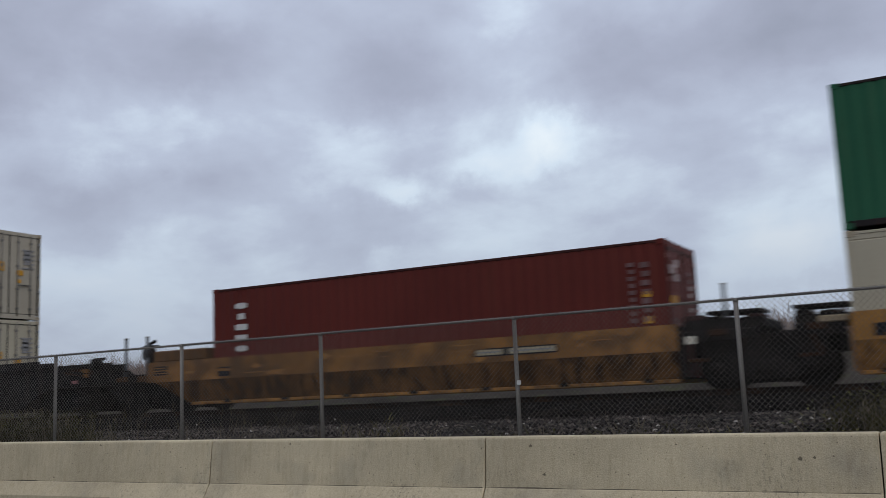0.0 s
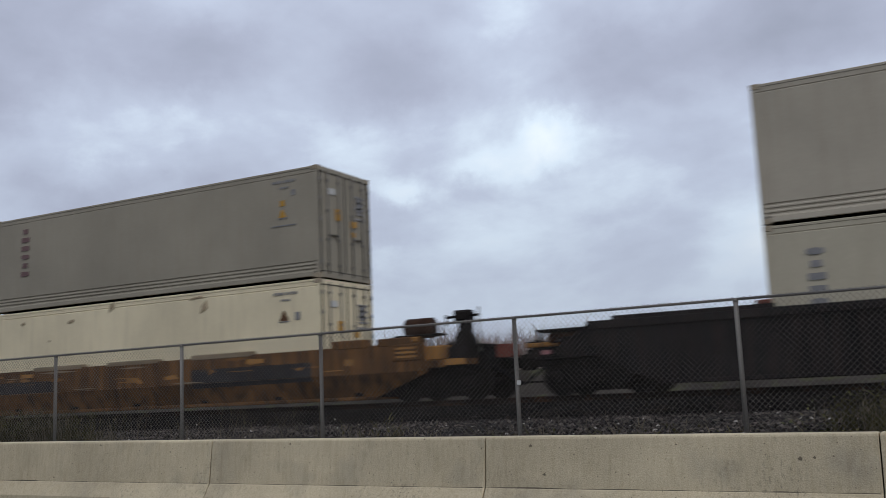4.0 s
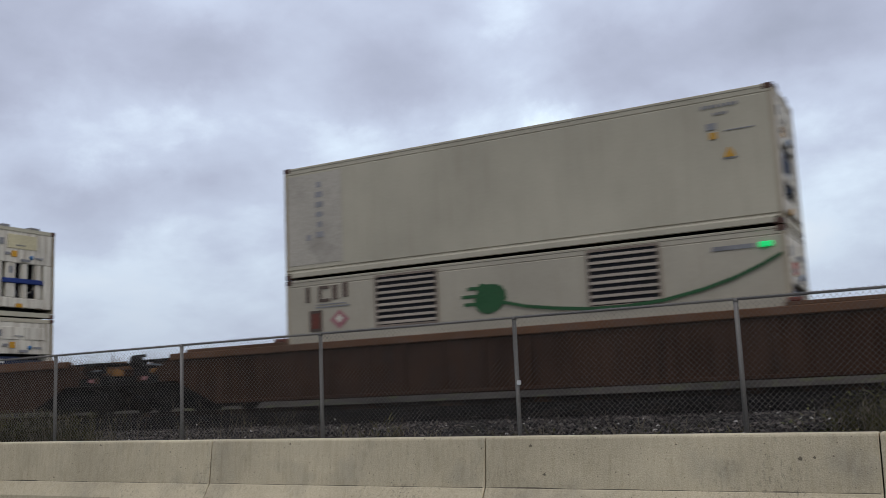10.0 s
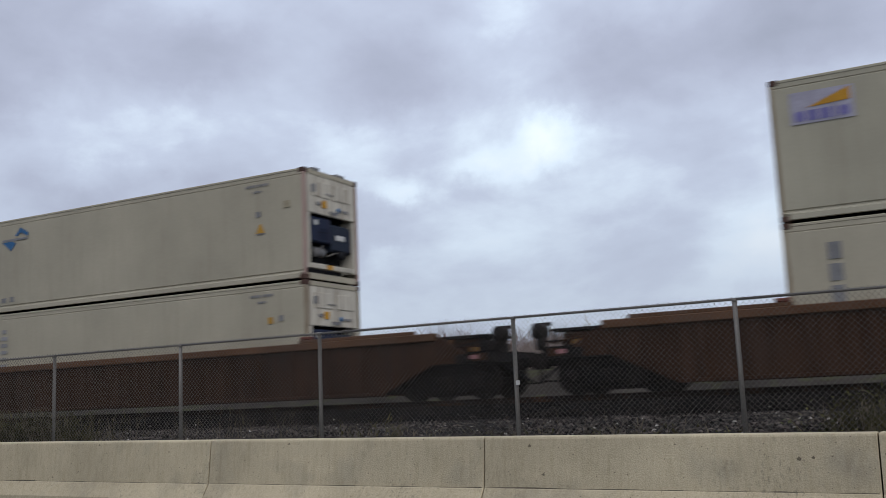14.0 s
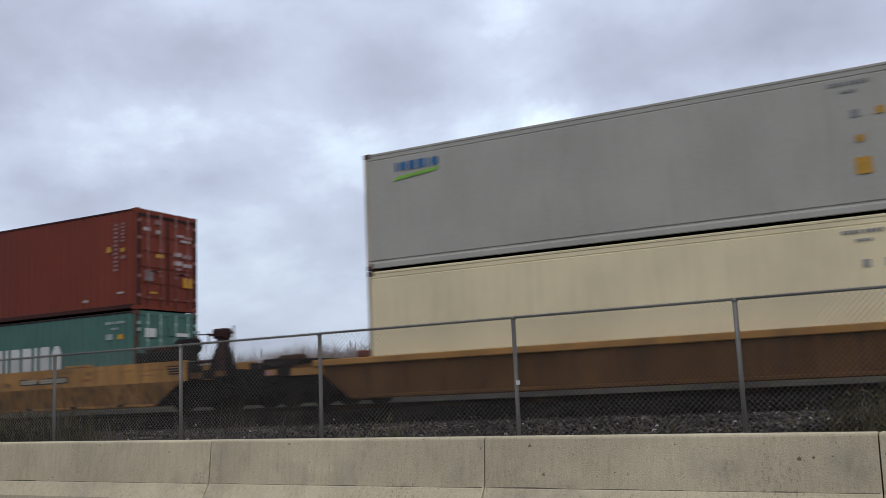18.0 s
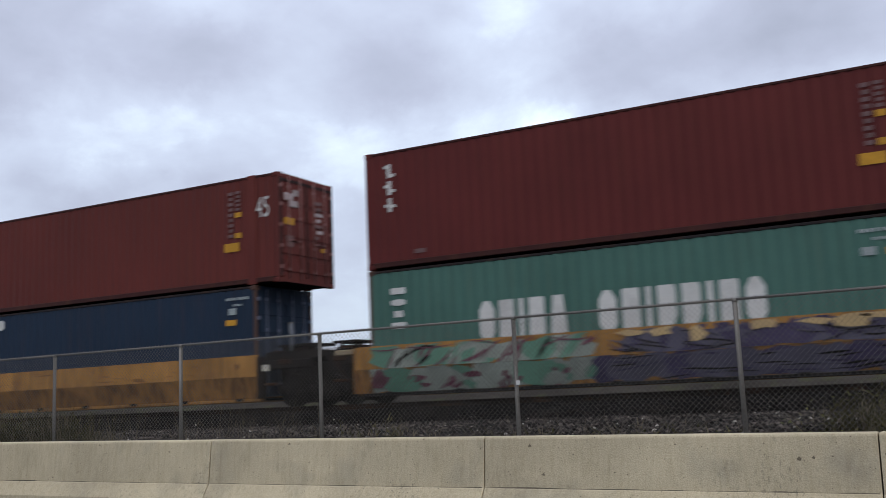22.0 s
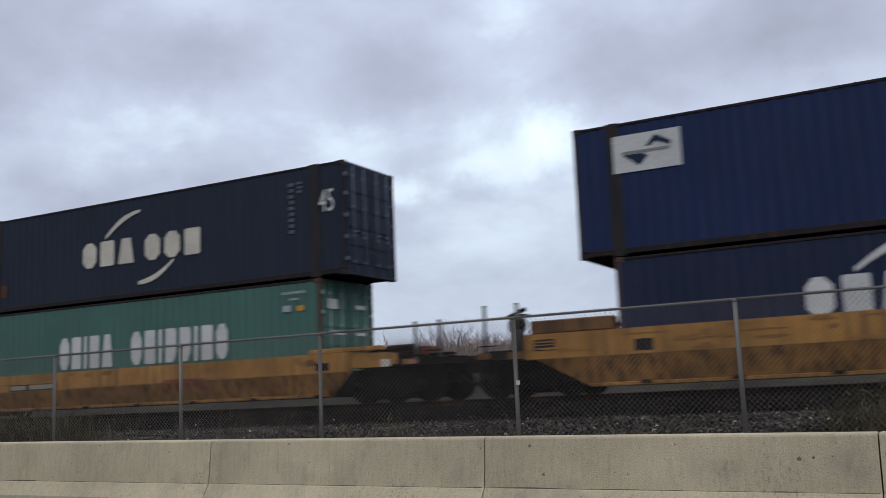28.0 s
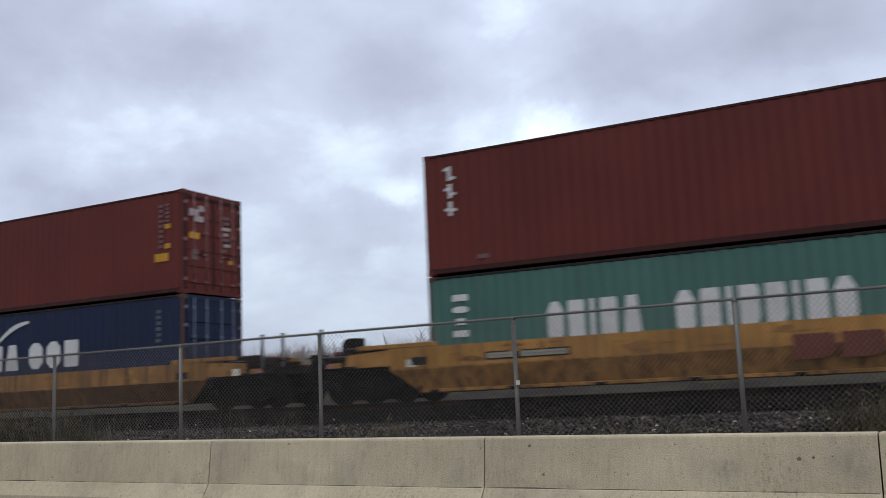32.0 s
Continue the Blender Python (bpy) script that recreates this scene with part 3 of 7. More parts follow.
def brush(name, mat, label, seed, count, ys, tall):
    rng = random.Random(seed)
    items = []
    for i in range(count):
        cx, cy = rng.uniform(-62, 9), rng.uniform(*ys)
        h = rng.uniform(*tall) * (0.85 + 0.35 * noise.noise((cx * 0.25, cy * 0.2, seed)))
        for s in range(16):
            fx, fy = cx + rng.gauss(0, 0.5), cy + rng.gauss(0, 0.4)
            dx, dy, dz = rng.gauss(0, 0.5), rng.gauss(0, 0.4), h * rng.uniform(0.6, 1.0)
            items.append(((fx, fy, 1.95), (dx, dy, dz), rng.uniform(0.006, 0.012)))
            for b in range(9):
                k = rng.uniform(0.25, 0.9)
                bx, by, bz = fx + dx * k * k * 0.6 + dx * k * 0.4, fy + dy * k, 1.95 + dz * k
                items.append(((bx, by, bz), (rng.gauss(0, 0.28), rng.gauss(0, 0.25), rng.uniform(-0.05, 0.8) * h * 0.3), rng.uniform(0.005, 0.010)))
    strands(name, label, "brush", mat, items)


brush("brush", "twig", "bare reddish-brown autumn brush beyond the railway", 11, 760, (32.5, 42), (1.65, 2.4))
brush("pale_brush", "pale_twig", "pale bare scrub with dry seed heads beyond the railway", 12, 640, (31.5, 37), (1.2, 1.9))


def weeds():
    rng = random.Random(21)
    green, dry = [], []
    for cx, cy, wide, count, tall in ((-16.2, 13.0, 0.8, 480, 0.85), (-14.9, 13.2, 0.5, 60, 0.8), (-1.2, 13.6, 0.35, 120, 0.55), (-0.6, 13.3, 0.4, 150, 0.7), (-8.3, 13.2, 0.35, 26, 0.5), (-4.2, 13.3, 0.5, 22, 0.3), (-7.0, 13.4, 1.0, 22, 0.3)):
        for i in range(count):
            x, y = cx + rng.gauss(0, wide), cy + rng.gauss(0, 0.25)
            h = tall * rng.uniform(0.4, 1.1)
            to = green if rng.random() < 0.72 else dry
            to.append(((x, y, 0.45), (rng.gauss(0, 0.18), rng.gauss(0, 0.1), h), rng.uniform(0.004, 0.010)))
            for b in range(4):
                k = rng.uniform(0.3, 0.95)
                to.append(((x, y, 0.45 + h * k), (rng.gauss(0, 0.09), rng.gauss(0, 0.06), rng.uniform(0.0, 0.12)), rng.uniform(0.006, 0.016)))
    for i in range(100):
        x = rng.choice((rng.uniform(-14.5, -8.5), rng.uniform(-14.5, -8.5), rng.uniform(-8, 0)))
        h = rng.uniform(0.35, 1.05) if x < -9.5 else rng.uniform(0.15, 0.5)
        y = rng.uniform(12.7, 13.6)
        dx = rng.gauss(0, 0.2)
        dry.append(((x, y, 0.45), (dx, 0, h), 0.0035))
        for b in range(4):
            k = rng.uniform(0.4, 1.0)
            dry.append(((x + dx * k, y, 0.45 + h * k), (rng.gauss(0, 0.12), 0, rng.uniform(0.03, 0.2)), 0.0022))
    leaves = geo()
    for cx, cy, wide, count, tall in ((-0.75, 13.35, 0.55, 520, 0.62), (-1.5, 13.5, 0.4, 140, 0.32), (-16.3, 13.1, 0.7, 420, 0.6), (-5.0, 13.5, 0.5, 60, 0.16), (-3.2, 13.6, 0.5, 70, 0.18)):
        for i in range(count):
            x, y, z = cx + rng.gauss(0, wide), cy + rng.gauss(0, 0.22), 0.47 + tall * rng.random() ** 1.4
            a, tip, long = rng.uniform(0, 6.28), rng.uniform(-0.5, 0.9), rng.uniform(0.03, 0.085)
            d = Vector((math.cos(a) * math.cos(tip), math.sin(a) * math.cos(tip), math.sin(tip))) * long
            w = Vector((-math.sin(a), math.cos(a), rng.uniform(-0.5, 0.5))) * long * 0.28
            p = Vector((x, y, z))
            leaves.add([tuple(p), tuple(p + d * 0.45 + w), tuple(p + d), tuple(p + d * 0.45 - w)], [(0, 1, 2, 3)])
    tagged(part("weed_leaves", leaves, "leaf"), "small yellow-green leaves of weeds along the fence", "weeds", kind="stuff")
    strands("weeds", "green and yellowing weeds along the fence", "weeds", "weed", green)
    strands("dry_stalks", "dry leafless stalks of weeds along the fence", "weeds", "dry", dry)


weeds()


def far_buildings():
    for x, y, w, d, h in ((-268, 214, 16, 12, 15.5), (-250, 222, 20, 12, 12.5), (-290, 222, 22, 14, 13.5)):
        b = thing("apartment_building", "pale distant flat-roofed apartment building beyond the brush", "building", "far buildings", at=pose(x, y, 0))
        part("wall", geo().box(-w / 2, w / 2, -d / 2, d / 2, 0, h), "pale_wall", b)
        part("roof", geo().box(-w / 2 - 0.3, w / 2 + 0.3, -d / 2 - 0.3, d / 2 + 0.3, h, h + 0.5), "grey_mark", b)
        part("roof_plant", geo().box(-2, 2, -2, 2, h + 0.5, h + 2.6), "pale_wall", b)
        for k in range(4):
            for i in range(6):
                cx = -w / 2 + (i + 0.5) * w / 6
                part("window", geo().box(cx - 0.8, cx + 0.8, -d / 2 - 0.05, -d / 2 + 0.1, h - 3.2 * (k + 1) + 0.9, h - 3.2 * (k + 1) + 2.4), "window", b)


far_buildings()


# ---- containers ----
HALF_W = 1.219
FORTY, LONG = 12.24, 13.79


def plates(parent, x0, x1, z0, z1, mat, name="marking", label="", y=None):
    """A flat painted mark on the side of a container."""
    y = -HALF_W - 0.003 if y is None else y
    return part(name, geo().box(x0, x1, y - 0.003, y + 0.004, z0, z1), mat, parent, label)


def outline_mark(parent, ring, mat, name="marking", label="", y=None):
    y = -HALF_W - 0.005 if y is None else y
    return part(name, geo().prism(ring, y - 0.003, y + 0.004, 1), mat, parent, label)


def corrugated(length, z0, z1, y, out):
    """A trapezoid-ribbed steel wall along x; out: -1 or 1, the way that it faces."""
    g = geo()
    n = round(length / 0.278)
    pitch = length / n
    way = []
    for i in range(n):
        x = -length / 2 + i * pitch
        way += [(x, 0.0), (x + pitch * 0.26, 0.0), (x + pitch * 0.5, 0.024), (x + pitch * 0.76, 0.024)]
    way.append((length / 2, 0.0))
    for x, inset in way:
        g.v += [(x, y - out * inset, z0), (x, y - out * inset, z1)]
    g.f = [(2 * i, 2 * i + 2, 2 * i + 3, 2 * i + 1) for i in range(len(way) - 1)]
    return g


def castings(parent, length, high, at_x=None, mat="black"):
    for sx in (-1, 1):
        for sy in (-1, 1):
            for z0, z1 in ((0, 0.118), (high - 0.118, high + 0.003)):
                x = sx * (at_x or length / 2)
                y = sy * HALF_W
                part("corner_casting", geo().soft_box(min(x, x - sx * 0.178), max(x, x - sx * 0.178), min(y + sy * 0.003, y - sy * 0.16), max(y + sy * 0.003, y - sy * 0.16), z0, z1, 0.01), mat, parent)


def doors(parent, length, high, mat, rod_mat, ribbed=True):
    """Two doors on the end that leads, with locking rods, handles and hinges."""
    x = length / 2
    for s in (-1, 1):
        y0, y1 = (0.012, 1.10) if s > 0 else (-1.10, -0.012)
        g = geo().box(x - 0.06, x - 0.015, y0, y1, 0.17, high - 0.13)
        d = part("door", g, mat, parent)
        if ribbed:
            for k in range(5):
                z = 0.3 + k * (high - 0.6) / 5
                part("panel_rib", geo().soft_box(x - 0.02, x + 0.008, y0 + 0.06, y1 - 0.06, z, z + (high - 0.6) / 5 - 0.13, 0.008), mat, d)
        for k in (0.27, 0.73):
            y = y0 + (y1 - y0) * k
            part("lock_rod", geo().rod((x + 0.025, y, 0.1), (x + 0.025, y, high - 0.08), 0.018, 8), rod_mat, d, smooth=True)
            part("handle", geo().box(x + 0.03, x + 0.05, y - 0.02, y + 0.36 * (1 if k < 0.5 else -1), 1.12 - 0.02, 1.12 + 0.02), rod_mat, d)
            for z in (0.35, 1.0, 1.75, high - 0.35):
                part("bracket", geo().box(x + 0.0, x + 0.035, y - 0.05, y + 0.05, z - 0.035, z + 0.035), rod_mat, d)
        for z in (0.4, 0.95, 1.5, 2.05, high - 0.35):
            y = s * 1.13
            part("hinge", geo().box(x - 0.02, x + 0.022, y - 0.06, y + 0.06, z - 0.045, z + 0.045), rod_mat, d)


def shell(c, length, high, mat, post_mat=None, rail_mat=None, top_mat=None):
    """Rails, posts and castings that every container has."""
    x = length / 2
    for s in (-1, 1):
        a, b = sorted((s * HALF_W, s * (HALF_W - 0.06)))
        part("top_rail", geo().soft_box(-x + 0.17, x - 0.17, a, b, high - 0.075, high - 0.012, 0.012), top_mat or mat, c)
        part("bottom_rail", geo().soft_box(-x + 0.17, x - 0.17, a, b, 0.035, 0.165, 0.012), rail_mat or mat, c)
        for e in (-1, 1):
            p, q = sorted((e * x, e * (x - 0.09)))
            part("corner_post", geo().soft_box(p, q, a, b + 0.0, 0.118, high - 0.118, 0.012), post_mat or mat, c)
    for e in (-1, 1):
        p, q = sorted((e * x, e * (x - 0.06)))
        part("end_header", geo().box(p, q, -HALF_W + 0.16, HALF_W - 0.16, high - 0.13, high - 0.01), mat, c)
        part("end_sill", geo().box(p, q, -HALF_W + 0.16, HALF_W - 0.16, 0.02, 0.17), mat, c)
    part("floor_frame", geo().box(-x + 0.1, x - 0.1, -HALF_W + 0.07, HALF_W - 0.07, 0.06, 0.15), "grime", c)


def dry_container(mid, base, length, high, mat, label, group="containers on the train", posts=None, rods=None):
    c = thing("shipping_container", label, "container", group)
    # bottom rails darkened for the shadow line under a box; top rails share it
    rail = "red_shadow_rail" if "red" in mat or "brown" in mat or "maroon" in mat else "grimy_shadow_rail"
    shell(c, length, high, mat, posts, rail, rail)
    inner = length - 0.18
    part("side_wall", corrugated(inner, 0.16, high - 0.07, -HALF_W + 0.006, -1), mat, c)
    part("side_wall", corrugated(inner, 0.16, high - 0.07, HALF_W - 0.006, 1), mat, c)
    part("roof", geo().box(-length / 2 + 0.06, length / 2 - 0.06, -HALF_W + 0.03, HALF_W - 0.03, high - 0.05, high - 0.018), mat, c)
    part("end_wall", geo().box(-length / 2 + 0.02, -length / 2 + 0.06, -1.16, 1.16, 0.16, high - 0.12), mat, c)
    doors(c, length, high, mat, rods or mat)
    castings(c, length, high, mat=posts or mat)
    if length > 13:
        # the load-bearing posts of a longer box stand where a shorter one has its corners
        for e in (-1, 1):
            for s in (-1, 1):
                a, b = sorted((s * (HALF_W + 0.004), s * (HALF_W - 0.07)))
                part("inner_post", geo().soft_box(e * 6.0 - 0.14, e * 6.0 + 0.14, a, b, 0.0, high + 0.004, 0.012), posts or mat, c)
    TRAIN.append((c, mid, base))
    return c


def reefer(mid, base, high, mat, label, end="doors", grooves=3, post_mat=None, frame_mat=None):
    """A smooth insulated box; its leading end holds doors or the cooling unit."""
    length = FORTY
    c = thing("refrigerated_container", label, "container", "containers on the train")
    shell(c, length, high, mat, post_mat or ("rusty_post" if end != "doors" else None))
    x = length / 2
    for s in (-1, 1):
        y = s * (HALF_W - 0.012)
        ring = [(0.165, 0.0)]
        z = 0.17
        for k in range(grooves):
            ring += [(z, 0.0), (z + 0.025, -0.022), (z + 0.05, -0.022), (z + 0.07, 0.0)]
            z += 0.095
        ring += [(high - 0.20, 0.0), (high - 0.19, -0.012), (high - 0.175, -0.012), (high - 0.165, 0.0), (high - 0.07, 0.0)]
        g = geo()
        for xx in (-x + 0.085, x - 0.085):
            g.v += [(xx, y + s * d, zz) for zz, d in ring]
        n = len(ring)
        g.f = [(i, i + 1, n + i + 1, n + i) for i in range(n - 1)]
        part("side_wall", g, mat, c)
    part("roof", geo().box(-x + 0.06, x - 0.06, -HALF_W + 0.03, HALF_W - 0.03, high - 0.05, high - 0.018), mat, c)
    part("end_wall", geo().box(-x + 0.02, -x + 0.06, -1.16, 1.16, 0.16, high - 0.12), mat, c)
    castings(c, length, high, mat="rust_post" if end != "doors" else "rusty_post")
    if end == "doors":
        doors(c, length, high, mat, "galv", ribbed=False)
        part("door_seal", geo().box(x - 0.012, x - 0.004, -0.02, 0.02, 0.17, high - 0.13), "black", c)
        for y0, y1, z0, z1 in ((-1.12, 1.12, high - 0.15, high - 0.12), (-1.12, -1.085, 0.17, high - 0.15), (1.085, 1.12, 0.17, high - 0.15), (-1.12, 1.12, 0.16, 0.19)):
            part("door_gasket", geo().box(x - 0.014, x - 0.002, y0, y1, z0, z1), "black", c)
        plates_end(c, x, -0.75, -0.45, 2.2, 2.36, "white_mark")
        for k in range(5):
            plates_end(c, x, 0.48 + 0.06 * (k % 2), 0.95, 2.28 - 0.15 * k, 2.33 - 0.15 * k, "faint_grey")
        plates_end(c, x, -0.42, -0.2, 1.55, 1.85, "yellow_mark")
        plates_end(c, x, 0.28, 0.52, 1.45, 1.62, "yellow_mark")
        plates_end(c, x, 0.30, 0.45, 1.2, 1.32, "yellow_mark")
        plates_end(c, x, 0.55, 0.8, 1.9, 2.3, "grey_mark")
    else:
        cooling_unit(c, x, high, mat, end == "split unit", end == "column unit", base > LOW + 1)
    TRAIN.append((c, mid, base))
    return c


def plates_end(c, x, y0, y1, z0, z1, mat, proud=0.012):
    part("marking", geo().box(x - 0.02, x + proud, y0, y1, z0, z1), mat, c)


def cooling_unit(c, x, high, mat, split, columns, hoods):
    """The machinery end: white panels round an opening with dark machines, or pale columns with dark slots."""
    mat = "unit_white"
    u = part("cooling_unit", geo().box(x - 0.5, x - 0.42, -1.1, 1.1, 0.17, high - 0.13), "black", c, "dark machinery behind the white end panels")
    part("upper_panel", geo().soft_box(x - 0.08, x - 0.012, -1.1, 1.1, 1.74, high - 0.13, 0.02), mat, u)
    wide = 0.98 if not split and not columns else 0.8
    part("side_panel", geo().box(x - 0.42, x - 0.012, -1.1, -wide, 0.30, 1.735), mat, u)
    part("side_panel", geo().box(x - 0.42, x - 0.012, wide, 1.1, 0.30, 1.735), mat, u)
    part("lower_panel", geo().soft_box(x - 0.1, x - 0.012, -wide + 0.005, wide - 0.005, 0.30, 0.62 if columns or split else 0.44, 0.02), mat, u)
    if split:
        part("cross_panel", geo().soft_box(x - 0.1, x - 0.012, -wide + 0.005, wide - 0.005, 0.98, 1.12, 0.02), mat, u)
    if columns:
        for y0, y1 in ((-0.62, -0.28), (-0.02, 0.18), (0.48, 0.72)):
            part("column", geo().soft_box(x - 0.2, x - 0.014, y0, y1, 0.63, 1.73, 0.02), mat, u)
        part("blue_bar", geo().soft_box(x - 0.1, x + 0.03, -0.78, 0.76, 1.08, 1.24, 0.02), "blue_bar", u, "dark blue cross bar")
        part("cream_panel", geo().soft_box(x - 0.012, x + 0.008, -0.6, 0.5, 2.2, 2.66, 0.01), "ivory_patch", u, "cream panel")
        part("controller_window", geo().box(x - 0.013, x - 0.006, -0.52, -0.38, 1.4, 1.62), "grey_mark", u)
    else:
        part("controller_box", geo().soft_box(x - 0.3, x - 0.03, -wide + 0.04, -0.05, 1.0, 1.66, 0.04), "navy_container", u)
        part("controller_window", geo().box(x - 0.029, x - 0.02, -0.78, -0.62, 1.45, 1.58), "white_mark", u)
        part("fan_shroud", geo().soft_box(x - 0.34, x - 0.05, 0.0, wide - 0.06, 0.82, 1.56, 0.06), "black_blue_container", u)
        part("receiver", geo().soft_box(x - 0.24, x - 0.035, 0.2, 0.62, 1.12, 1.3, 0.03), "white_mark", u)
        for k in range(4):
            part("vent_line", geo().box(x - 0.036, x - 0.03, -0.6, -0.15, 1.1 + 0.08 * k, 1.13 + 0.08 * k), "black", u)
    part("compressor", geo().rod((x - 0.24, -0.6, 0.78), (x - 0.24, -0.15, 0.78), 0.13, 12), "grey_mark", u, smooth=True)
    part("pipe", geo().rod((x - 0.12, -0.1, 0.68), (x - 0.12, 0.7, 0.95), 0.025, 8), "galv", u, smooth=True)
    part("pipe", geo().rod((x - 0.1, -0.7, 0.62), (x - 0.1, -0.3, 0.95), 0.02, 8), "galv_cable", u, smooth=True)
    part("cable_coil", geo().rod((x - 0.15, 0.5, 0.78), (x - 0.06, 0.5, 0.78), 0.14, 14), "black", u, smooth=True)
    if not columns:
        part("evaporator_hatch", geo().soft_box(x - 0.012, x + 0.01, -0.85, -0.1, 2.2, 2.6, 0.01), mat, u)
        part("evaporator_hatch", geo().soft_box(x - 0.012, x + 0.01, 0.1, 0.85, 2.2, 2.6, 0.01), mat, u)
    for y0, y1, z0, z1 in ((-0.7, -0.5, 1.98, 2.06), (-0.1, 0.25, 1.8, 1.88), (0.45, 0.75, 1.92, 1.98), (-0.9, -0.75, 2.3, 2.5)):
        part("dark_fitting", geo().box(x - 0.01, x + 0.016, y0, y1, z0, z1), "grey_mark", u)
    part("vent_disc", geo().rod((x - 0.012, 0.3, 1.95), (x + 0.02, 0.3, 1.95), 0.07, 14), "blue_mark", u, smooth=True)
    # hoods along the top edge
    for y0, y1 in ((-0.85, -0.55), (0.25, 0.6)) if hoods else ():
        part("hood", geo().soft_box(x - 0.3, x + 0.01, y0, y1, high - 0.015, high + 0.06, 0.02), "grey_mark", u)
    plates_end(c, x, -0.45, -0.25, 1.93, 2.12, "yellow_mark")
    plates_end(c, x, -0.25, -0.02, 0.31, 0.43, "yellow_mark")
    plates_end(c, x, -0.3, 0.05, 2.3, 2.33, "grey_mark", 0.02)


def small_marks(c, high, dark="grey_mark", x=5.05, extra=()):
    """Rows of small lettering that nobody could read, near the leading end."""
    for k in range(8):
        a = x - 0.38 + 0.092 * k + (0.03 if k > 3 else 0)
        plates(c, a, a + 0.066, high - 0.34, high - 0.272, dark)
    for k in range(4):
        a = x - 0.14 + 0.075 * k
        plates(c, a, a + 0.052, high - 0.50, high - 0.445, dark)
    for x0, x1, z0, z1, mat in extra:
        mat = "dull_yellow" if mat == "yellow_mark" and dark == "grey_mark" else mat
        plates(c, x0, x1, high + z0, high + z1, mat)


def vertical_marks(c, high, x0, x1, z0, z1, count, mat):
    """A column of small blocks: upright lettering on a wall."""
    step = (z1 - z0) / count
    if step > 0.2:
        block_stack(c, x0, x1, high + z0, high + z1, [("slab", "round", "bar", "slab")[(i + count) % 4] for i in range(count)], mat)
        return
    for i in range(count):
        plates(c, x0 + (i % 2) * 0.03, x1, high + z0 + step * (i + 0.2), high + z0 + step * (i + 0.8), mat)


def warning(c, x, z, size, mat="dull_yellow"):
    outline_mark(c, [(x - size, z), (x + size, z), (x + 0.15 * size, z + 1.7 * size), (x - 0.15 * size, z + 1.7 * size)], mat)
    plates(c, x - size * 1.1, x + size * 1.1, z - 0.035, z - 0.01, "grey_mark")


BLOCKS = {
    "round": [(0.3, 0), (0.7, 0), (1, 0.22), (1, 0.78), (0.7, 1), (0.3, 1), (0, 0.78), (0, 0.22)],
    "bar": [(0.2, 0), (0.8, 0), (0.8, 1), (0.2, 1)],
    "slab": [(0.06, 0), (0.94, 0), (1, 0.06), (1, 0.94), (0.94, 1), (0.06, 1), (0, 0.94), (0, 0.06)],
    "wedge": [(0, 0), (1, 0), (0.78, 1), (0.22, 1)],
    "half": [(0, 0), (0.7, 0), (1, 0.3), (1, 0.9), (0.9, 1), (0, 1)],
}
WIDE = {"bar": 0.5, "wedge": 1.1}


def block_word(c, x0, z0, x1, z1, kinds, mat, gap=0.24, y=None):
    """A trade mark as a row of plain blocks in its colour; kinds: the blocks' shapes, or how many slim ones."""
    if isinstance(kinds, int):
        kinds = [("slab", "round", "bar", "slab")[(3 * i + kinds) % 4] for i in range(kinds)]
    whole = sum(WIDE.get(k, 1.0) for k in kinds)
    at = x0
    for k in kinds:
        w = (x1 - x0) * WIDE.get(k, 1.0) / whole
        outline_mark(c, [(at + w * (gap / 2 + a * (1 - gap)), z0 + b * (z1 - z0)) for a, b in BLOCKS[k]], mat, y=y)
        at += w


def block_stack(c, x0, x1, z0, z1, kinds, mat):
    """The same, one block above another."""
    step = (z1 - z0) / len(kinds)
    for i, k in enumerate(kinds):
        top = z1 - i * step
        outline_mark(c, [(x0 + a * (x1 - x0), top - step * 0.78 + b * step * 0.55) for a, b in BLOCKS[k]], mat)


def swoosh(c, x0, z0, x1, z1, thick, mat, bend):
    n = 10
    upper, lower = [], []
    for i in range(n + 1):
        k = i / n
        x, z = x0 + (x1 - x0) * k, z0 + (z1 - z0) * k + bend * math.sin(math.pi * k)
        t = thick * (0.35 + 0.65 * math.sin(math.pi * (0.15 + 0.8 * k)))
        upper.append((x, z + t / 2))
        lower.append((x, z - t / 2))
    outline_mark(c, lower + upper[::-1], mat)


def figures(c, text, x, z, size, mat):
    """Readable figures, in the built-in font."""
    cu = bpy.data.curves.new("number", "FONT")
    cu.body, cu.size, cu.extrude = text, size, 0.004
    tmp = bpy.data.objects.new("number", cu)
    scene.collection.objects.link(tmp)
    me = bpy.data.meshes.new_from_object(tmp.evaluated_get(bpy.context.evaluated_depsgraph_get()))
    bpy.data.objects.remove(tmp)
    me.materials.clear()
    me.materials.append(M[mat])
    ob = new("number", me)
    ob.parent = c
    ob.matrix_basis = pose(x, -HALF_W - 0.008, z, 90, 0, 0) @ Matrix.Diagonal((0.58, 1, 1, 1))


HC, STD = 2.896, 2.591
LOW = RAIL_Z + 0.27
UP_HC, UP_STD = LOW + HC + 0.025, LOW + STD + 0.025
GREEN_LABEL = "sea-green corrugated steel container with white lettering blocks, in a well car"


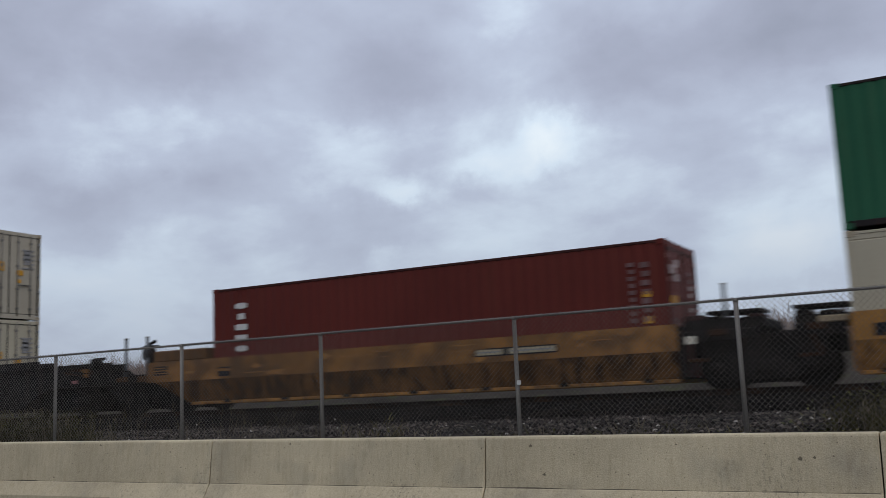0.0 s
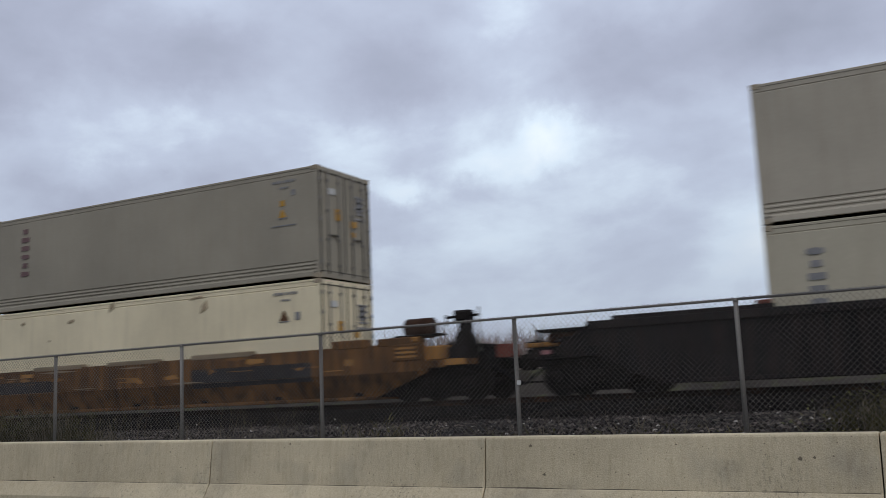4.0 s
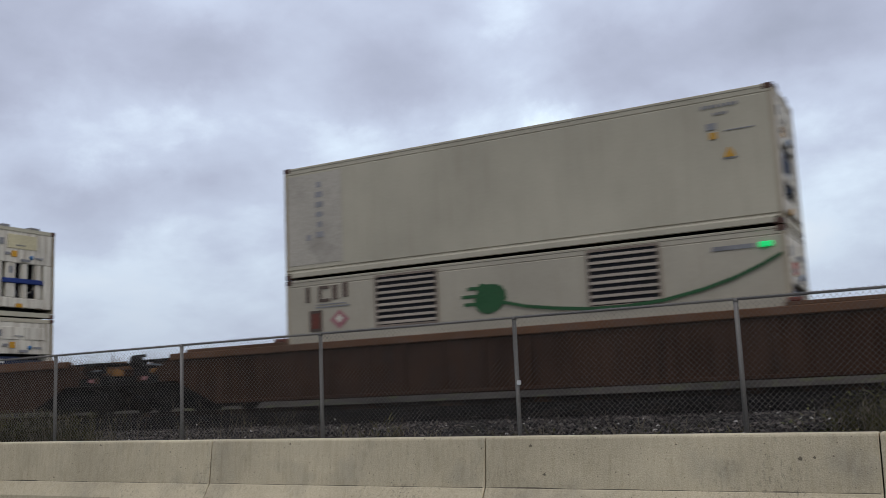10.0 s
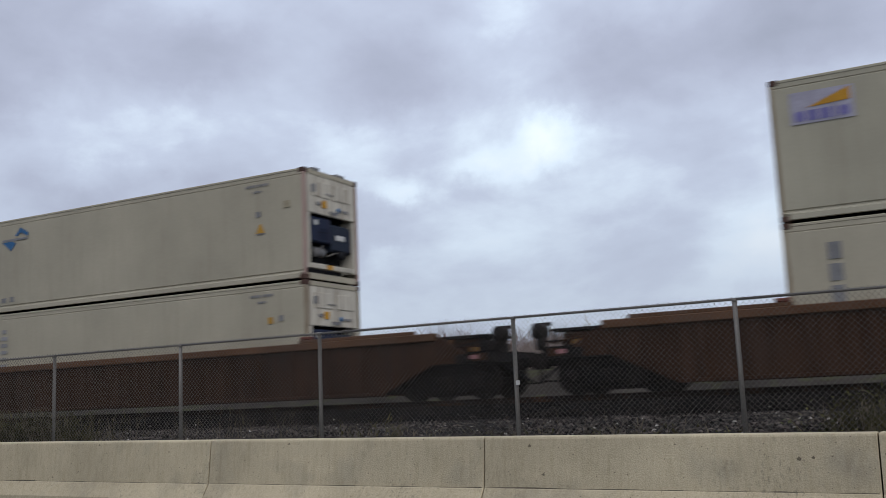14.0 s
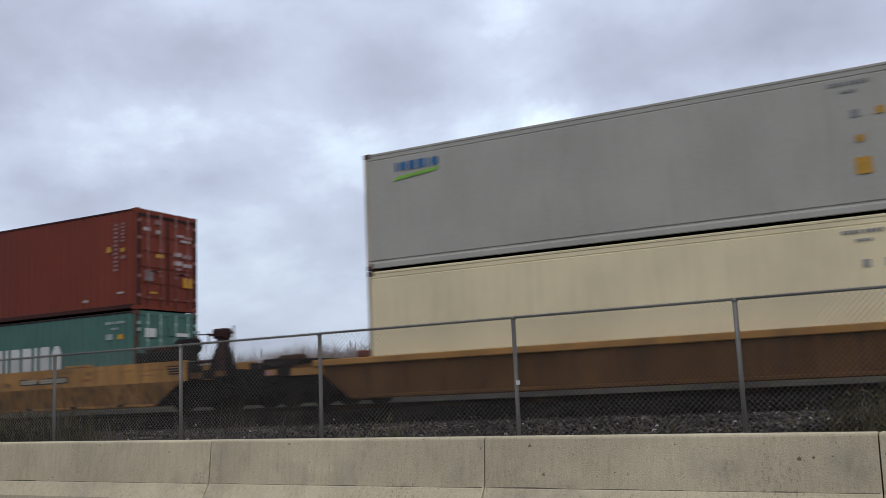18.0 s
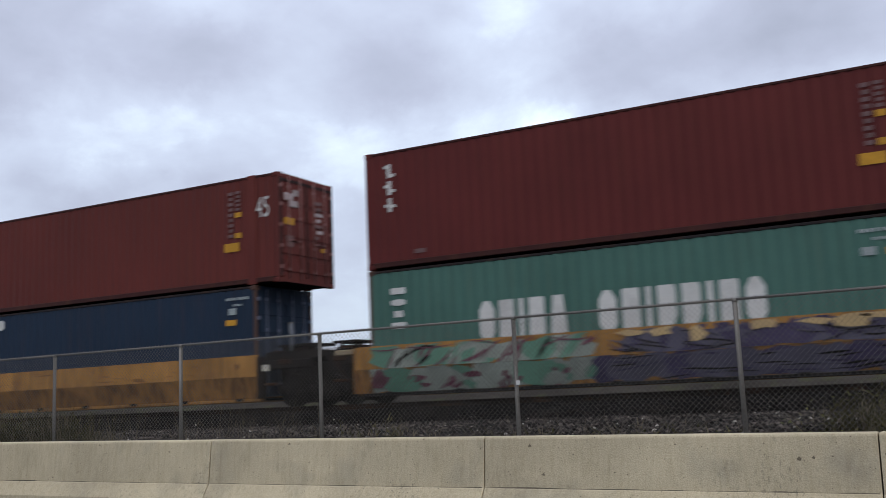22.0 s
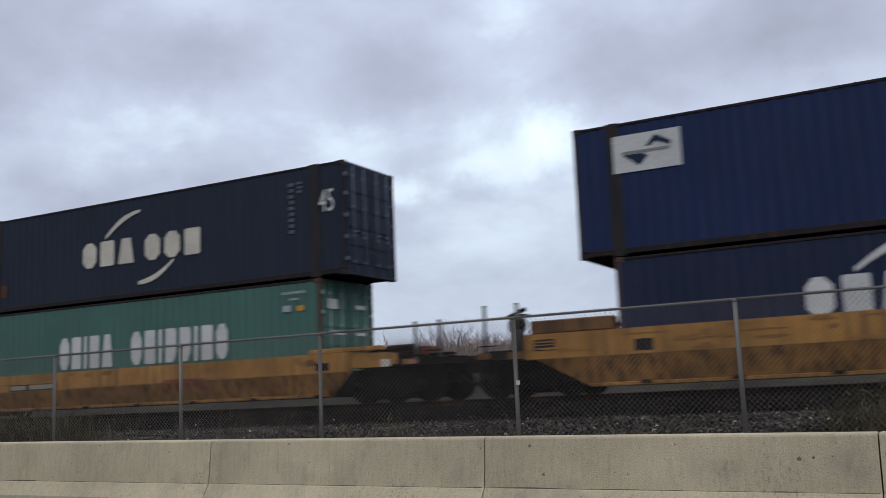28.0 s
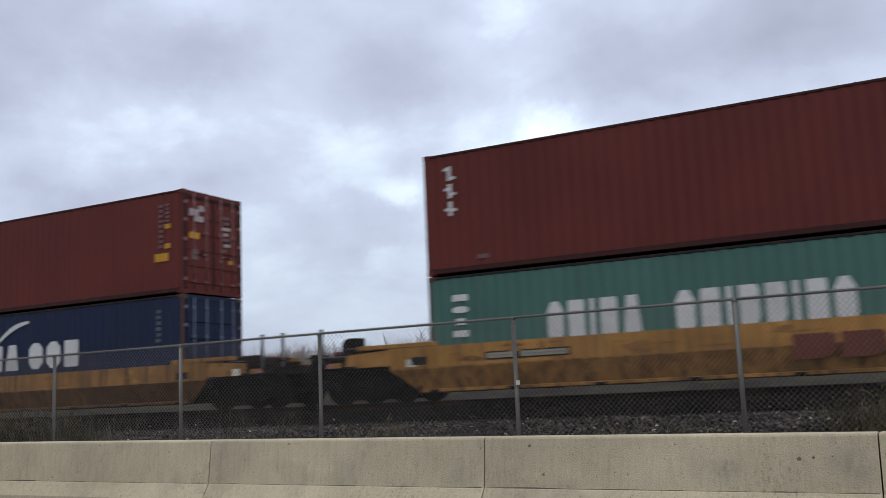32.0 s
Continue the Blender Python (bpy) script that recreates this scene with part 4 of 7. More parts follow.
def sea_green(mid, high, label=GREEN_LABEL, dz=0.0, columns=True, mat="sea_green_container"):
    c = dry_container(mid, LOW, FORTY, high, mat, label, posts="rust_post", rods="white_rod")
    block_word(c, -3.22, high - 1.84 + dz, -0.98, high - 0.92 + dz, ("round", "slab", "bar", "slab", "wedge"), "white_mark")
    block_word(c, -0.38, high - 1.84 + dz, 3.2, high - 0.92 + dz, ("round", "slab", "bar", "half", "half", "bar", "slab", "round"), "white_mark")
    if columns:
        vertical_marks(c, high, -5.5, -5.1, -1.5, -0.4, 4, "white_mark")
    small_marks(c, high, "faint_light", 5.3, ((4.95, 5.2, -0.78, -0.62, "faint_light"), (5.4, 5.62, -0.78, -0.65, "yellow_mark")))
    plates_end(c, 6.12, -0.9, -0.5, high - 0.75, high - 0.5, "white_mark", 0.03)
    plates_end(c, 6.12, 0.3, 0.85, high - 0.7, high - 0.6, "white_mark", 0.03)
    plates_end(c, 6.12, -0.8, -0.2, high - 1.4, high - 1.3, "white_mark", 0.03)
    plates_end(c, 6.12, 0.3, 0.8, high - 1.4, high - 1.32, "white_mark", 0.03)
    return c


paint("rust_post", (0.095, 0.055, 0.042), dirty=0.6)
paint("white_rod", (0.24, 0.33, 0.30))
paint("dull_red_rod", (0.24, 0.125, 0.115))
paint("dull_blue_rod", (0.13, 0.145, 0.20))
M["dim_white"] = material("dim_white_marking", (0.42, 0.36, 0.35), 0.6, vary=0.25, bump=0)
M["rose_mark"] = material("faded_rose_marking", (0.30, 0.175, 0.165), 0.6, vary=0.25, bump=0)
M["door_grey"] = material("grey_notice", (0.20, 0.165, 0.16), 0.6, vary=0.25, bump=0)
M["dark_seam"] = material("dark_door_edge", (0.045, 0.026, 0.024), 0.7, vary=0.3, bump=0)
M["faint_light"] = material("faint_light_marking", (0.34, 0.38, 0.37), 0.6, vary=0.2, bump=0)


def tex_marks(c, high, mat="white_mark"):
    """A short column of three blocks, small print and yellow notices."""
    for k in range(3):
        z = high - 0.34 - 0.42 * k
        plates(c, -5.49, -5.39, z - 0.34, z, mat)
        plates(c, -5.58, -5.494, z - 0.10 - 0.06 * k, z - 0.03 - 0.06 * k, mat)
        plates(c, -5.386, -5.28, z - 0.32 + 0.04 * k, z - 0.25 + 0.04 * k, mat)
    vertical_marks(c, high, 5.22, 5.38, -1.62, -0.33, 9, "faint_red")
    vertical_marks(c, high, 5.46, 5.62, -0.9, -0.33, 5, "faint_red")
    plates(c, 5.45, 5.66, high - 1.06, high - 0.93, "yellow_mark")
    plates(c, 5.45, 5.66, high - 1.62, high - 1.48, "yellow_mark")
    plates(c, 5.08, 5.58, high - 1.97, high - 1.74, "yellow_mark")
    plates(c, -4.8, -4.5, high - 2.6, high - 2.5, "faint_red")


def door_edges(c, x, high):
    """The dark seam between two doors and the worn black seal round them."""
    for y0, y1 in ((-0.025, 0.025), (-1.20, -1.10), (1.10, 1.20)):
        plates_end(c, x, y0, y1, 0.16, high - 0.14, "dark_seam", 0.012)
    plates_end(c, x, -1.09, 1.09, high - 0.21, high - 0.145, "dark_seam", 0.012)


def door_notes(c, x, high):
    """Small notices on the doors: white lumps, a yellow plate and rows of print."""
    door_edges(c, x, high)
    for y0, y1, z0, z1 in ((-0.98, -0.62, -0.72, -0.52), (-0.80, -0.42, -0.86, -0.70), (-0.62, -0.40, -0.56, -0.40)):
        plates_end(c, x, y0, y1, high + z0, high + z1, "dim_white", 0.03)
    plates_end(c, x, -0.98, -0.60, high - 1.36, high - 1.18, "yellow_mark", 0.03)
    plates_end(c, x, 0.62, 0.84, high - 1.95, high - 1.84, "yellow_mark", 0.03)
    for k in range(7):
        wide = (0.30, 0.22, 0.34, 0.18, 0.3, 0.26, 0.16)[k]
        plates_end(c, x, 0.36 + 0.07 * (k % 2), 0.36 + 0.07 * (k % 2) + wide, high - 0.66 - 0.16 * k, high - 0.57 - 0.16 * k, "dim_white" if k in (2, 3, 5) else "faint_red", 0.03)
    plates_end(c, x, -0.9, -0.65, high - 1.95, high - 1.65, "faint_red", 0.03)


def door_rows(c, x, high):
    """Doors with a dark seam and edges, rows of small white print and two yellow plates."""
    door_edges(c, x, high)
    for y0, y1, z, tall, mat in ((-0.98, -0.74, -0.58, 0.10, "dim_white"), (-0.52, -0.36, -0.34, 0.14, "rose_mark"), (-0.48, -0.34, -0.62, 0.11, "dim_white"),
                                 (0.36, 0.62, -0.63, 0.07, "dim_white"), (0.66, 0.98, -0.66, 0.07, "rose_mark"), (0.52, 0.92, -0.78, 0.07, "dim_white"), (0.24, 0.52, -1.20, 0.12, "dim_white"),
                                 (0.60, 0.98, -1.24, 0.11, "rose_mark"), (0.24, 0.56, -1.46, 0.13, "dim_white"), (0.62, 0.98, -1.50, 0.11, "dim_white"), (0.30, 0.52, -1.63, 0.07, "rose_mark"),
                                 (-0.46, -0.20, -1.32, 0.11, "dull_yellow"), (0.62, 0.98, -2.02, 0.30, "yellow_mark"), (-0.90, -0.60, -1.92, 0.30, "door_grey"), (-0.72, -0.44, -2.40, 0.05, "dull_yellow")):
        plates_end(c, x, y0, y1, high + z - tall / 2, high + z + tall / 2, mat, 0.03)


def top_containers():
    # leading pair: green over pale grey
    c = dry_container(5.17, UP_HC - 0.28, FORTY, HC, "deep_green_container", "deep green corrugated steel container on top of a pale one")
    reefer(5.17, LOW, STD + 0.02, "off_white_reefer", "off-white insulated container in a well car")
    # single box
    c = dry_container(-10.55, LOW, FORTY, HC, "red_brown_container", "red-brown corrugated steel container alone in a well car", rods="dull_red_rod")
    vertical_marks(c, HC, -5.36, -4.97, -1.75, -0.36, 5, "white_mark")
    vertical_marks(c, HC, 5.28, 5.42, -1.75, -0.42, 9, "faint_red")
    vertical_marks(c, HC, 5.56, 5.74, -1.75, -0.42, 7, "faint_red")
    plates(c, 5.58, 5.76, HC - 1.2, HC - 1.08, "yellow_mark")
    plates(c, 5.58, 5.76, HC - 1.75, HC - 1.6, "yellow_mark")
    door_notes(c, 6.12, HC)
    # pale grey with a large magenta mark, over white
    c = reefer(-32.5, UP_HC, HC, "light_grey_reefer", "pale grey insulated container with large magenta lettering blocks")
    z0, z1 = HC - 1.84, HC - 0.39
    for a, b, p, q in ((-2.01, -0.73, z1 - 0.25, z1), (-2.01, -0.73, z0, z0 + 0.27), (-2.01, -1.73, z0 + 0.272, z1 - 0.252), (-1.01, -0.73, z0 + 0.272, z1 - 0.252)):
        plates(c, a, b, p, q, "magenta")
    plates(c, -0.48, -0.2, z0, z1, "magenta")
    plates(c, 0.5, 0.78, z0, z1, "magenta")
    outline_mark(c, [(-0.05, z0), (0.28, z0), (0.35, z1), (0.02, z1)], "magenta")
    for k in (0, 1, 2):
        plates(c, 1.0, 2.05, z0 + k * 0.575, z0 + k * 0.575 + 0.28, "magenta")
    block_word(c, -2.0, HC - 2.24, -0.95, HC - 2.06, 5, "pink_faint")
    block_word(c, -0.8, HC - 2.24, 0.55, HC - 2.06, 7, "pink_faint")
    block_word(c, 0.75, HC - 2.24, 2.08, HC - 2.06, 7, "pink_faint")
    plates(c, -0.35, 0.4, HC - 2.38, HC - 2.30, "pink_faint")
    small_marks(c, HC, extra=((4.94, 5.1, -0.92, -0.73, "yellow_mark"), (5.3, 5.42, -0.8, -0.65, "grey_mark")))
    warning(c, 5.04, HC - 1.25, 0.13)
    for a, b in ((-1.02, -0.86), (-0.82, -0.66), (-0.62, -0.44)):
        part("marking", geo().box(6.1, 6.14, a, b, 1.70, 1.86), "magenta_pale", c)
    plates_end(c, 6.12, -0.95, -0.78, 1.28, 1.42, "dull_yellow")
    c = reefer(-32.5, LOW, HC, "off_white_reefer", "off-white insulated container with a pale yellow patch on its side", grooves=1)
    plates(c, -1.12, 1.18, HC - 0.33, HC - 0.08, "ivory_patch")
    vertical_marks(c, HC, -5.35, -5.02, -1.7, -0.47, 5, "grey_mark")
    small_marks(c, HC, extra=((4.85, 5.0, -0.95, -0.78, "yellow_mark"), (5.2, 5.32, -0.9, -0.75, "grey_mark")))
    # weathered grey over dirty white
    c = reefer(-55.5, UP_HC, HC, "grey_reefer", "weathered grey insulated container with a faded upright mark")
    vertical_marks(c, HC, -4.95, -4.6, -1.9, -0.33, 6, "faint_red")
    small_marks(c, HC, extra=((4.93, 5.08, -0.95, -0.8, "yellow_mark"), (5.3, 5.42, -0.7, -0.55, "grey_mark"), (4.63, 5.42, -1.48, -1.45, "grey_mark")))
    warning(c, 5.0, HC - 1.25, 0.12)
    c = reefer(-55.5, LOW, HC, "white_reefer", "dirty white insulated container with rust marks", grooves=1)
    small_marks(c, HC, extra=((5.35, 5.5, -1.0, -0.8, "grey_mark"),))
    warning(c, 5.0, HC - 1.0, 0.15, "brown_sill")
    for x, z, w, h in ((-4.9, -0.42, 0.18, 0.1), (-2.9, -0.5, 0.3, 0.12), (-1.2, -0.3, 0.2, 0.3), (1.8, -0.2, 0.5, 0.08), (2.2, -0.6, 0.25, 0.35), (-3.7, -1.0, 0.12, 0.08)):
        outline_mark(c, [(x, HC + z), (x + w, HC + z + h * 0.4), (x + w * 0.9, HC + z + h), (x + w * 0.2, HC + z + h * 0.6)], "stain")
    # cream with a maroon panel, over cool grey
    c = reefer(-76.6, UP_HC, HC, "cream_reefer", "cream insulated container with a maroon panel on its side")
    z0, z1 = HC - 1.93, HC - 0.74
    plates(c, -3.0, 3.0, z0, z1, "maroon")
    y = -HALF_W - 0.012
    outline_mark(c, [(-2.05, z0 + 0.14), (-1.35, z0 + 0.14), (-1.35, z0 + 0.95), (-2.05, z0 + 0.95)], "cream_mark", y=y)
    for p in (0.14, 0.6):
        outline_mark(c, [(-1.22, z0 + p), (-0.72, z0 + p), (-0.72, z0 + p + 0.35), (-1.22, z0 + p + 0.35)], "cream_mark", y=y)
    plates(c, -2.4, -0.35, z1 - 0.2, z1 - 0.15, "cream_mark", y=y)
    block_word(c, -0.4, z0 + 0.16, 2.6, z0 + 0.78, ("half", "bar", "slab", "slab"), "cream_mark", gap=0.24, y=y)
    plates(c, -0.8, 0.88, HC - 2.24, HC - 2.15, "cream_dark")
    small_marks(c, HC, extra=((5.05, 5.3, -1.15, -1.0, "yellow_mark"), (4.5, 4.88, -1.74, -1.4, "yellow_mark"), (4.95, 5.2, -1.55, -1.4, "grey_mark"), (4.5, 5.28, -1.98, -1.95, "grey_mark")))
    for k in (0, 1, 2):
        plates(c, 4.56, 4.82, HC - 1.68 + 0.1 * k, HC - 1.65 + 0.1 * k, "orange_mark", y=-HALF_W - 0.011)
    warning(c, 4.72, HC - 1.17, 0.12)
    part("marking", geo().box(6.1, 6.14, -0.95, -0.35, 2.25, 2.42), "red_mark", c)
    c = reefer(-76.6, LOW, HC, "cool_grey_reefer", "smooth cool grey insulated container", grooves=1)
    vertical_marks(c, HC, -5.31, -5.06, -1.8, -0.39, 5, "grey_mark")
    small_marks(c, HC, extra=((5.28, 5.5, -0.84, -0.72, "yellow_mark"), (5.02, 5.22, -0.84, -0.72, "grey_mark"), (5.02, 5.3, -1.95, -1.7, "yellow_mark")))
    # pale stone over a generator container
    c = reefer(-98.35, UP_HC, HC, "off_white_reefer", "off-white insulated container with a dark cooling unit", "split unit", 1)
    vertical_marks(c, HC, -5.15, -4.92, -1.95, -0.41, 6, "faint_grey")
    plates(c, -5.43, -5.3, HC - 1.95, HC - 1.8, "faint_grey")
    small_marks(c, HC, extra=((4.75, 4.95, -0.8, -0.66, "grey_mark"), (5.1, 5.7, -0.86, -0.84, "grey_mark"), (4.8, 4.95, -1.0, -0.86, "yellow_mark")))
    warning(c, 5.18, HC - 1.41, 0.12)
    plates(c, -6.0, -4.35, 0.34, HC - 0.24, "patch_paint", "repainted_panel", "paler pinkish-grey panel", y=-HALF_W + 0.004)
    generator_container()
    # stone over off-white, blue-violet and yellow sign
    c = reefer(-122.05, UP_HC, HC, "stone_reefer", "grey insulated container with a small violet and yellow sign", "column unit", 1)
    plates(c, -5.74, -4.55, HC - 0.98, HC - 0.33, "violet_edge")
    outline_mark(c, [(-5.4, HC - 0.66), (-4.62, HC - 0.62), (-4.62, HC - 0.36)], "yellow_mark", y=-HALF_W - 0.012)
    block_word(c, -5.68, HC - 0.93, -4.62, HC - 0.72, 5, "violet_mark", y=-HALF_W - 0.012)
    small_marks(c, HC, extra=((4.98, 5.34, -1.99, -1.72, "yellow_mark"), (5.05, 5.2, -1.45, -1.3, "grey_mark"), (5.4, 5.55, -0.6, -0.45, "yellow_mark")))
    for k in (0, 1, 2):
        plates(c, 5.02, 5.3, HC - 1.96 + 0.09 * k, HC - 1.93 + 0.09 * k, "orange_mark", y=-HALF_W - 0.011)
    warning(c, 5.14, HC - 2.28, 0.12)
    c = reefer(-122.05, LOW, HC, "off_white_reefer", "off-white insulated container with an upright dark mark", "unit", 1)
    for k in range(3):
        plates(c, -5.3, -5.06, HC - 0.78 - 0.42 * k, HC - 0.45 - 0.42 * k, "grey_mark")
    small_marks(c, HC, extra=((5.05, 5.2, -1.0, -0.85, "grey_mark"), (5.45, 5.6, -1.0, -0.85, "yellow_mark")))
    # off-white over off-white, blue arrow mark
    c = reefer(-145.8, UP_HC, HC, "off_white_reefer", "off-white insulated container with a blue arrow mark and pinkish corner posts", "unit", 1, "pink_post")
    blue_arrow(c, -4.8, HC - 0.66, "blue_mark")
    plates(c, -5.37, -5.15, HC - 2.58, HC - 2.44, "grey_mark")
    plates(c, -5.0, -4.81, HC - 2.58, HC - 2.42, "grey_mark")
    small_marks(c, HC, x=4.6, extra=((4.55, 4.7, -1.15, -1.0, "grey_mark"), (5.45, 5.65, -1.0, -0.82, "cream_dark")))
    warning(c, 4.69, HC - 1.58, 0.14)
    c = reefer(-145.8, LOW, HC, "off_white_reefer", "off-white insulated container with an upright grey mark", "unit", 1)
    vertical_marks(c, HC, -5.36, -5.05, -1.7, -0.45, 6, "faint_grey")
    small_marks(c, HC, x=4.7, extra=((4.9, 5.05, -1.05, -0.88, "yellow_mark"), (5.25, 5.38, -1.0, -0.85, "grey_mark")))
    # cool grey over ivory
    c = reefer(-167.5, UP_HC, HC, "stone_grey_blue", "grey insulated container with a small blue and green mark", "unit", 1, "cream_post")
    block_word(c, -5.25, HC - 0.55, -4.0, HC - 0.33, 6, "blue_mark")
    outline_mark(c, [(-5.3, HC - 0.78), (-5.15, HC - 0.68), (-4.0, HC - 0.58), (-4.1, HC - 0.67)], "lime_mark")
    small_marks(c, HC, extra=((5.1, 5.25, -1.5, -1.36, "yellow_mark"), (5.04, 5.34, -2.13, -1.8, "yellow_mark"), (5.05, 5.2, -1.0, -0.85, "grey_mark"), (5.5, 5.65, -1.0, -0.85, "yellow_mark")))
    reefer(-167.5, LOW, HC, "ivory_reefer", "ivory insulated container with rust at its corners", "unit", 1)
    small_marks(TRAIN[-1][0], HC, extra=((5.0, 5.12, -1.0, -0.85, "grey_mark"), (5.4, 5.55, -1.0, -0.85, "grey_mark")))
    # red boxes over sea-green ones
    c = dry_container(-187.4, UP_STD, FORTY, HC, "orange_brown_container", "orange-brown corrugated steel container stacked on a sea-green one", rods="dull_red_rod")
    vertical_marks(c, HC, -5.5, -5.1, -1.95, -0.33, 6, "dim_white")
    vertical_marks(c, HC, 5.22, 5.38, -1.78, -0.36, 12, "rose_mark")
    vertical_marks(c, HC, 5.50, 5.64, -0.95, -0.36, 6, "rose_mark")
    outline_mark(c, [(4.92, HC - 1.19), (5.14, HC - 1.19), (5.08, HC - 1.03), (4.98, HC - 1.03)], "dull_yellow")
    plates(c, 5.50, 5.66, HC - 1.22, HC - 1.11, "dull_yellow")
    plates(c, 5.52, 5.68, HC - 1.42, HC - 1.33, "rose_mark")
    plates(c, 5.38, 5.62, HC - 2.42, HC - 2.36, "dim_white")
    plates(c, 4.0, 4.22, HC - 2.56, HC - 2.49, "dim_white")
    door_rows(c, 6.12, HC)
    sea_green(-187.4, STD, dz=0.1)
    c = dry_container(-203.1, UP_HC, FORTY, HC, "maroon_container", "dark maroon corrugated steel container stacked on a sea-green one", rods="dull_red_rod")
    tex_marks(c, HC)
    door_notes(c, 6.12, HC)
    sea_green(-203.1, HC, dz=-0.06)
    # long boxes, which overhang
    c = dry_container(-218.8, UP_HC, LONG, HC, "dark_red_container", "long dark red corrugated container overhanging the one below", rods="dull_red_rod")
    tex_marks(c, HC)
    figures(c, "45", 6.16, HC - 1.15, 0.78, "white_mark")
    door_notes(c, 6.895, HC)
    c = dry_container(-218.8, LOW, FORTY, HC, "dark_blue_container", "dark blue corrugated steel container in a well car", posts="rust_post", rods="dull_blue_rod")
    plates(c, -5.6, -5.05, HC - 0.50, HC - 0.18, "red_mark")
    block_word(c, -5.0, HC - 0.5, -3.6, HC - 0.2, 5, "white_mark", gap=0.1)
    small_marks(c, HC, "faint_light", 5.5, ((5.2, 5.45, -0.72, -0.55, "faint_light"), (5.1, 5.45, -1.0, -0.85, "yellow_mark")))
    c = dry_container(-234.5, UP_STD, LONG, HC, "black_blue_container", "long blackish-blue corrugated container with a white winged mark", posts="black_blue_post", rods="dull_blue_rod")
    winged_mark(c, HC)
    block_word(c, -4.25, HC - 0.62, -1.9, HC - 0.36, 6, "white_mark", gap=0.25)
    outline_mark(c, [(4.2, HC - 0.42), (4.65, HC - 0.17), (5.12, HC - 0.2), (5.15, HC - 0.8), (4.98, HC - 1.22), (4.7, HC - 1.05)], "orange_mark")
    outline_mark(c, [(4.4, HC - 0.42), (4.7, HC - 0.22), (5.08, HC - 0.25), (5.08, HC - 0.8), (4.9, HC - 1.0), (4.72, HC - 0.8)], "white_mark", y=-HALF_W - 0.012)
    for k in range(3):
        plates(c, 4.6 + 0.08 * k, 4.75 + 0.08 * k, HC - 0.5 - 0.15 * k, HC - 0.34 - 0.15 * k, "grey_mark", y=-HALF_W - 0.02)
    vertical_marks(c, HC, 5.34, 5.48, -1.71, -0.39, 9, "faint_mark")
    vertical_marks(c, HC, 5.55, 5.7, -0.8, -0.39, 3, "faint_mark")
    plates(c, 5.5, 5.76, HC - 1.0, HC - 0.85, "yellow_mark")
    plates(c, 5.5, 5.76, HC - 1.72, HC - 1.55, "yellow_mark")
    plates_end(c, 6.895, -0.9, -0.3, HC - 0.8, HC - 0.45, "white_mark", 0.03)
    sea_green(-234.5, STD, dz=0.1)
    c = dry_container(-250.1, UP_STD, LONG, HC, "blue_container", "long blue corrugated container with a white sign", posts="black_blue_post", rods="dull_blue_rod")
    plates(c, -6.0, -4.52, HC - 1.12, HC - 0.30, "white_mark")
    blue_arrow(c, -5.25, HC - 0.7, "dark_blue_container", 0.9, -HALF_W - 0.012)
    vertical_marks(c, HC, 5.15, 5.32, -1.81, -0.37, 10, "faint_mark")
    vertical_marks(c, HC, 5.42, 5.6, -0.85, -0.37, 4, "faint_mark")
    plates(c, 5.42, 5.7, HC - 1.25, HC - 1.08, "yellow_mark")
    plates(c, 5.4, 5.8, HC - 2.5, HC - 2.42, "white_mark")
    figures(c, "45", 6.12, HC - 1.24, 0.78, "white_mark")
    plates_end(c, 6.895, -0.9, -0.35, HC - 0.85, HC - 0.5, "white_mark", 0.03)
    plates_end(c, 6.895, 0.55, 0.8, HC - 2.1, HC - 1.7, "yellow_mark", 0.03)
    for k in range(4):
        plates_end(c, 6.895, -0.2 + 0.1 * k, 0.0 + 0.1 * k, HC - 2.2 - 0.1 * (k % 2), HC - 1.95 - 0.1 * (k % 2), "faint_light", 0.03)
    c = dry_container(-250.1, LOW, FORTY, STD, "navy_container", "navy corrugated steel container with a white swoosh mark", posts="rust_post", rods="dull_blue_rod")
    swoosh_word(c, STD, 0.18, "white_mark")
    vertical_marks(c, STD, 5.13, 5.3, -1.1, -0.3, 6, "faint_mark")
    vertical_marks(c, STD, 5.4, 5.58, -0.7, -0.3, 3, "faint_mark")
    c = dry_container(-270.0, UP_HC, LONG, HC, "black_blue_container", "long black-blue corrugated container with cream lettering blocks", posts="black_blue_post", rods="dull_blue_rod")
    block_word(c, -2.35, HC - 1.88, -0.15, HC - 1.15, ("round", "slab", "wedge"), "cream_mark")
    block_word(c, 0.1, HC - 1.88, 2.3, HC - 1.15, ("round", "round", "slab"), "cream_mark")
    swoosh(c, -1.35, HC - 1.05, 0.0, HC - 0.42, 0.15, "cream_mark", 0.13)
    swoosh(c, -0.05, HC - 2.48, 1.25, HC - 1.95, 0.15, "cream_mark", -0.13)
    vertical_marks(c, HC, 5.2, 5.36, -1.74, -0.36, 9, "faint_mark")
    vertical_marks(c, HC, 5.46, 5.62, -0.7, -0.36, 3, "faint_mark")
    plates(c, -5.82, -5.55, HC - 2.42, HC - 2.05, "brown_sill")
    figures(c, "45", 6.15, HC - 1.26, 0.82, "white_mark")
    sea_green(-270.0, HC, columns=False)
    c = dry_container(-290.0, UP_STD, FORTY, HC, "dark_red_container", "dark red corrugated steel container with a short white mark", rods="dull_red_rod")
    tex_marks(c, HC)
    plates(c, 4.87, 5.18, HC - 1.3, HC - 1.15, "yellow_mark")
    door_notes(c, 6.12, HC)
    sea_green(-290.0, STD, dz=0.1)
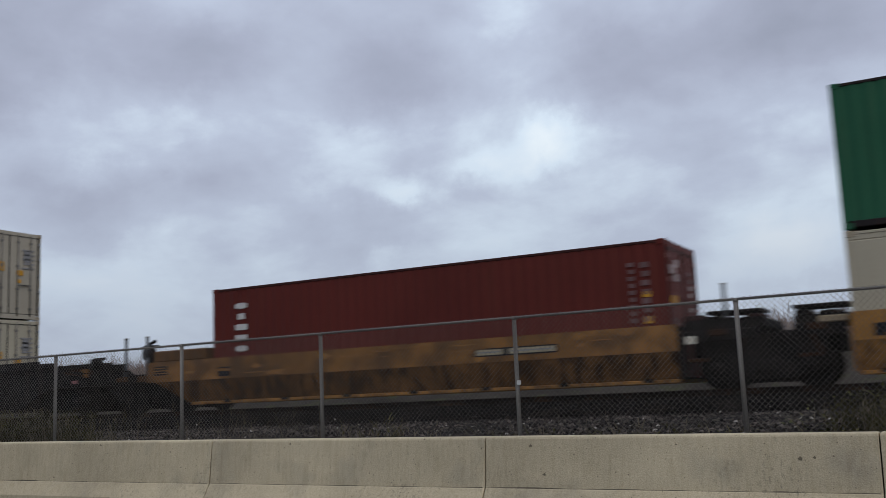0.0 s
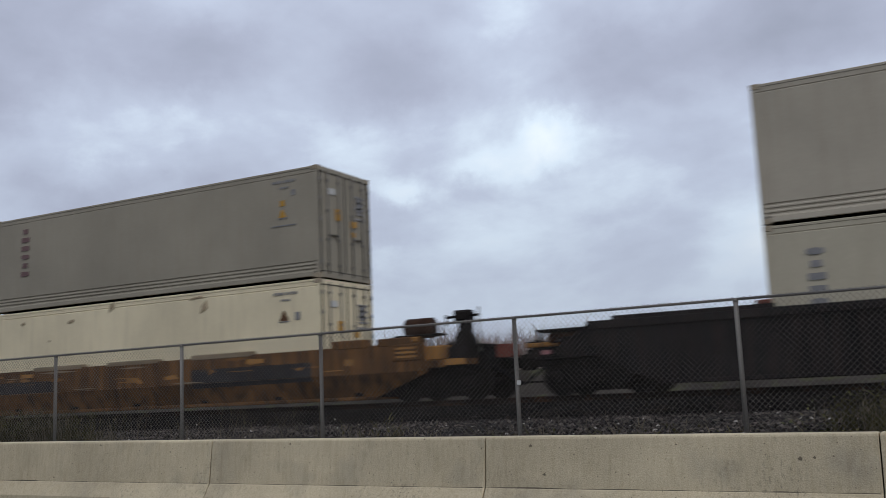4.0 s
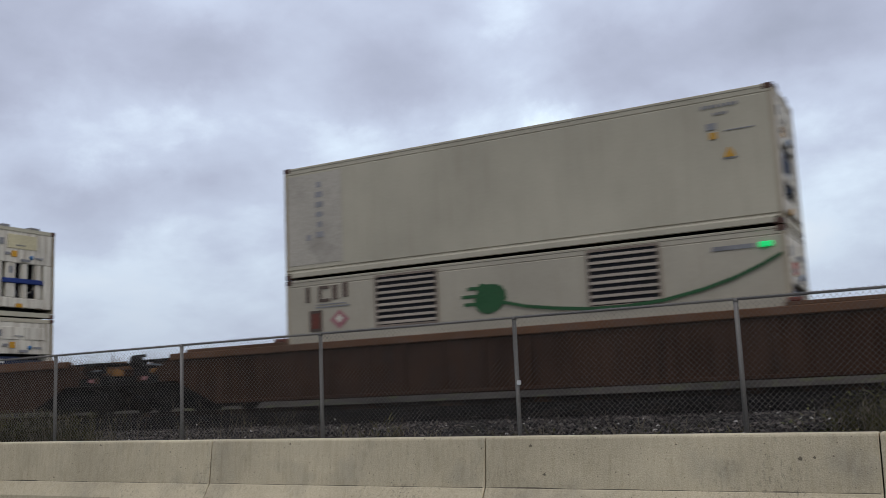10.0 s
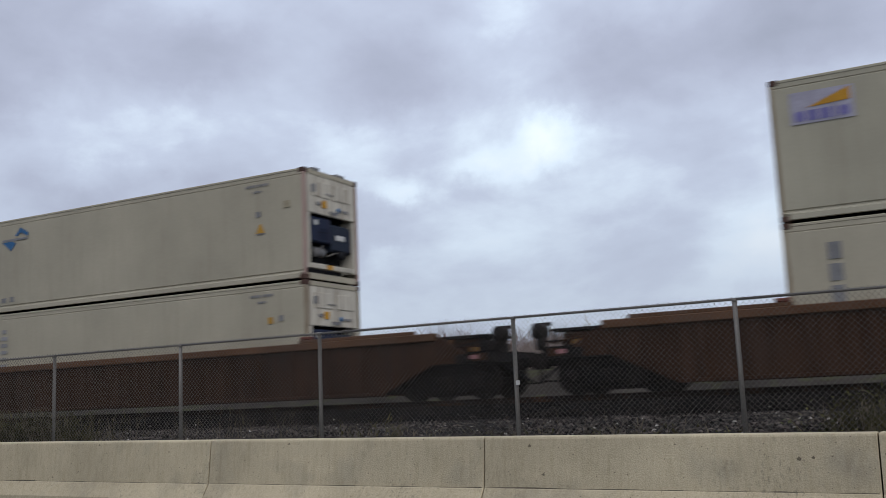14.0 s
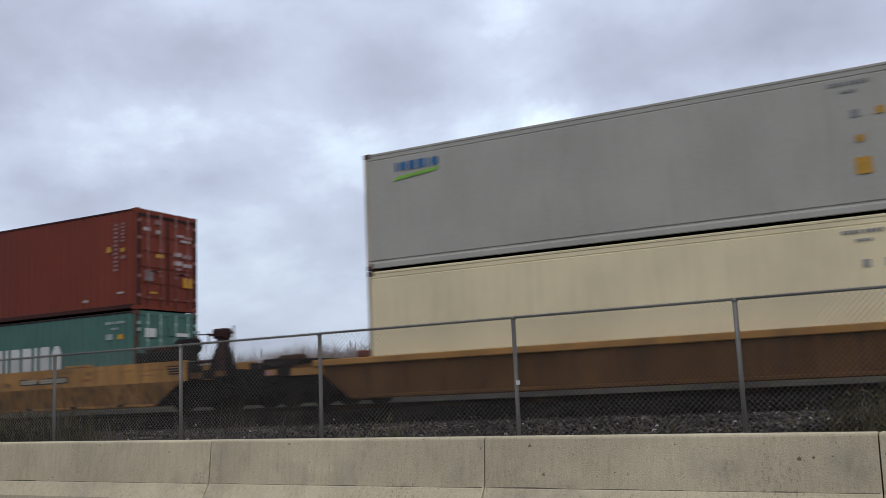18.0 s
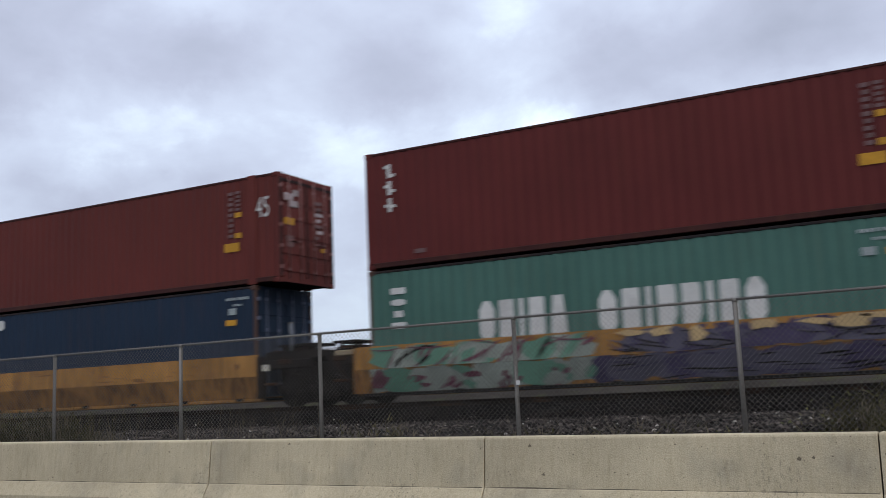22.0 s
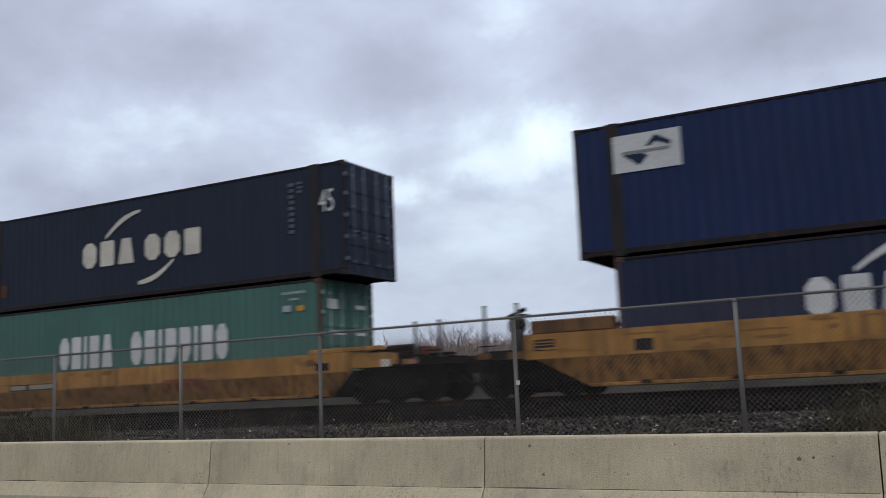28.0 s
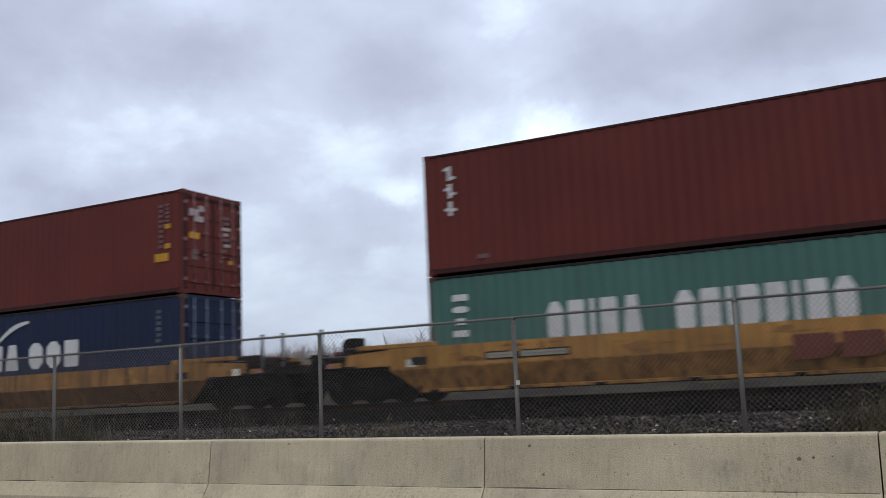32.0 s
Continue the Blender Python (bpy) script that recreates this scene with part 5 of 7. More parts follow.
    c = dry_container(-309.85, UP_HC, FORTY, HC, "dark_red_container", "dark red corrugated steel container stacked on a navy one", rods="dull_red_rod")
    tex_marks(c, HC)
    door_notes(c, 6.12, HC)
    c = dry_container(-309.85, LOW, FORTY, HC, "navy_container", "navy corrugated container with white lettering blocks in a well car", posts="rust_post", rods="dull_blue_rod")
    swoosh_word(c, HC, 0.0, "white_mark")
    vertical_marks(c, HC, 5.13, 5.3, -1.3, -0.35, 6, "faint_mark")


paint("pink_post", (0.46, 0.32, 0.27), dirty=0.5)
paint("cream_post", (0.52, 0.43, 0.30), dirty=0.5)
paint("stone_grey_blue", (0.40, 0.378, 0.32), dirt=(0.2, 0.15, 0.1), dirty=0.12, vary=0.1)
paint("black_blue_post", (0.028, 0.026, 0.027), dirty=0.5)
M["patch_paint"] = material("pinkish_grey_paint", (0.44, 0.395, 0.318), 0.55, vary=0.12, bump=0)
M["ivory_patch"] = material("pale_yellow_patch", (0.60, 0.53, 0.33), 0.6, vary=0.15, bump=0)
M["stain"] = material("rust_stain", (0.36, 0.28, 0.18), 0.8, vary=0.3, bump=0)
M["cream_dark"] = material("dim_marking_on_cream", (0.36, 0.31, 0.21), 0.6, vary=0.2, bump=0)
M["faint_grey"] = material("faint_grey_marking", (0.30, 0.29, 0.28), 0.6, vary=0.2, bump=0)
M["violet_edge"] = material("pale_violet_sign", (0.40, 0.38, 0.44), 0.6, vary=0.2, bump=0)


def swoosh_word(c, high, dz, mat):
    block_word(c, -2.43, high - 1.75 + dz, -0.35, high - 0.98 + dz, ("round", "slab", "wedge"), mat)
    block_word(c, -0.05, high - 1.75 + dz, 2.2, high - 0.98 + dz, ("round", "round", "slab"), mat)
    swoosh(c, -1.42, high - 0.9 + dz, 0.0, high - 0.33 + dz, 0.15, mat, 0.13)


def blue_arrow(c, x, z, mat, k=1.0, y=None):
    outline_mark(c, [(x - 0.02 * k, z + 0.12 * k), (x + 0.22 * k, z + 0.36 * k), (x + 0.58 * k, z + 0.16 * k), (x + 0.58 * k, z + 0.05 * k), (x + 0.22 * k, z + 0.2 * k), (x + 0.1 * k, z + 0.1 * k)], mat, y=y)
    outline_mark(c, [(x - 0.58 * k, z - 0.05 * k), (x - 0.1 * k, z - 0.05 * k), (x + 0.02 * k, z - 0.12 * k), (x - 0.2 * k, z - 0.34 * k), (x - 0.42 * k, z - 0.16 * k)], mat, y=y)
    plates(c, x - 0.6 * k, x + 0.55 * k, z - 0.035 * k, z + 0.035 * k, "grey_mark", y=y)


def winged_mark(c, high):
    """A white winged mark, broken by dark gaps."""
    def at(points):
        return [(-5.0 + 0.86 * (a + 5.0), high - 0.68 + 0.86 * b) for a, b in points]
    outline_mark(c, at([(-5.75, 0.06), (-5.3, 0.18), (-5.15, 0.36), (-4.9, 0.44), (-4.72, 0.34), (-4.95, 0.2), (-5.05, -0.02), (-5.2, -0.26), (-5.4, -0.22), (-5.5, -0.04)]), "white_mark")
    outline_mark(c, at([(-4.88, 0.16), (-4.66, 0.3), (-4.42, 0.06), (-4.08, -0.04), (-4.3, -0.13), (-4.5, -0.06), (-4.45, -0.4), (-4.62, -0.42), (-4.72, -0.18), (-4.98, -0.22)]), "white_mark")
    outline_mark(c, at([(-5.0, -0.3), (-4.8, -0.28), (-4.78, -0.42), (-4.95, -0.46)]), "white_mark")
    for x, z, r in ((-5.2, 0.02, 0.11), (-4.62, 0.08, 0.07), (-5.42, 0.02, 0.05)):
        outline_mark(c, at([(x + r * math.cos(k * 0.785), z + r * 0.8 * math.sin(k * 0.785)) for k in range(8)]), "black_blue_container", y=-HALF_W - 0.012)


def generator_container():
    c = reefer(-98.35, LOW, HC, "dull_white_reefer", "off-white generator container with two louvred vents and a green plug sign", "unit", 0)
    y = -HALF_W
    for x0, x1, z0, z1 in ((-3.4, -1.77, HC - 1.32, HC - 0.16), (2.01, 3.53, HC - 1.3, HC - 0.14)):
        v = part("louvred_vent", geo().box(x0, x1, y - 0.004, y + 0.01, z0, z1), "black", c, "dark vent with pale slats")
        for a, b, p, q in ((x0 - 0.05, x1 + 0.05, z1, z1 + 0.05), (x0 - 0.05, x1 + 0.05, z0 - 0.05, z0), (x0 - 0.05, x0, z0, z1), (x1, x1 + 0.05, z0, z1)):
            part("vent_rim", geo().box(a, b, y - 0.03, y + 0.01, p, q), "vent_rim_paint", v)
        n = 8
        for i in range(n):
            z = z0 + (z1 - z0) * (i + 0.2) / n
            part("slat", geo().add([(x0, y - 0.035, z), (x1, y - 0.035, z), (x1, y - 0.006, z + 0.06), (x0, y - 0.006, z + 0.06), (x0, y - 0.03, z - 0.012), (x1, y - 0.03, z - 0.012), (x1, y - 0.002, z + 0.048), (x0, y - 0.002, z + 0.048)],
                                   [(0, 1, 2, 3), (7, 6, 5, 4), (0, 4, 5, 1), (1, 5, 6, 2), (2, 6, 7, 3), (3, 7, 4, 0)]), "slat_paint", v)
    plug = [(-0.38 + 0.40 * math.cos(2 * math.pi * i / 14) + 0.06 * math.sin(2 * math.pi * i / 14), HC - 0.93 + 0.34 * math.sin(2 * math.pi * i / 14)) for i in range(14)]
    outline_mark(c, plug, "plug_green", label="green plug sign")
    outline_mark(c, [(-0.72, HC - 0.74), (-0.62, HC - 0.56), (-0.2, HC - 0.64), (-0.1, HC - 0.8)], "plug_green", y=y - 0.009)
    for x, z in ((-0.95, HC - 0.70), (-1.1, HC - 0.88), (-1.05, HC - 1.06)):
        plates(c, x, -0.66, z, z + 0.075, "plug_green")
    way = [(-0.05, -1.03), (0.5, -1.17), (1.2, -1.27), (2.0, -1.35), (2.8, -1.36), (3.6, -1.30), (4.4, -1.15), (5.06, -0.97), (5.6, -0.76), (6.02, -0.56)]
    n = len(way)
    ring = [(x, HC + z + 0.038) for x, z in way] + [(x, HC + z - 0.038) for x, z in reversed(way)]
    g = geo()
    yy = y - 0.037
    g.v = [(x, yy, z) for x, z in ring] + [(x, yy + 0.006, z) for x, z in ring]
    m = len(ring)
    g.f = [(i, i + 1, m - 2 - i, m - 1 - i) for i in range(n - 1)] + [(m + i, 2 * m - 1 - i, 2 * m - 2 - i, m + i + 1) for i in range(n - 1)]
    part("marking", g, "plug_green", c, "green cable band")
    part("signal_lamp", geo().soft_box(5.6, 5.86, y - 0.06, y, HC - 0.41, HC - 0.30, 0.02), "green_lamp", c, "small lit green lamp")
    plates(c, 4.66, 5.5, HC - 0.40, HC - 0.31, "grey_mark")
    plates(c, -5.5, -5.38, HC - 0.60, HC - 0.22, "brown_mark")
    for a, b, p, q in ((-5.12, -4.78, -0.3, -0.22), (-5.12, -4.78, -0.62, -0.54), (-5.12, -5.02, -0.53, -0.31), (-4.70, -4.54, -0.58, -0.22), (-4.40, -4.24, -0.54, -0.18)):
        plates(c, a, b, HC + p, HC + q, "brown_mark")
    plates(c, -5.2, -4.2, HC - 0.76, HC - 0.73, "grey_mark")
    plates(c, -5.18, -4.3, HC - 0.69, HC - 0.67, "grey_mark")
    plates(c, -5.40, -5.02, HC - 1.34, HC - 0.82, "brown_mark")
    plates(c, -5.33, -5.09, HC - 1.27, HC - 0.89, "rustred", y=y - 0.012)
    outline_mark(c, [(-4.5, HC - 1.32), (-4.22, HC - 1.08), (-4.5, HC - 0.84), (-4.78, HC - 1.08)], "pink_faint")
    outline_mark(c, [(-4.5, HC - 1.17), (-4.38, HC - 1.06), (-4.5, HC - 0.95), (-4.62, HC - 1.06)], "cream_mark", y=y - 0.012)
    plates_end(c, 6.12, -0.55, -0.35, 1.95, 2.2, "red_mark", 0.03)
    plates_end(c, 6.12, 0.1, 0.7, 2.3, 2.4, "grey_mark", 0.03)


M["vent_rim_paint"] = material("vent_rim_paint", (0.22, 0.175, 0.135), 0.6, vary=0.25, bump=0)
M["brown_mark"] = material("brown_marking", (0.115, 0.085, 0.066), 0.6, vary=0.3, bump=0)
M["slat_paint"] = material("slat_paint", (0.31, 0.262, 0.205), 0.6, vary=0.2, bump=0)
top_containers()


# ---- well cars ----
SIDE = 1.46     # half width of a car
WHEEL_R = 0.42


def truck(car, x, car_mid):
    """A two-axle truck: bolster, cast side frames, springs, wheelsets."""
    t = part("truck", geo().soft_box(x - 0.2, x + 0.2, -1.0, 1.0, 0.45, 0.72, 0.03), "grime", car, "grimy two-axle truck")
    for s in (-1, 1):
        y0, y1 = sorted((s * 0.95, s * 1.10))
        ring = [(-1.15, 0.36), (-0.95, 0.30), (-0.45, 0.17), (0.45, 0.17), (0.95, 0.30), (1.15, 0.36), (1.18, 0.55), (0.95, 0.62), (0.5, 0.80), (-0.5, 0.80), (-0.95, 0.62), (-1.18, 0.55)]
        part("side_frame", geo().prism([(x + a, b) for a, b in ring], y0, y1, 1), "grime", t)
        for k in (-0.11, 0.11):
            part("spring", geo().rod((x + k, s * 1.13, 0.25), (x + k, s * 1.13, 0.55), 0.075, 10), "grime", t, smooth=True)
        for e in (-0.89, 0.89):
            part("axle_box", geo().rod((x + e, s * 1.09, WHEEL_R), (x + e, s * 1.22, WHEEL_R), 0.12, 12), "wheel", t, smooth=True)
    for e in (-0.42, 0.42):
        part("brake_beam", geo().soft_box(x + e - 0.12, x + e + 0.12, -0.95, 0.95, 0.09, 0.34, 0.03), "grime", t)
    part("spring_plank", geo().soft_box(x - 0.3, x + 0.3, -1.0, 1.0, 0.10, 0.24, 0.03), "grime", t)
    for e in (-0.89, 0.89):
        g = geo().rod((0, -0.95, 0), (0, 0.95, 0), 0.08, 10)
        for s in (-1, 1):
            g.rod((0, s * 0.70, 0), (0, s * 0.83, 0), WHEEL_R, 24)
            g.rod((0, s * 0.675, 0), (0, s * 0.70, 0), WHEEL_R + 0.025, 24)
            g.rod((0, s * 0.83, 0), (0, s * 0.87, 0), 0.14, 14)
            for k in range(5):
                a = 2 * math.pi * k / 5
                g.rod((0.27 * math.cos(a), s * 0.83, 0.27 * math.sin(a)), (0.27 * math.cos(a), s * 0.845, 0.27 * math.sin(a)), 0.06, 8)
        w = part("wheelset", g, "wheel", t)
        w.matrix_basis = pose(x + e, 0, WHEEL_R)
        SPIN.append((w, x + e, car_mid))
    return t


def slab(ring, y0, y1):
    return geo().prism(ring, min(y0, y1), max(y0, y1), 1)


def coupler(car, x, s):
    c = part("coupler", geo().soft_box(min(x, x + s * 1.1), max(x, x + s * 1.1), -0.09, 0.09, 0.68, 0.92, 0.02), "grime", car)
    part("knuckle", geo().soft_box(min(x + s * 0.85, x + s * 1.15), max(x + s * 0.85, x + s * 1.15), -0.18, 0.18, 0.62, 0.98, 0.03), "grime", c)
    part("air_hose", geo().rod((x + s * 0.3, -0.45, 0.75), (x + s * 0.95, -0.3, 0.32), 0.03, 8), "black", c, smooth=True)
    part("cut_lever", geo().rod((x + s * 0.15, -1.35, 0.85), (x + s * 0.15, -0.1, 0.95), 0.015, 6), "grime", c)


def end_platform(car, x0, x1, z, thick, mat, s):
    """The deck over a truck, with its grating, steps and grab irons. s: the end that it is on."""
    a, b = sorted((x0, x1))
    p = part("end_platform", geo().prism([(min(x0, x1), z - thick), (max(x0, x1), z - thick), (max(x0, x1), z), (min(x0, x1), z)], -1.37, 1.37, 1), "grime", car)
    near = x0 + (x1 - x0) * 0.42
    for y in (-1.382, 1.382):
        part("fascia", geo().box(min(x0, near), max(x0, near), y - 0.01, y + 0.01, z - thick, z), mat, p)
        part("fascia", geo().box(min(near + s * 0.45, near + s * 0.8), max(near + s * 0.45, near + s * 0.8), y - 0.01, y + 0.01, z - thick * 0.8, z), mat, p)
    part("centre_sill", geo().soft_box(a - 0.1, b + 0.1, -0.28, 0.28, 0.62, z - thick - 0.004, 0.03), "grime", p)
    for k in range(5):
        y = -1.1 + k * 0.55
        part("grating_bar", geo().box(a + 0.05, b - 0.05, y - 0.12, y + 0.12, z + 0.003, z + 0.05), "grime", p)
    e = x1
    for y in (-1.34, 1.34):
        part("half", geo().box(min(e, e - s * 0.45), max(e, e - s * 0.45), y - 0.05, y + 0.05, 0.30, 0.34), "grime", p)
        for k in (0.03, 0.42):
            part("step_hanger", geo().box(e - s * k - 0.02, e - s * k + 0.02, y - 0.02, y + 0.02, 0.34, z - thick - 0.003), "grime", p)
    part("grab_iron", geo().rod((e - s * 0.02, -1.36, z + 0.16), (e - s * 0.45, -1.36, z + 0.16), 0.014, 6), "grime", p)
    return p


def end_clutter(car, rng, e, a, b, z):
    """Valves, cylinders, pipes and plates on and beside the deck at a car's end."""
    for k in range(9):
        x, w, h = e * rng.uniform(a, b), rng.uniform(0.08, 0.35), rng.uniform(0.06, 0.24)
        y = rng.uniform(-1.3, -0.7)
        part("deck_fitting", geo().soft_box(x - w, x + w, y - 0.06, y + rng.uniform(0.1, 0.5), z + 0.052, z + 0.052 + h, 0.02), rng.choice(("grime", "grime", "brown", "black_car", "tan_shade_dull")), car)
    x = e * (a + (b - a) * 0.45)
    part("brake_cylinder", geo().rod((x - 0.35, -1.0, z + 0.22), (x + 0.35, -1.0, z + 0.22), 0.15, 12), "brown", car, smooth=True)
    for k in range(4):
        p, q = rng.uniform(a, b), rng.uniform(a, b)
        part("pipe", geo().rod((e * p, -1.32, z + rng.uniform(0.06, 0.3)), (e * q, -1.3, z + rng.uniform(0.06, 0.3)), rng.uniform(0.012, 0.028), 6), rng.choice(("grime", "galv_dark", "brown")), car)
    x = e * (a + (b - a) * 0.7)
    part("pale_plate", geo().box(x - 0.1, x + 0.1, -1.405, -1.396, z - 0.12, z - 0.03), "pink_faint", car)


def raised_walk(car, x0, x1, z):
    """A walkway on short legs above an end deck."""
    a, b = sorted((x0, x1))
    w = part("walkway", geo().box(a, b, -1.25, 0.2, z, z + 0.05), "grime", car)
    for x in (a + 0.08, b - 0.08):
        part("walkway_leg", geo().box(x - 0.03, x + 0.03, -1.2, -1.12, z - 0.28, z - 0.003), "grime", w)
    return w


def brake_wheel(car, x, z, tall, mat="grime"):
    """A hand-brake stand with its housing."""
    p = part("hand_brake", geo().soft_box(x - 0.09, x + 0.09, -1.2, -0.95, z, z + tall, 0.03), mat, car)
    part("brake_rim", geo().rod((x - 0.2, -1.0, z + tall + 0.06), (x + 0.22, -1.0, z + tall + 0.06), 0.04, 8), mat, p)
    part("brake_spindle", geo().rod((x - 0.05, -1.25, z + tall * 0.8), (x + 0.05, -1.0, z + tall * 0.8), 0.17, 14), mat, p, smooth=True)


def tall_brake(car, x, z, mat="grime"):
    """A tall brake stand with two cranked arms and a drum beside it."""
    p = part("brake_stand", geo().soft_box(x - 0.13, x + 0.13, -1.25, -0.95, z, z + 0.92, 0.03), mat, car)
    part("brake_foot", geo().prism([(x - 0.45, z), (x + 0.4, z), (x + 0.16, z + 0.62), (x - 0.18, z + 0.62)], -1.2, -1.0, 1), "grime", p)
    part("brake_head", geo().soft_box(x - 0.2, x + 0.16, -1.3, -0.95, z + 0.86, z + 1.12, 0.05), mat, p)
    part("brake_arm", geo().rod((x - 0.5, -1.1, z + 0.98), (x + 0.35, -1.1, z + 1.0), 0.03, 6), mat, p)
    part("brake_arm", geo().rod((x - 0.5, -1.1, z + 0.8), (x - 0.5, -1.1, z + 1.05), 0.025, 6), mat, p)
    part("brake_arm", geo().rod((x + 0.35, -1.1, z + 0.15), (x + 0.35, -1.1, z + 1.18), 0.022, 6), "galv", p)
    part("brake_lever", geo().rod((x, -1.1, z + 0.3), (x - 0.9, -1.1, z + 0.28), 0.05, 6), mat, p)


def uprights(car, xs, z0, z1):
    """Slim upright posts of a ladder at a car's end."""
    for x in xs:
        u = part("ladder_post", geo().rod((x, -1.25, z0), (x, -1.25, z1), 0.045, 8), "galv_dark", car, smooth=True)
        part("ladder_post_cap", geo().rod((x, -1.25, z1), (x, -1.25, z1 + 0.03), 0.055, 8), "galv", u)


M["panel_grey"] = material("dark_grey_panel", (0.036, 0.033, 0.033), 0.7, vary=0.4, dirt=(0.08, 0.05, 0.03), dirty=0.6, streak=True)
M["pale_ledge"] = material("scraped_pale_paint", (0.27, 0.21, 0.135), 0.75, vary=0.3, bump=0, dirt=(0.10, 0.06, 0.03), dirty=0.7)
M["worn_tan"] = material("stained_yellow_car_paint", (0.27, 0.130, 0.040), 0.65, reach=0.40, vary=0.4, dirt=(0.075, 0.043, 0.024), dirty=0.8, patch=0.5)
# for the recessed ribbed sides, much darker than the top chord's yellow
M["ochre"] = material("dark_ochre_car_paint", (0.108, 0.051, 0.018), 0.7, vary=0.35, dirt=(0.05, 0.03, 0.02), dirty=0.85, streak=True)
M["galv_dark"] = material("dull_galvanised_steel", (0.16, 0.17, 0.18), 0.6, 0.4, vary=0.2, bump=0)


def side_marks(car, x, z, y=-SIDE - 0.006):
    """A framed dark panel with two pale boxes of small print."""
    p = part("data_panel", geo().box(x - 1.0, x + 1.0, y - 0.004, y + 0.004, z - 0.09, z + 0.09), "black", car)
    for a, b in ((-0.95, -0.3), (-0.15, 0.95)):
        part("data_plate", geo().box(x + a, x + b, y - 0.010, y - 0.005, z - 0.06, z + 0.06), "cream_dark", p)
        part("print_bar", geo().box(x + a + 0.06, x + b - 0.06, y - 0.015, y - 0.011, z - 0.015, z + 0.015), "grey_mark", p)


def wear(car, rng, x0, x1, z0, z1, count, mats, y=-SIDE - 0.006):
    """Scraped and stained places on the paint, each with a ragged outline of its own, and thin long scratches."""
    for i in range(count * 2):
        x, z = rng.uniform(x0, x1), rng.uniform(z0, z1)
        thin = i % 2
        w, h = (rng.uniform(0.3, 1.3), rng.uniform(0.008, 0.02)) if thin else (rng.uniform(0.15, 0.8), rng.uniform(0.03, 0.12))
        n = 11
        ring = []
        for k in range(n):
            a = 2 * math.pi * k / n
            q = rng.uniform(0.45, 1.1)
            ring.append((x + w / 2 * q * math.cos(a), min(z1 + 0.03, max(z0 - 0.02, z + h * q * math.sin(a)))))
        lift = 0.003 * (i % 3)
        part("scrape", geo().prism(ring, y - 0.002 - lift, y + 0.003 - lift, 1), rng.choice(mats), car)


def folded_side(car, s, x0, x1, z_low, z_fold, z_top, mat, lower_mat, cut=0.0, cut_z=0.0, fold=0.22):
    """A side with an upright upper band and a lower panel that folds inwards; cut: how far its foot is set back at a slanting end."""
    y = s * SIDE
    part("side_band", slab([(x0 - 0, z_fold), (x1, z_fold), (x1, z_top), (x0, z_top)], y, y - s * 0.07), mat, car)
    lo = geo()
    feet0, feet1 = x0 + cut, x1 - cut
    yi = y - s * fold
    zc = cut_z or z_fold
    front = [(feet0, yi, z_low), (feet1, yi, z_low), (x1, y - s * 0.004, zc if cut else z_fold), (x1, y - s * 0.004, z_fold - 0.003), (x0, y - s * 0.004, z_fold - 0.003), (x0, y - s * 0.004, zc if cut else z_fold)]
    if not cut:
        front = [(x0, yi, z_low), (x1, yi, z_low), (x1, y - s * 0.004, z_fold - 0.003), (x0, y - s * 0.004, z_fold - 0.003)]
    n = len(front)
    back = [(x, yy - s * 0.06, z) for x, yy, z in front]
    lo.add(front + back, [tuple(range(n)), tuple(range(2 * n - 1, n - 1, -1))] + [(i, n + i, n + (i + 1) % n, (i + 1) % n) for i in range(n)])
    # a darker lower_mat paints shade into the panel below the fold
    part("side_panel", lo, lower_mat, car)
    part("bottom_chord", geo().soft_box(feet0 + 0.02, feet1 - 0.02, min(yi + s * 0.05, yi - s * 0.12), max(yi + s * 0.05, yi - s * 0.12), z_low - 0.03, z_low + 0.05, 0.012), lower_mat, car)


def bulkheads(car, x, z0, z1):
    """Cross walls that close the well at both ends."""
    for e in (-1, 1):
        part("bulkhead", geo().box(e * x - 0.03, e * x + 0.03, -1.3, 1.3, z0, z1), "grime", car)


def well_floor(car, half):
    for i in range(7):
        x = -half + 0.4 + i * (2 * half - 0.8) / 6
        part("cross_bearer", geo().box(x - 0.12, x + 0.12, -1.3, 1.3, 0.19, 0.262), "grime", car)


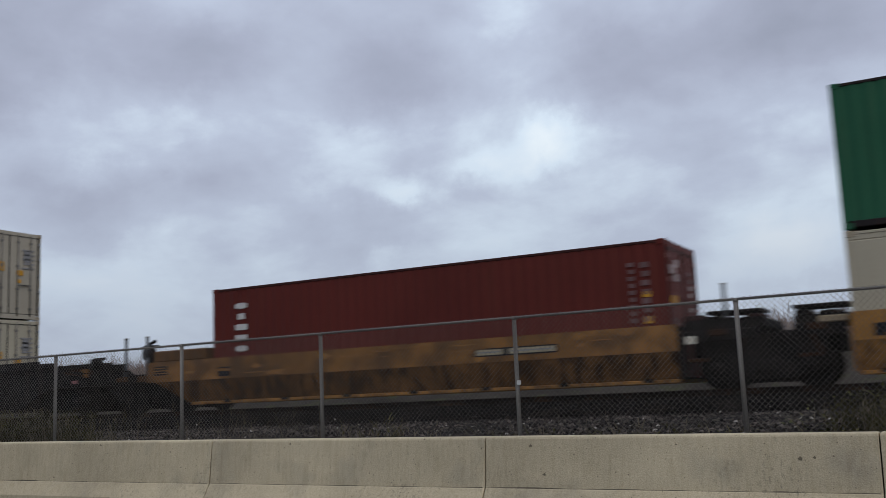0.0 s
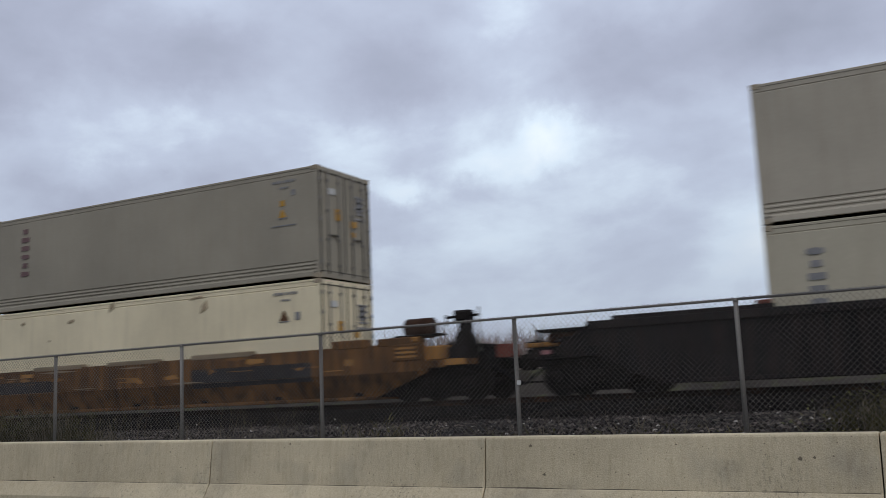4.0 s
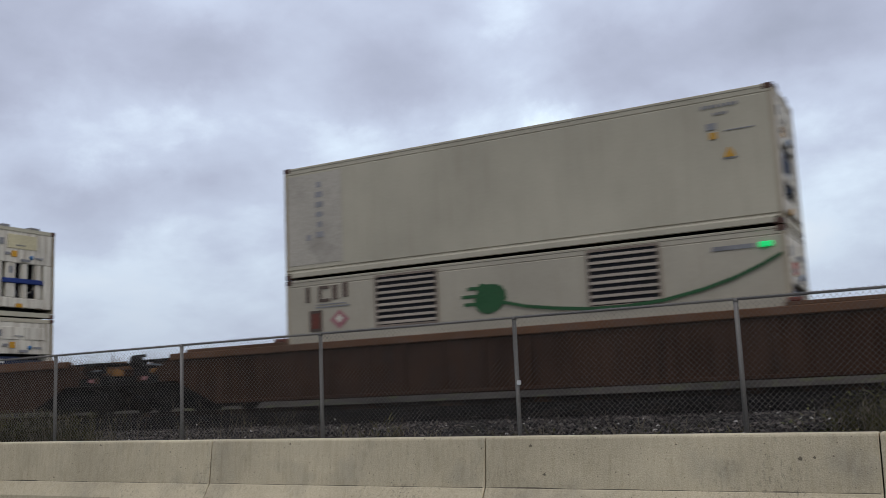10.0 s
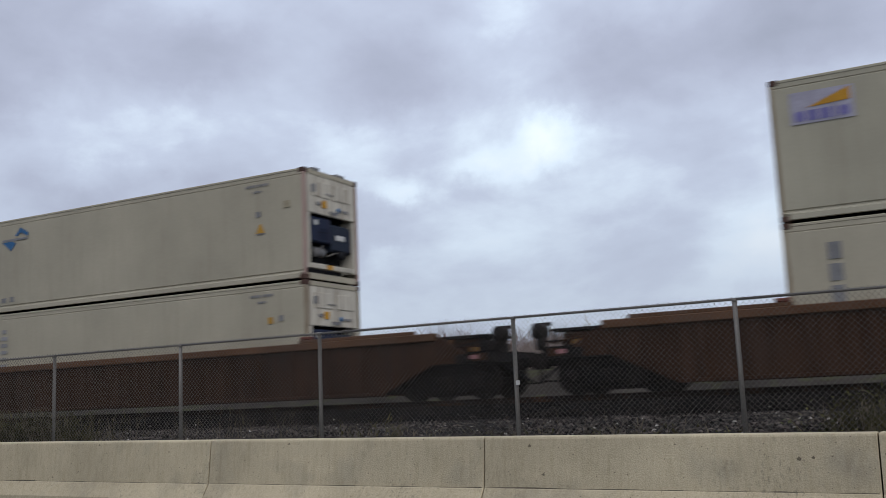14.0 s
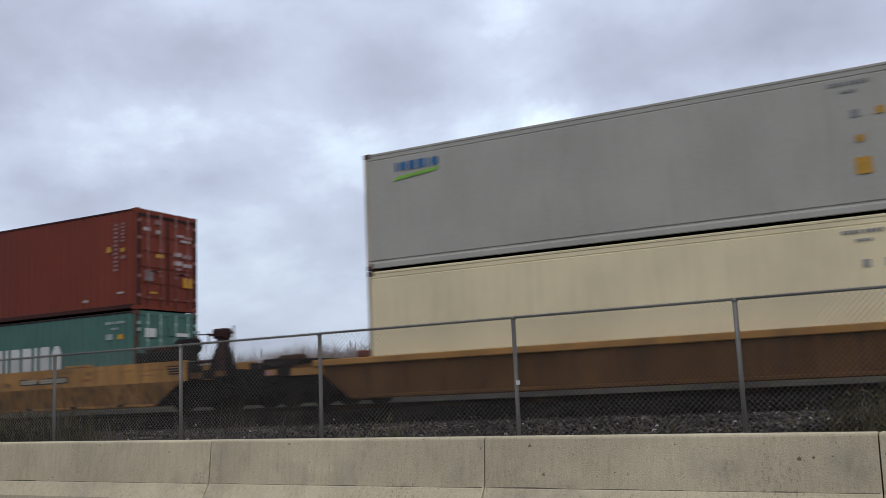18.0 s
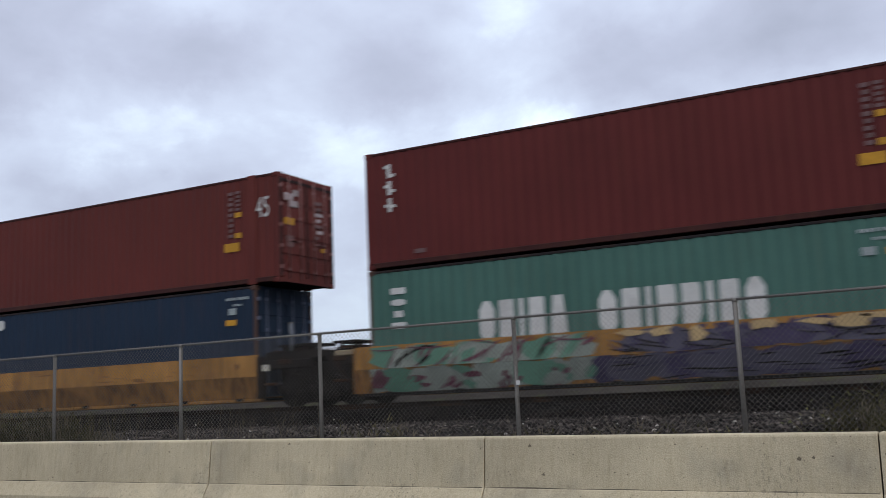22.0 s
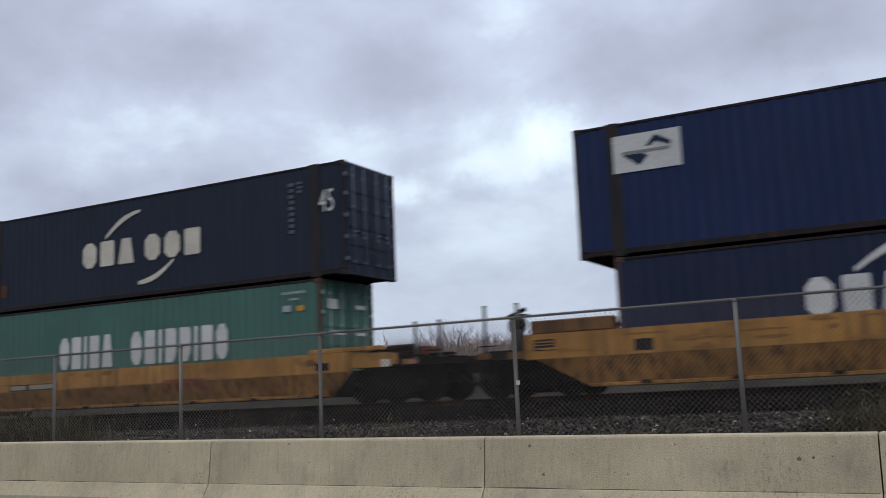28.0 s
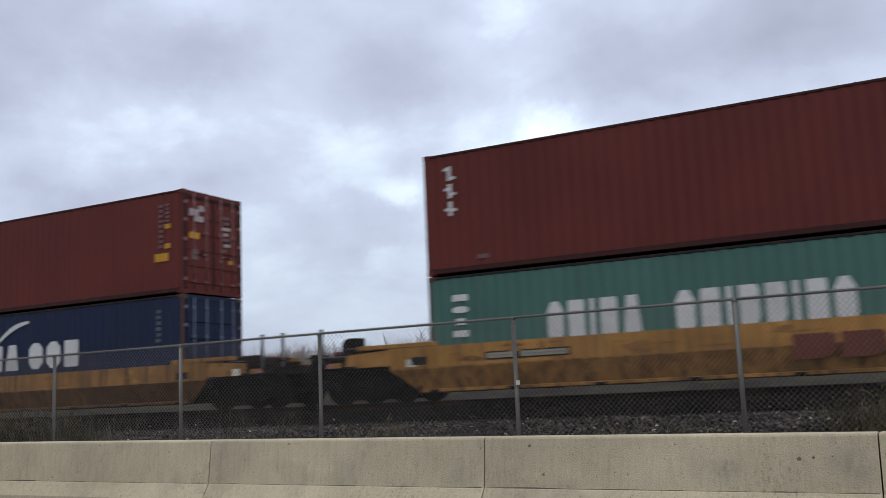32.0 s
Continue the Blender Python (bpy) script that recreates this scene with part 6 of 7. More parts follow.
def ribbed_car(mid, half, foot, arch, sill, low, plat, mat, sill_mat, label, raised=None, ribs=12, brakes=(1,)):
    """A well car with a heavy top chord over a recessed, ribbed side.

    half: to the coupler face; foot: half length at the bottom; arch: (x, z) where the slanting end meets the deck; sill: (bottom, top, half length)
    """
    car = thing("well_car", label, "railway car", "well cars")
    for s in (-1, 1):
        y = s * SIDE
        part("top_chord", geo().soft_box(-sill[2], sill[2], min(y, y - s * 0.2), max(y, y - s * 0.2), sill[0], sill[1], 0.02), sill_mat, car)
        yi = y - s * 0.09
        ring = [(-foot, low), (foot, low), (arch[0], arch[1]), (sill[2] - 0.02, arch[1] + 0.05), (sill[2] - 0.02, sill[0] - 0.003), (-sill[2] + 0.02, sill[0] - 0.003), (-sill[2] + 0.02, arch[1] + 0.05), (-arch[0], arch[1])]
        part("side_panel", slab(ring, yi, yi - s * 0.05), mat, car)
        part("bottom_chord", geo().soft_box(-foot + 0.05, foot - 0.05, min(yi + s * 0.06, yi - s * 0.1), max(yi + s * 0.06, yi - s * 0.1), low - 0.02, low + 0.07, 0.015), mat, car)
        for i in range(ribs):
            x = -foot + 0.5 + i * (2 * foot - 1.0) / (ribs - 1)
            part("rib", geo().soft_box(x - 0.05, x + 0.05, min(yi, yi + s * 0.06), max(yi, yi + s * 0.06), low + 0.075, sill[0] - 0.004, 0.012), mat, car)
        if raised:
            for e in (-1, 1):
                a, b = sorted((e * raised[0], e * raised[1]))
                part("guide_plate", geo().soft_box(a, b, min(y - s * 0.03, y - s * 0.14), max(y - s * 0.03, y - s * 0.14), sill[1] + 0.002, raised[2], 0.01), sill_mat, car)
    well_floor(car, foot)
    for e in (-1, 1):
        end_platform(car, e * (sill[2] - 0.25), e * plat[0], plat[1], plat[2], sill_mat if raised is None else mat, e)
        # the chord comes down in a slope to the end deck
        for s in (-1, 1):
            y = s * (SIDE - 0.1)
            part("end_gusset", slab([(e * (sill[2] - 0.1), plat[1] - 0.05), (e * (sill[2] + 0.75), plat[1] - 0.05), (e * (sill[2] + 0.7), plat[1] + 0.06), (e * sill[2], sill[1] - 0.06)], y, y - s * 0.08), mat, car)
        truck(car, e * (half - 2.0), mid)
        coupler(car, e * (half - 1.0), e)
        raised_walk(car, e * (sill[2] + 0.1), e * (sill[2] + 1.25), sill[1] + 0.02 if raised is None else sill[1] - 0.14)
    rng = random.Random(int(-mid))
    bulkheads(car, foot - 0.2, low + 0.02, plat[1] - plat[2] - 0.01)
    for e in (-1, 1):
        end_clutter(car, rng, e, sill[2] + 0.1, plat[0] - 0.1, plat[1])
    for e in brakes:
        brake_wheel(car, e * (half - 0.45), plat[1], 0.5)
    for e in (-1, 1):
        part("stop_block", geo().soft_box(e * 6.2 - 0.14, e * 6.2 + 0.14, -SIDE + 0.02, -SIDE + 0.2, sill[1] + (0.003 if raised is None else 0.08), sill[1] + 0.16, 0.02), "rustred", car)
    TRAIN.append((car, mid, RAIL_Z))
    return car


def cluttered_end(car, rng, e, start, plat, top):
    """Stepped boxes, pipes and plates on the deck at a car's end."""
    for a, b, z0, z1, y0, y1, mat in ((0.0, 0.55, plat[1], top - 0.1, -1.4, -0.9, "tan_shade_dull"), (0.55, 1.0, plat[1], plat[1] + 0.28, -1.38, -0.8, "black_car"), (0.1, 0.9, plat[1], top - 0.05, -0.6, 0.5, "grime"), (-1.2, -0.2, top + 0.003, top + 0.14, -1.4, -1.15, "tan_shade_dull"), (-0.9, 0.3, top + 0.145, top + 0.19, -1.35, -0.9, "grime")):
        p, q = sorted((e * (start + a), e * (start + b)))
        part("deck_box", geo().soft_box(p, q, y0, y1, z0 + 0.003, z1, 0.03), mat, car)
    for k in range(5):
        x = e * (start + rng.uniform(0.0, 1.1))
        part("pipe", geo().rod((x, -1.3, plat[1] + 0.05), (x + rng.uniform(-0.4, 0.4), -1.25, plat[1] + rng.uniform(0.2, 0.5)), rng.uniform(0.015, 0.03), 6), "grime", car)
    part("yellow_plate", geo().box(e * (start + 0.75) - 0.25, e * (start + 0.75) + 0.25, -1.43, -1.41, plat[1] - 0.12, plat[1] + 0.02), "tan_sill", car)


def folded_car(mid, half, foot, cut_end, low, fold, top, plat, label, mat="tan", lower="tan_shade_dull", ledge=True, seed=1, posts=False, tall=False, sloped=True):
    """A well car with folded sides, slanting at the ends above its trucks."""
    rng = random.Random(seed)
    car = thing("well_car", label, "railway car", "well cars")
    for s in (-1, 1):
        folded_side(car, s, -cut_end, cut_end, low, fold, top, mat, lower, cut_end - foot, fold - 0.04)
        y = s * SIDE
        if ledge:
            for e in (-1, 1):
                a, b = sorted((e * 5.9, e * 8.0))
                part("end_ledge", geo().soft_box(a, b, min(y - s * 0.02, y - s * 0.2), max(y - s * 0.02, y - s * 0.2), top + 0.003, top + 0.11, 0.015), mat, car)
    well_floor(car, foot)
    for e in (-1, 1):
        end_platform(car, e * (cut_end - 0.1), e * plat[0], plat[1], plat[2], mat, e)
        if not sloped:
            cluttered_end(car, rng, e, cut_end, plat, top)
        for s in (-1, 1):
            if not sloped:
                break
            y = s * (SIDE - 0.075)
            part("end_gusset", slab([(e * (cut_end + 0.004), plat[1] - 0.1), (e * (cut_end + 1.3), plat[1] - 0.1), (e * (cut_end + 1.25), plat[1] + 0.16), (e * (cut_end + 0.004), top - 0.01)], y, y - s * 0.08), mat, car)
            part("side_hatch", geo().box(e * 6.3 - 0.2, e * 6.3 + 0.2, s * SIDE - 0.01, s * SIDE + 0.006, fold + 0.06, fold + 0.24), "black", car)
        truck(car, e * (half - 1.92), mid)
        coupler(car, e * (half - 1.0), e)
        raised_walk(car, e * (cut_end + 0.35), e * (cut_end + 1.5), plat[1] + 0.26)
        part("valve_box", geo().soft_box(e * (cut_end + 1.75) - 0.2, e * (cut_end + 1.75) + 0.2, -0.9, -0.5, plat[1] + 0.003, plat[1] + 0.3, 0.04), "rustred", car)
    for e in (-1, 1):
        if sloped:
            end_clutter(car, rng, e, cut_end + 0.2, plat[0] - 0.1, plat[1])
        for y in (-1.243, 1.243):
            a, b = sorted((e * (foot - 0.9), e * 6.3))
            part("well_end", geo().box(a, b, y - 0.007, y + 0.007, low + 0.02, fold + 0.2), "grime", car)
    bulkheads(car, 6.4 if sloped else 7.2, low + 0.02, plat[1] - plat[2] - 0.01)
    if not tall:
        side_marks(car, -4.0 if mid > -280 else -3.6, fold + (0.095 if mid > -280 else 0.17))
    wear(car, rng, -foot + 0.5, foot - 0.5, fold + 0.06, top - 0.06, 12, ("tan_shade_dull", "scuff", "scuff", "tan_sill"))
    part("white_plate", geo().box(7.95, 8.2, -SIDE + 0.06, -SIDE + 0.075, plat[1] - plat[2], plat[1] + 0.03), "cream_mark", car)
    if tall:
        for a, b, z0, z1 in ((-6.85, -3.18, fold + 0.005, 1.03), (2.1, 6.0, fold + 0.005, 1.06)):
            part("dark_panel", geo().box(a, b, -SIDE - 0.008, -SIDE - 0.001, z0, z1), "panel_grey", car, "dark grey recessed panel")
        slope = [(a, -SIDE + 0.22 * (fold - z) / (fold - low) - 0.006, z) for a, z in ((2.1, 0.57), (6.0, 0.60), (6.0, fold - 0.004), (2.1, fold - 0.004))]
        part("dark_panel", geo().add(slope + [(a, b + 0.004, c) for a, b, c in slope], [(0, 1, 2, 3), (7, 6, 5, 4), (0, 4, 5, 1), (1, 5, 6, 2), (2, 6, 7, 3), (3, 7, 4, 0)]), "panel_grey", car)
        for a, b, h in ((-4.0, -2.0, 0.08), (-1.0, 0.9, 0.07), (2.1, 4.1, 0.09), (6.6, 7.6, 0.16), (-7.6, -6.2, 0.05), (7.9, 8.8, 0.14)):
            part("top_ledge", geo().soft_box(a, b, -SIDE - 0.012, -SIDE + 0.2, top - 0.05, top + h, 0.02), "pale_ledge" if b < 5 else "dun", car)
        for x, z, w, h in ((-4.27, 1.21, 0.55, 0.11), (-0.01, 0.90, 0.5, 0.14), (4.24, 1.19, 0.6, 0.11), (-7.6, 1.0, 0.7, 0.12), (7.1, 1.0, 0.3, 0.16)):
            part("yellow_patch", geo().prism([(x - w / 2, z - h / 2), (x + w * 0.45, z - h * 0.55), (x + w / 2, z + h * 0.4), (x - w * 0.42, z + h / 2)], -SIDE - 0.014, -SIDE - 0.009, 1), "tan_sill", car)
        for x, z, w, h in ((-3.0, 1.26, 1.7, 0.07), (0.0, 1.24, 1.2, 0.05), (1.98, 0.735, 1.25, 0.05), (-1.9, 0.74, 1.1, 0.03), (-4.9, 1.15, 0.8, 0.03)):
            part("scrape", geo().prism([(x - w / 2, z), (x - w * 0.1, z - h / 2), (x + w / 2, z - h * 0.1), (x + w * 0.1, z + h / 2)], -SIDE - 0.016, -SIDE - 0.011, 1), "pale_ledge", car, "pale scrape in the paint")
        panel = part("frame_panel", geo().soft_box(8.35, 9.05, -SIDE - 0.03, -SIDE + 0.02, 0.95, 1.34, 0.02), "dun", car)
        for k in range(3):
            part("panel_bar", geo().box(8.42, 8.98, -SIDE - 0.038, -SIDE - 0.031, 1.02 + 0.1 * k, 1.07 + 0.1 * k), "tan_sill", panel)
        tall_brake(car, half - 1.05, plat[1])
        part("drum", geo().rod((half - 2.3 - 0.34, -1.0, top + 0.35), (half - 2.3 + 0.34, -1.0, top + 0.35), 0.24, 14), "brown", car, smooth=True)
        part("drum_bracket", geo().box(half - 2.4, half - 2.2, -1.05, -0.95, plat[1], top + 0.16), "tan_sill", car)
    else:
        box = part("hand_brake", geo().soft_box(-half + 0.45, -half + 0.8, 0.25, 0.7, plat[1], 1.70, 0.04), "grime", car)
        part("brake_rim", geo().rod((-half + 0.42, 0.45, 1.45), (-half + 0.36, 0.45, 1.45), 0.24, 16), "grime", box, smooth=True)
        uprights(car, (-half + 0.75, half - 1.1, half - 0.45), plat[1], 1.83)
        for x in (-7.3, 7.3):
            part("orange_patch", geo().box(x - 0.35, x + 0.35, -SIDE + 0.062, -SIDE + 0.072, fold + 0.10, fold + 0.32), "tan_sill", car, "brighter repainted patch")
        part("white_square", geo().box(-6.66, -6.38, -SIDE - 0.008, -SIDE - 0.002, fold + 0.02, fold + 0.2), "cream_mark", car)
    if posts:
        uprights(car, (-half + 0.65, -half + 1.4), plat[1], 2.03)
    TRAIN.append((car, mid, RAIL_Z))
    return car


def letters_bar(car, x0, z0, x1, z1):
    """A faded maroon trade mark on a car's side, as plain blocks."""
    block_word(car, x0, z0, x1, z1, ("half", "half", "wedge"), "faded_mark", gap=0.1, y=-SIDE - 0.008)


M["faded_red_spray"] = material("faded_red_spray", (0.25, 0.06, 0.05), 0.7, vary=0.4, bump=0)
M["faded_mark"] = material("faded_maroon_marking", (0.15, 0.05, 0.035), 0.7, vary=0.3, bump=0)


def graffiti(car, x0, x1, z0, z1):
    """Sprayed shapes over half of a side in mint and plum, over the other in purple and cream."""
    rng = random.Random(5)
    y = -SIDE - 0.004

    def blob(cx, cz, w, h, mat, layer, spiky=0.35):
        n = rng.randint(7, 11)
        ring = []
        for i in range(n):
            a = 2 * math.pi * i / n
            k = 1 + rng.uniform(-spiky, spiky)
            ring.append((min(x1, max(x0, cx + w * k * math.cos(a) / 2)), min(z1, max(z0, cz + h * k * math.sin(a) / 2))))
        part("sprayed_shape", geo().prism(ring, y - 0.003 * layer - 0.002, y - 0.003 * layer, 1), mat, car)

    def stroke(cx, cz, long, thick, slope, mat, layer):
        dx, dz = math.cos(slope) * long / 2, math.sin(slope) * long / 2
        nx, nz = -math.sin(slope) * thick / 2, math.cos(slope) * thick / 2
        bend = rng.uniform(-0.25, 0.25) * long * 0.4
        way = [(-1, 0.2), (-0.4, 0.9), (0.3, 1.0), (1, 0.3)]
        ring = [(cx + dx * k + nx * w, cz + dz * k + nz * w + bend * (1 - k * k)) for k, w in way] + [(cx + dx * k - nx * w, cz + dz * k - nz * w + bend * (1 - k * k)) for k, w in reversed(way)]
        ring = [(min(x1, max(x0, a)), min(z1, max(z0, b))) for a, b in ring]
        part("sprayed_stroke", geo().prism(ring, y - 0.003 * layer - 0.002, y - 0.003 * layer, 1), mat, car)

    mid = (x0 + x1) / 2 - 0.65
    hi = z1 - z0
    # mint and grey letters with plum edges
    for i in range(12):
        blob(x0 + 0.6 + i * (mid - x0 - 0.9) / 11, z0 + hi * rng.uniform(0.35, 0.55), rng.uniform(0.8, 1.2), hi * rng.uniform(0.8, 1.1), ("mint", "mint_pale", "mint_pale")[i % 3], 1 + i % 2)
    for i in range(16):
        stroke(rng.uniform(x0 + 0.5, mid), rng.uniform(z0 + 0.05, z1 - 0.05), rng.uniform(0.4, 1.0), rng.uniform(0.08, 0.2), rng.uniform(0.4, 1.5), rng.choice(("mint", "mint", "mint_pale")), 3 + i % 3)
    for i in range(18):
        stroke(rng.uniform(x0 + 0.3, mid), rng.uniform(z0 + 0.05, z1 - 0.08), rng.uniform(0.3, 0.9), rng.uniform(0.03, 0.09), rng.uniform(0.2, 1.3), rng.choice(("plum", "plum", "plum", "grime")), 6 + i % 4)
    for i in range(5):
        stroke(x0 + 0.6 + i * (mid - x0 - 1.0) / 4, z1 - 0.05, rng.uniform(0.8, 1.3), 0.03, rng.uniform(-0.1, 0.1), "plum", 10)
    # grey-violet letters with dark strokes and a cream cloud along the top
    for i in range(11):
        blob(mid + 1.2 + i * (x1 - mid - 1.5) / 10, z0 + hi * rng.uniform(0.3, 0.5), 1.2, hi * 1.0, rng.choice(("purple", "violet_spray", "violet_spray")), 1 + i % 2)
    for i in range(10):
        stroke(mid + 1.0 + i * (x1 - mid - 1.3) / 9, z0 + hi * 0.66, rng.uniform(0.5, 0.8), rng.uniform(0.15, 0.3), rng.uniform(0.8, 2.2), "purple", 3 + i % 2)
    for i in range(46):
        stroke(rng.uniform(mid + 0.6, x1 - 0.2), rng.uniform(z0 + 0.04, z1 - 0.16), rng.uniform(0.2, 0.95), rng.uniform(0.018, 0.045), rng.gauss(0.06, 0.22), rng.choice(("grime", "grime", "purple", "violet_spray")), 5 + i % 4)
    for i, k in enumerate((0.10, 0.2, 0.52, 0.66, 0.76, 0.84, 0.93)):
        blob(mid + 0.2 + k * (x1 - mid - 0.3), z1 - rng.uniform(0.04, 0.12), rng.uniform(0.4, 0.75), rng.uniform(0.14, 0.26), "cream_spray", 9, 0.45)
    blob(mid + 2.3, z0 + hi * 0.62, 0.34, 0.34, "cream_spray", 9, 0.4)


def articulated_unit(mid, label, x0=-6.27, x1=6.3, left_end=False, right_end=False, right_truck=True, seed=1, sprayed=False, lips=False, stained=False):
    """One well of an articulated car. Inner ends are square and share a truck with the next well; outer ends carry a deck."""
    rng = random.Random(seed)
    car = thing("articulated_well_unit", label, "railway car", "articulated well units")
    low, fold, top = 0.19, 0.80, 1.34
    if left_end:
        x0 = -8.2
    if right_end:
        x1 = 8.2
    for s in (-1, 1):
        y = s * SIDE
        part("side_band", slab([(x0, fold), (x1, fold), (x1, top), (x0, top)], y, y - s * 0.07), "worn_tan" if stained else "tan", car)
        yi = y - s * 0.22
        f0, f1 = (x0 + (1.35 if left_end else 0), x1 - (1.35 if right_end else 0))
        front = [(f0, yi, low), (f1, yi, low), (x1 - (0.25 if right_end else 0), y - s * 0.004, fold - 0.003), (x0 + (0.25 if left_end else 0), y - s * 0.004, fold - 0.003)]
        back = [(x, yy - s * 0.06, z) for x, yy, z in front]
        # darker paint than the band: shade of the inward fold put into the colour
        part("side_panel", geo().add(front + back, [(0, 1, 2, 3), (7, 6, 5, 4), (0, 4, 5, 1), (1, 5, 6, 2), (2, 6, 7, 3), (3, 7, 4, 0)]), "dun" if stained else "tan_shade_dull", car)
        part("bottom_chord", geo().soft_box(f0 + 0.05, f1 - 0.05, min(yi + s * 0.05, yi - s * 0.12), max(yi + s * 0.05, yi - s * 0.12), low - 0.03, low + 0.05, 0.012), "grime" if sprayed and s < 0 else "tan_shade_dull", car)
        for a, b in ((-4.3, -3.4), (-0.6, 0.6), (3.6, 4.6)) if lips else ():
            part("top_lip", geo().soft_box(a, b, min(y + s * 0.02, y - s * 0.09), max(y + s * 0.02, y - s * 0.09), top + 0.003, top + 0.07, 0.012), "tan", car)
        part("side_hatch", geo().box(-5.75, -5.35, min(y, y + s * 0.008), max(y, y + s * 0.008), 0.86, 1.1), "black", car)
        part("end_plate", geo().box(x1 + 0.003, x1 + 0.05, min(y, y - s * 0.35), max(y, y - s * 0.35), fold if right_end else low + 0.05, top - 0.05), "black_car", car)
        part("end_plate", geo().box(x0 - 0.05, x0 - 0.003, min(y, y - s * 0.35), max(y, y - s * 0.35), fold if left_end else low + 0.05, top - 0.05), "dun" if left_end else "tan_shade_dull", car)
    well_floor(car, 6.0)
    if sprayed:
        graffiti(car, x0 + 0.3, x1 - 0.1, fold - 0.0, top - 0.03)
        graffiti_low(car, x0 + 0.4, x1 - 0.2, low, fold)
    else:
        wear(car, rng, x0 + 0.5, x1 - 0.5, fold + 0.05, top - 0.06, 16, ("tan_shade_dull", "scuff", "scuff", "tan_sill"))
        if seed % 2:
            side_marks(car, 2.7, 1.02)
    for e, outer in ((-1, left_end), (1, right_end)):
        if outer:
            end_platform(car, e * 8.1, e * 9.4, 1.0, 0.16, "dun", e)
            part("end_bulkhead", geo().box(min(e * 6.3, e * 6.36), max(e * 6.3, e * 6.36), -1.22, 1.22, low, top - 0.03), "grime", car)
            part("end_box", geo().soft_box(min(e * 6.25, e * 8.1), max(e * 6.25, e * 8.1), -1.35, -0.9, top + 0.003, top + 0.30, 0.03), "grime" if e > 0 else "dun", car)
            part("end_vent", geo().box(e * 7.75 - 0.24, e * 7.75 + 0.24, -SIDE - 0.008, -SIDE, 0.98, 1.22), "black", car)
            for k in range(3):
                part("vent_bar", geo().box(e * 7.75 - 0.22, e * 7.75 + 0.22, -SIDE - 0.013, -SIDE - 0.009, 1.02 + 0.07 * k, 1.04 + 0.07 * k), "tan_sill", car)
            truck(car, e * 8.35, mid)
            coupler(car, e * 9.1, e)
        else:
            # the deck over the shared truck: long on the leading end, short on the other
            a, b = (x1 + 0.06, 7.95) if e > 0 else (x0 - 0.06, -7.2)
            p, q = min(a, b), max(a, b)
            d = part("end_deck", geo().soft_box(p, q, -1.15, 1.15, 1.20, 1.40 if e > 0 else 1.36, 0.03), "grime", car)
            part("arm", geo().soft_box(min(e * 6.4, e * 7.9), max(e * 6.4, e * 7.9), -0.6, 0.6, 0.66, 1.12, 0.05), "grime", d)
            jumble = random.Random(seed * 10 + e)
            floor = 1.403 if e > 0 else 1.363
            for k in range(7):
                x, w, h = jumble.uniform(p + 0.1, q - 0.1), jumble.uniform(0.06, 0.2), jumble.uniform(0.03, 0.11)
                part("fitting", geo().soft_box(x - w, x + w, jumble.uniform(-1.28, -0.9), jumble.uniform(-0.85, -0.4), floor, floor + h, 0.015), jumble.choice(("grime", "black_car", "brown", "dark_red")), d)
            for k in range(5):
                x = jumble.uniform(p + 0.1, q - 0.1)
                part("air_pipe", geo().rod((x, -1.34, jumble.uniform(0.5, 0.8)), (x + jumble.uniform(-0.4, 0.4), -1.32, jumble.uniform(0.9, 1.3)), jumble.uniform(0.012, 0.03), 6), jumble.choice(("grime", "brown", "wheel")), d)
            part("side_arm", geo().soft_box(p, q - 0.1, -1.3, -1.2, 0.95, 1.19, 0.03), "grime", d)
            part("step_plate", geo().soft_box(p + 0.1, p + 0.5, -1.38, -1.303, 0.55, 0.62, 0.015), "brown", d)
            x = (p + q) / 2
            part("corner_bracket", geo().soft_box(x - 0.25, x + 0.1, -1.36, -1.303, 1.06, 1.19, 0.02), "brown", d)
            top_plate = part("raised_plate", geo().soft_box(max(p, 6.85) if e > 0 else p, q, -1.25, -0.3, 1.50, 1.56, 0.012), "grime", d)
            for px in (p + 0.65, q - 0.12) if e > 0 else (p + 0.12, q - 0.12):
                part("leg", geo().box(px - 0.03, px + 0.03, -1.1, -1.0, floor, 1.498), "grime", top_plate)
            if e > 0:
                part("white_plate", geo().box(x1 + 0.14, x1 + 0.36, -1.42, -1.40, 0.92, 1.08), "cream_mark", d)
                part("plate_bracket", geo().box(x1 + 0.2, x1 + 0.3, -1.399, -1.30, 0.95, 1.05), "grime", d)
                uprights(car, (7.25,), 1.4, 2.08)
            else:
                part("dull_plate", geo().soft_box(x0 - 0.62, x0 - 0.1, -1.40, -1.303, 1.18, 1.31, 0.02), "pale_ledge", d, "dull tan plate")
    if right_end:
        tall_brake(car, 9.15, 1.0, "dark_red")
        part("drum", geo().rod((7.5, -1.0, top + 0.4), (8.15, -1.0, top + 0.4), 0.21, 14), "grime", car, smooth=True)
        for x in (6.7, 7.05, 7.35):
            part("fitting", geo().soft_box(x - 0.14, x + 0.12, -1.33, -1.0, top + 0.303, top + 0.36 + 0.05 * (x > 7), 0.015), "brown", car)
        part("guard_post", geo().rod((8.45, -1.3, 1.0), (8.45, -1.3, 2.1), 0.02, 6), "grime", car)
        part("guard_rail", geo().rod((8.45, -1.3, 2.0), (9.1, -1.1, 1.97), 0.016, 6), "grime", car)
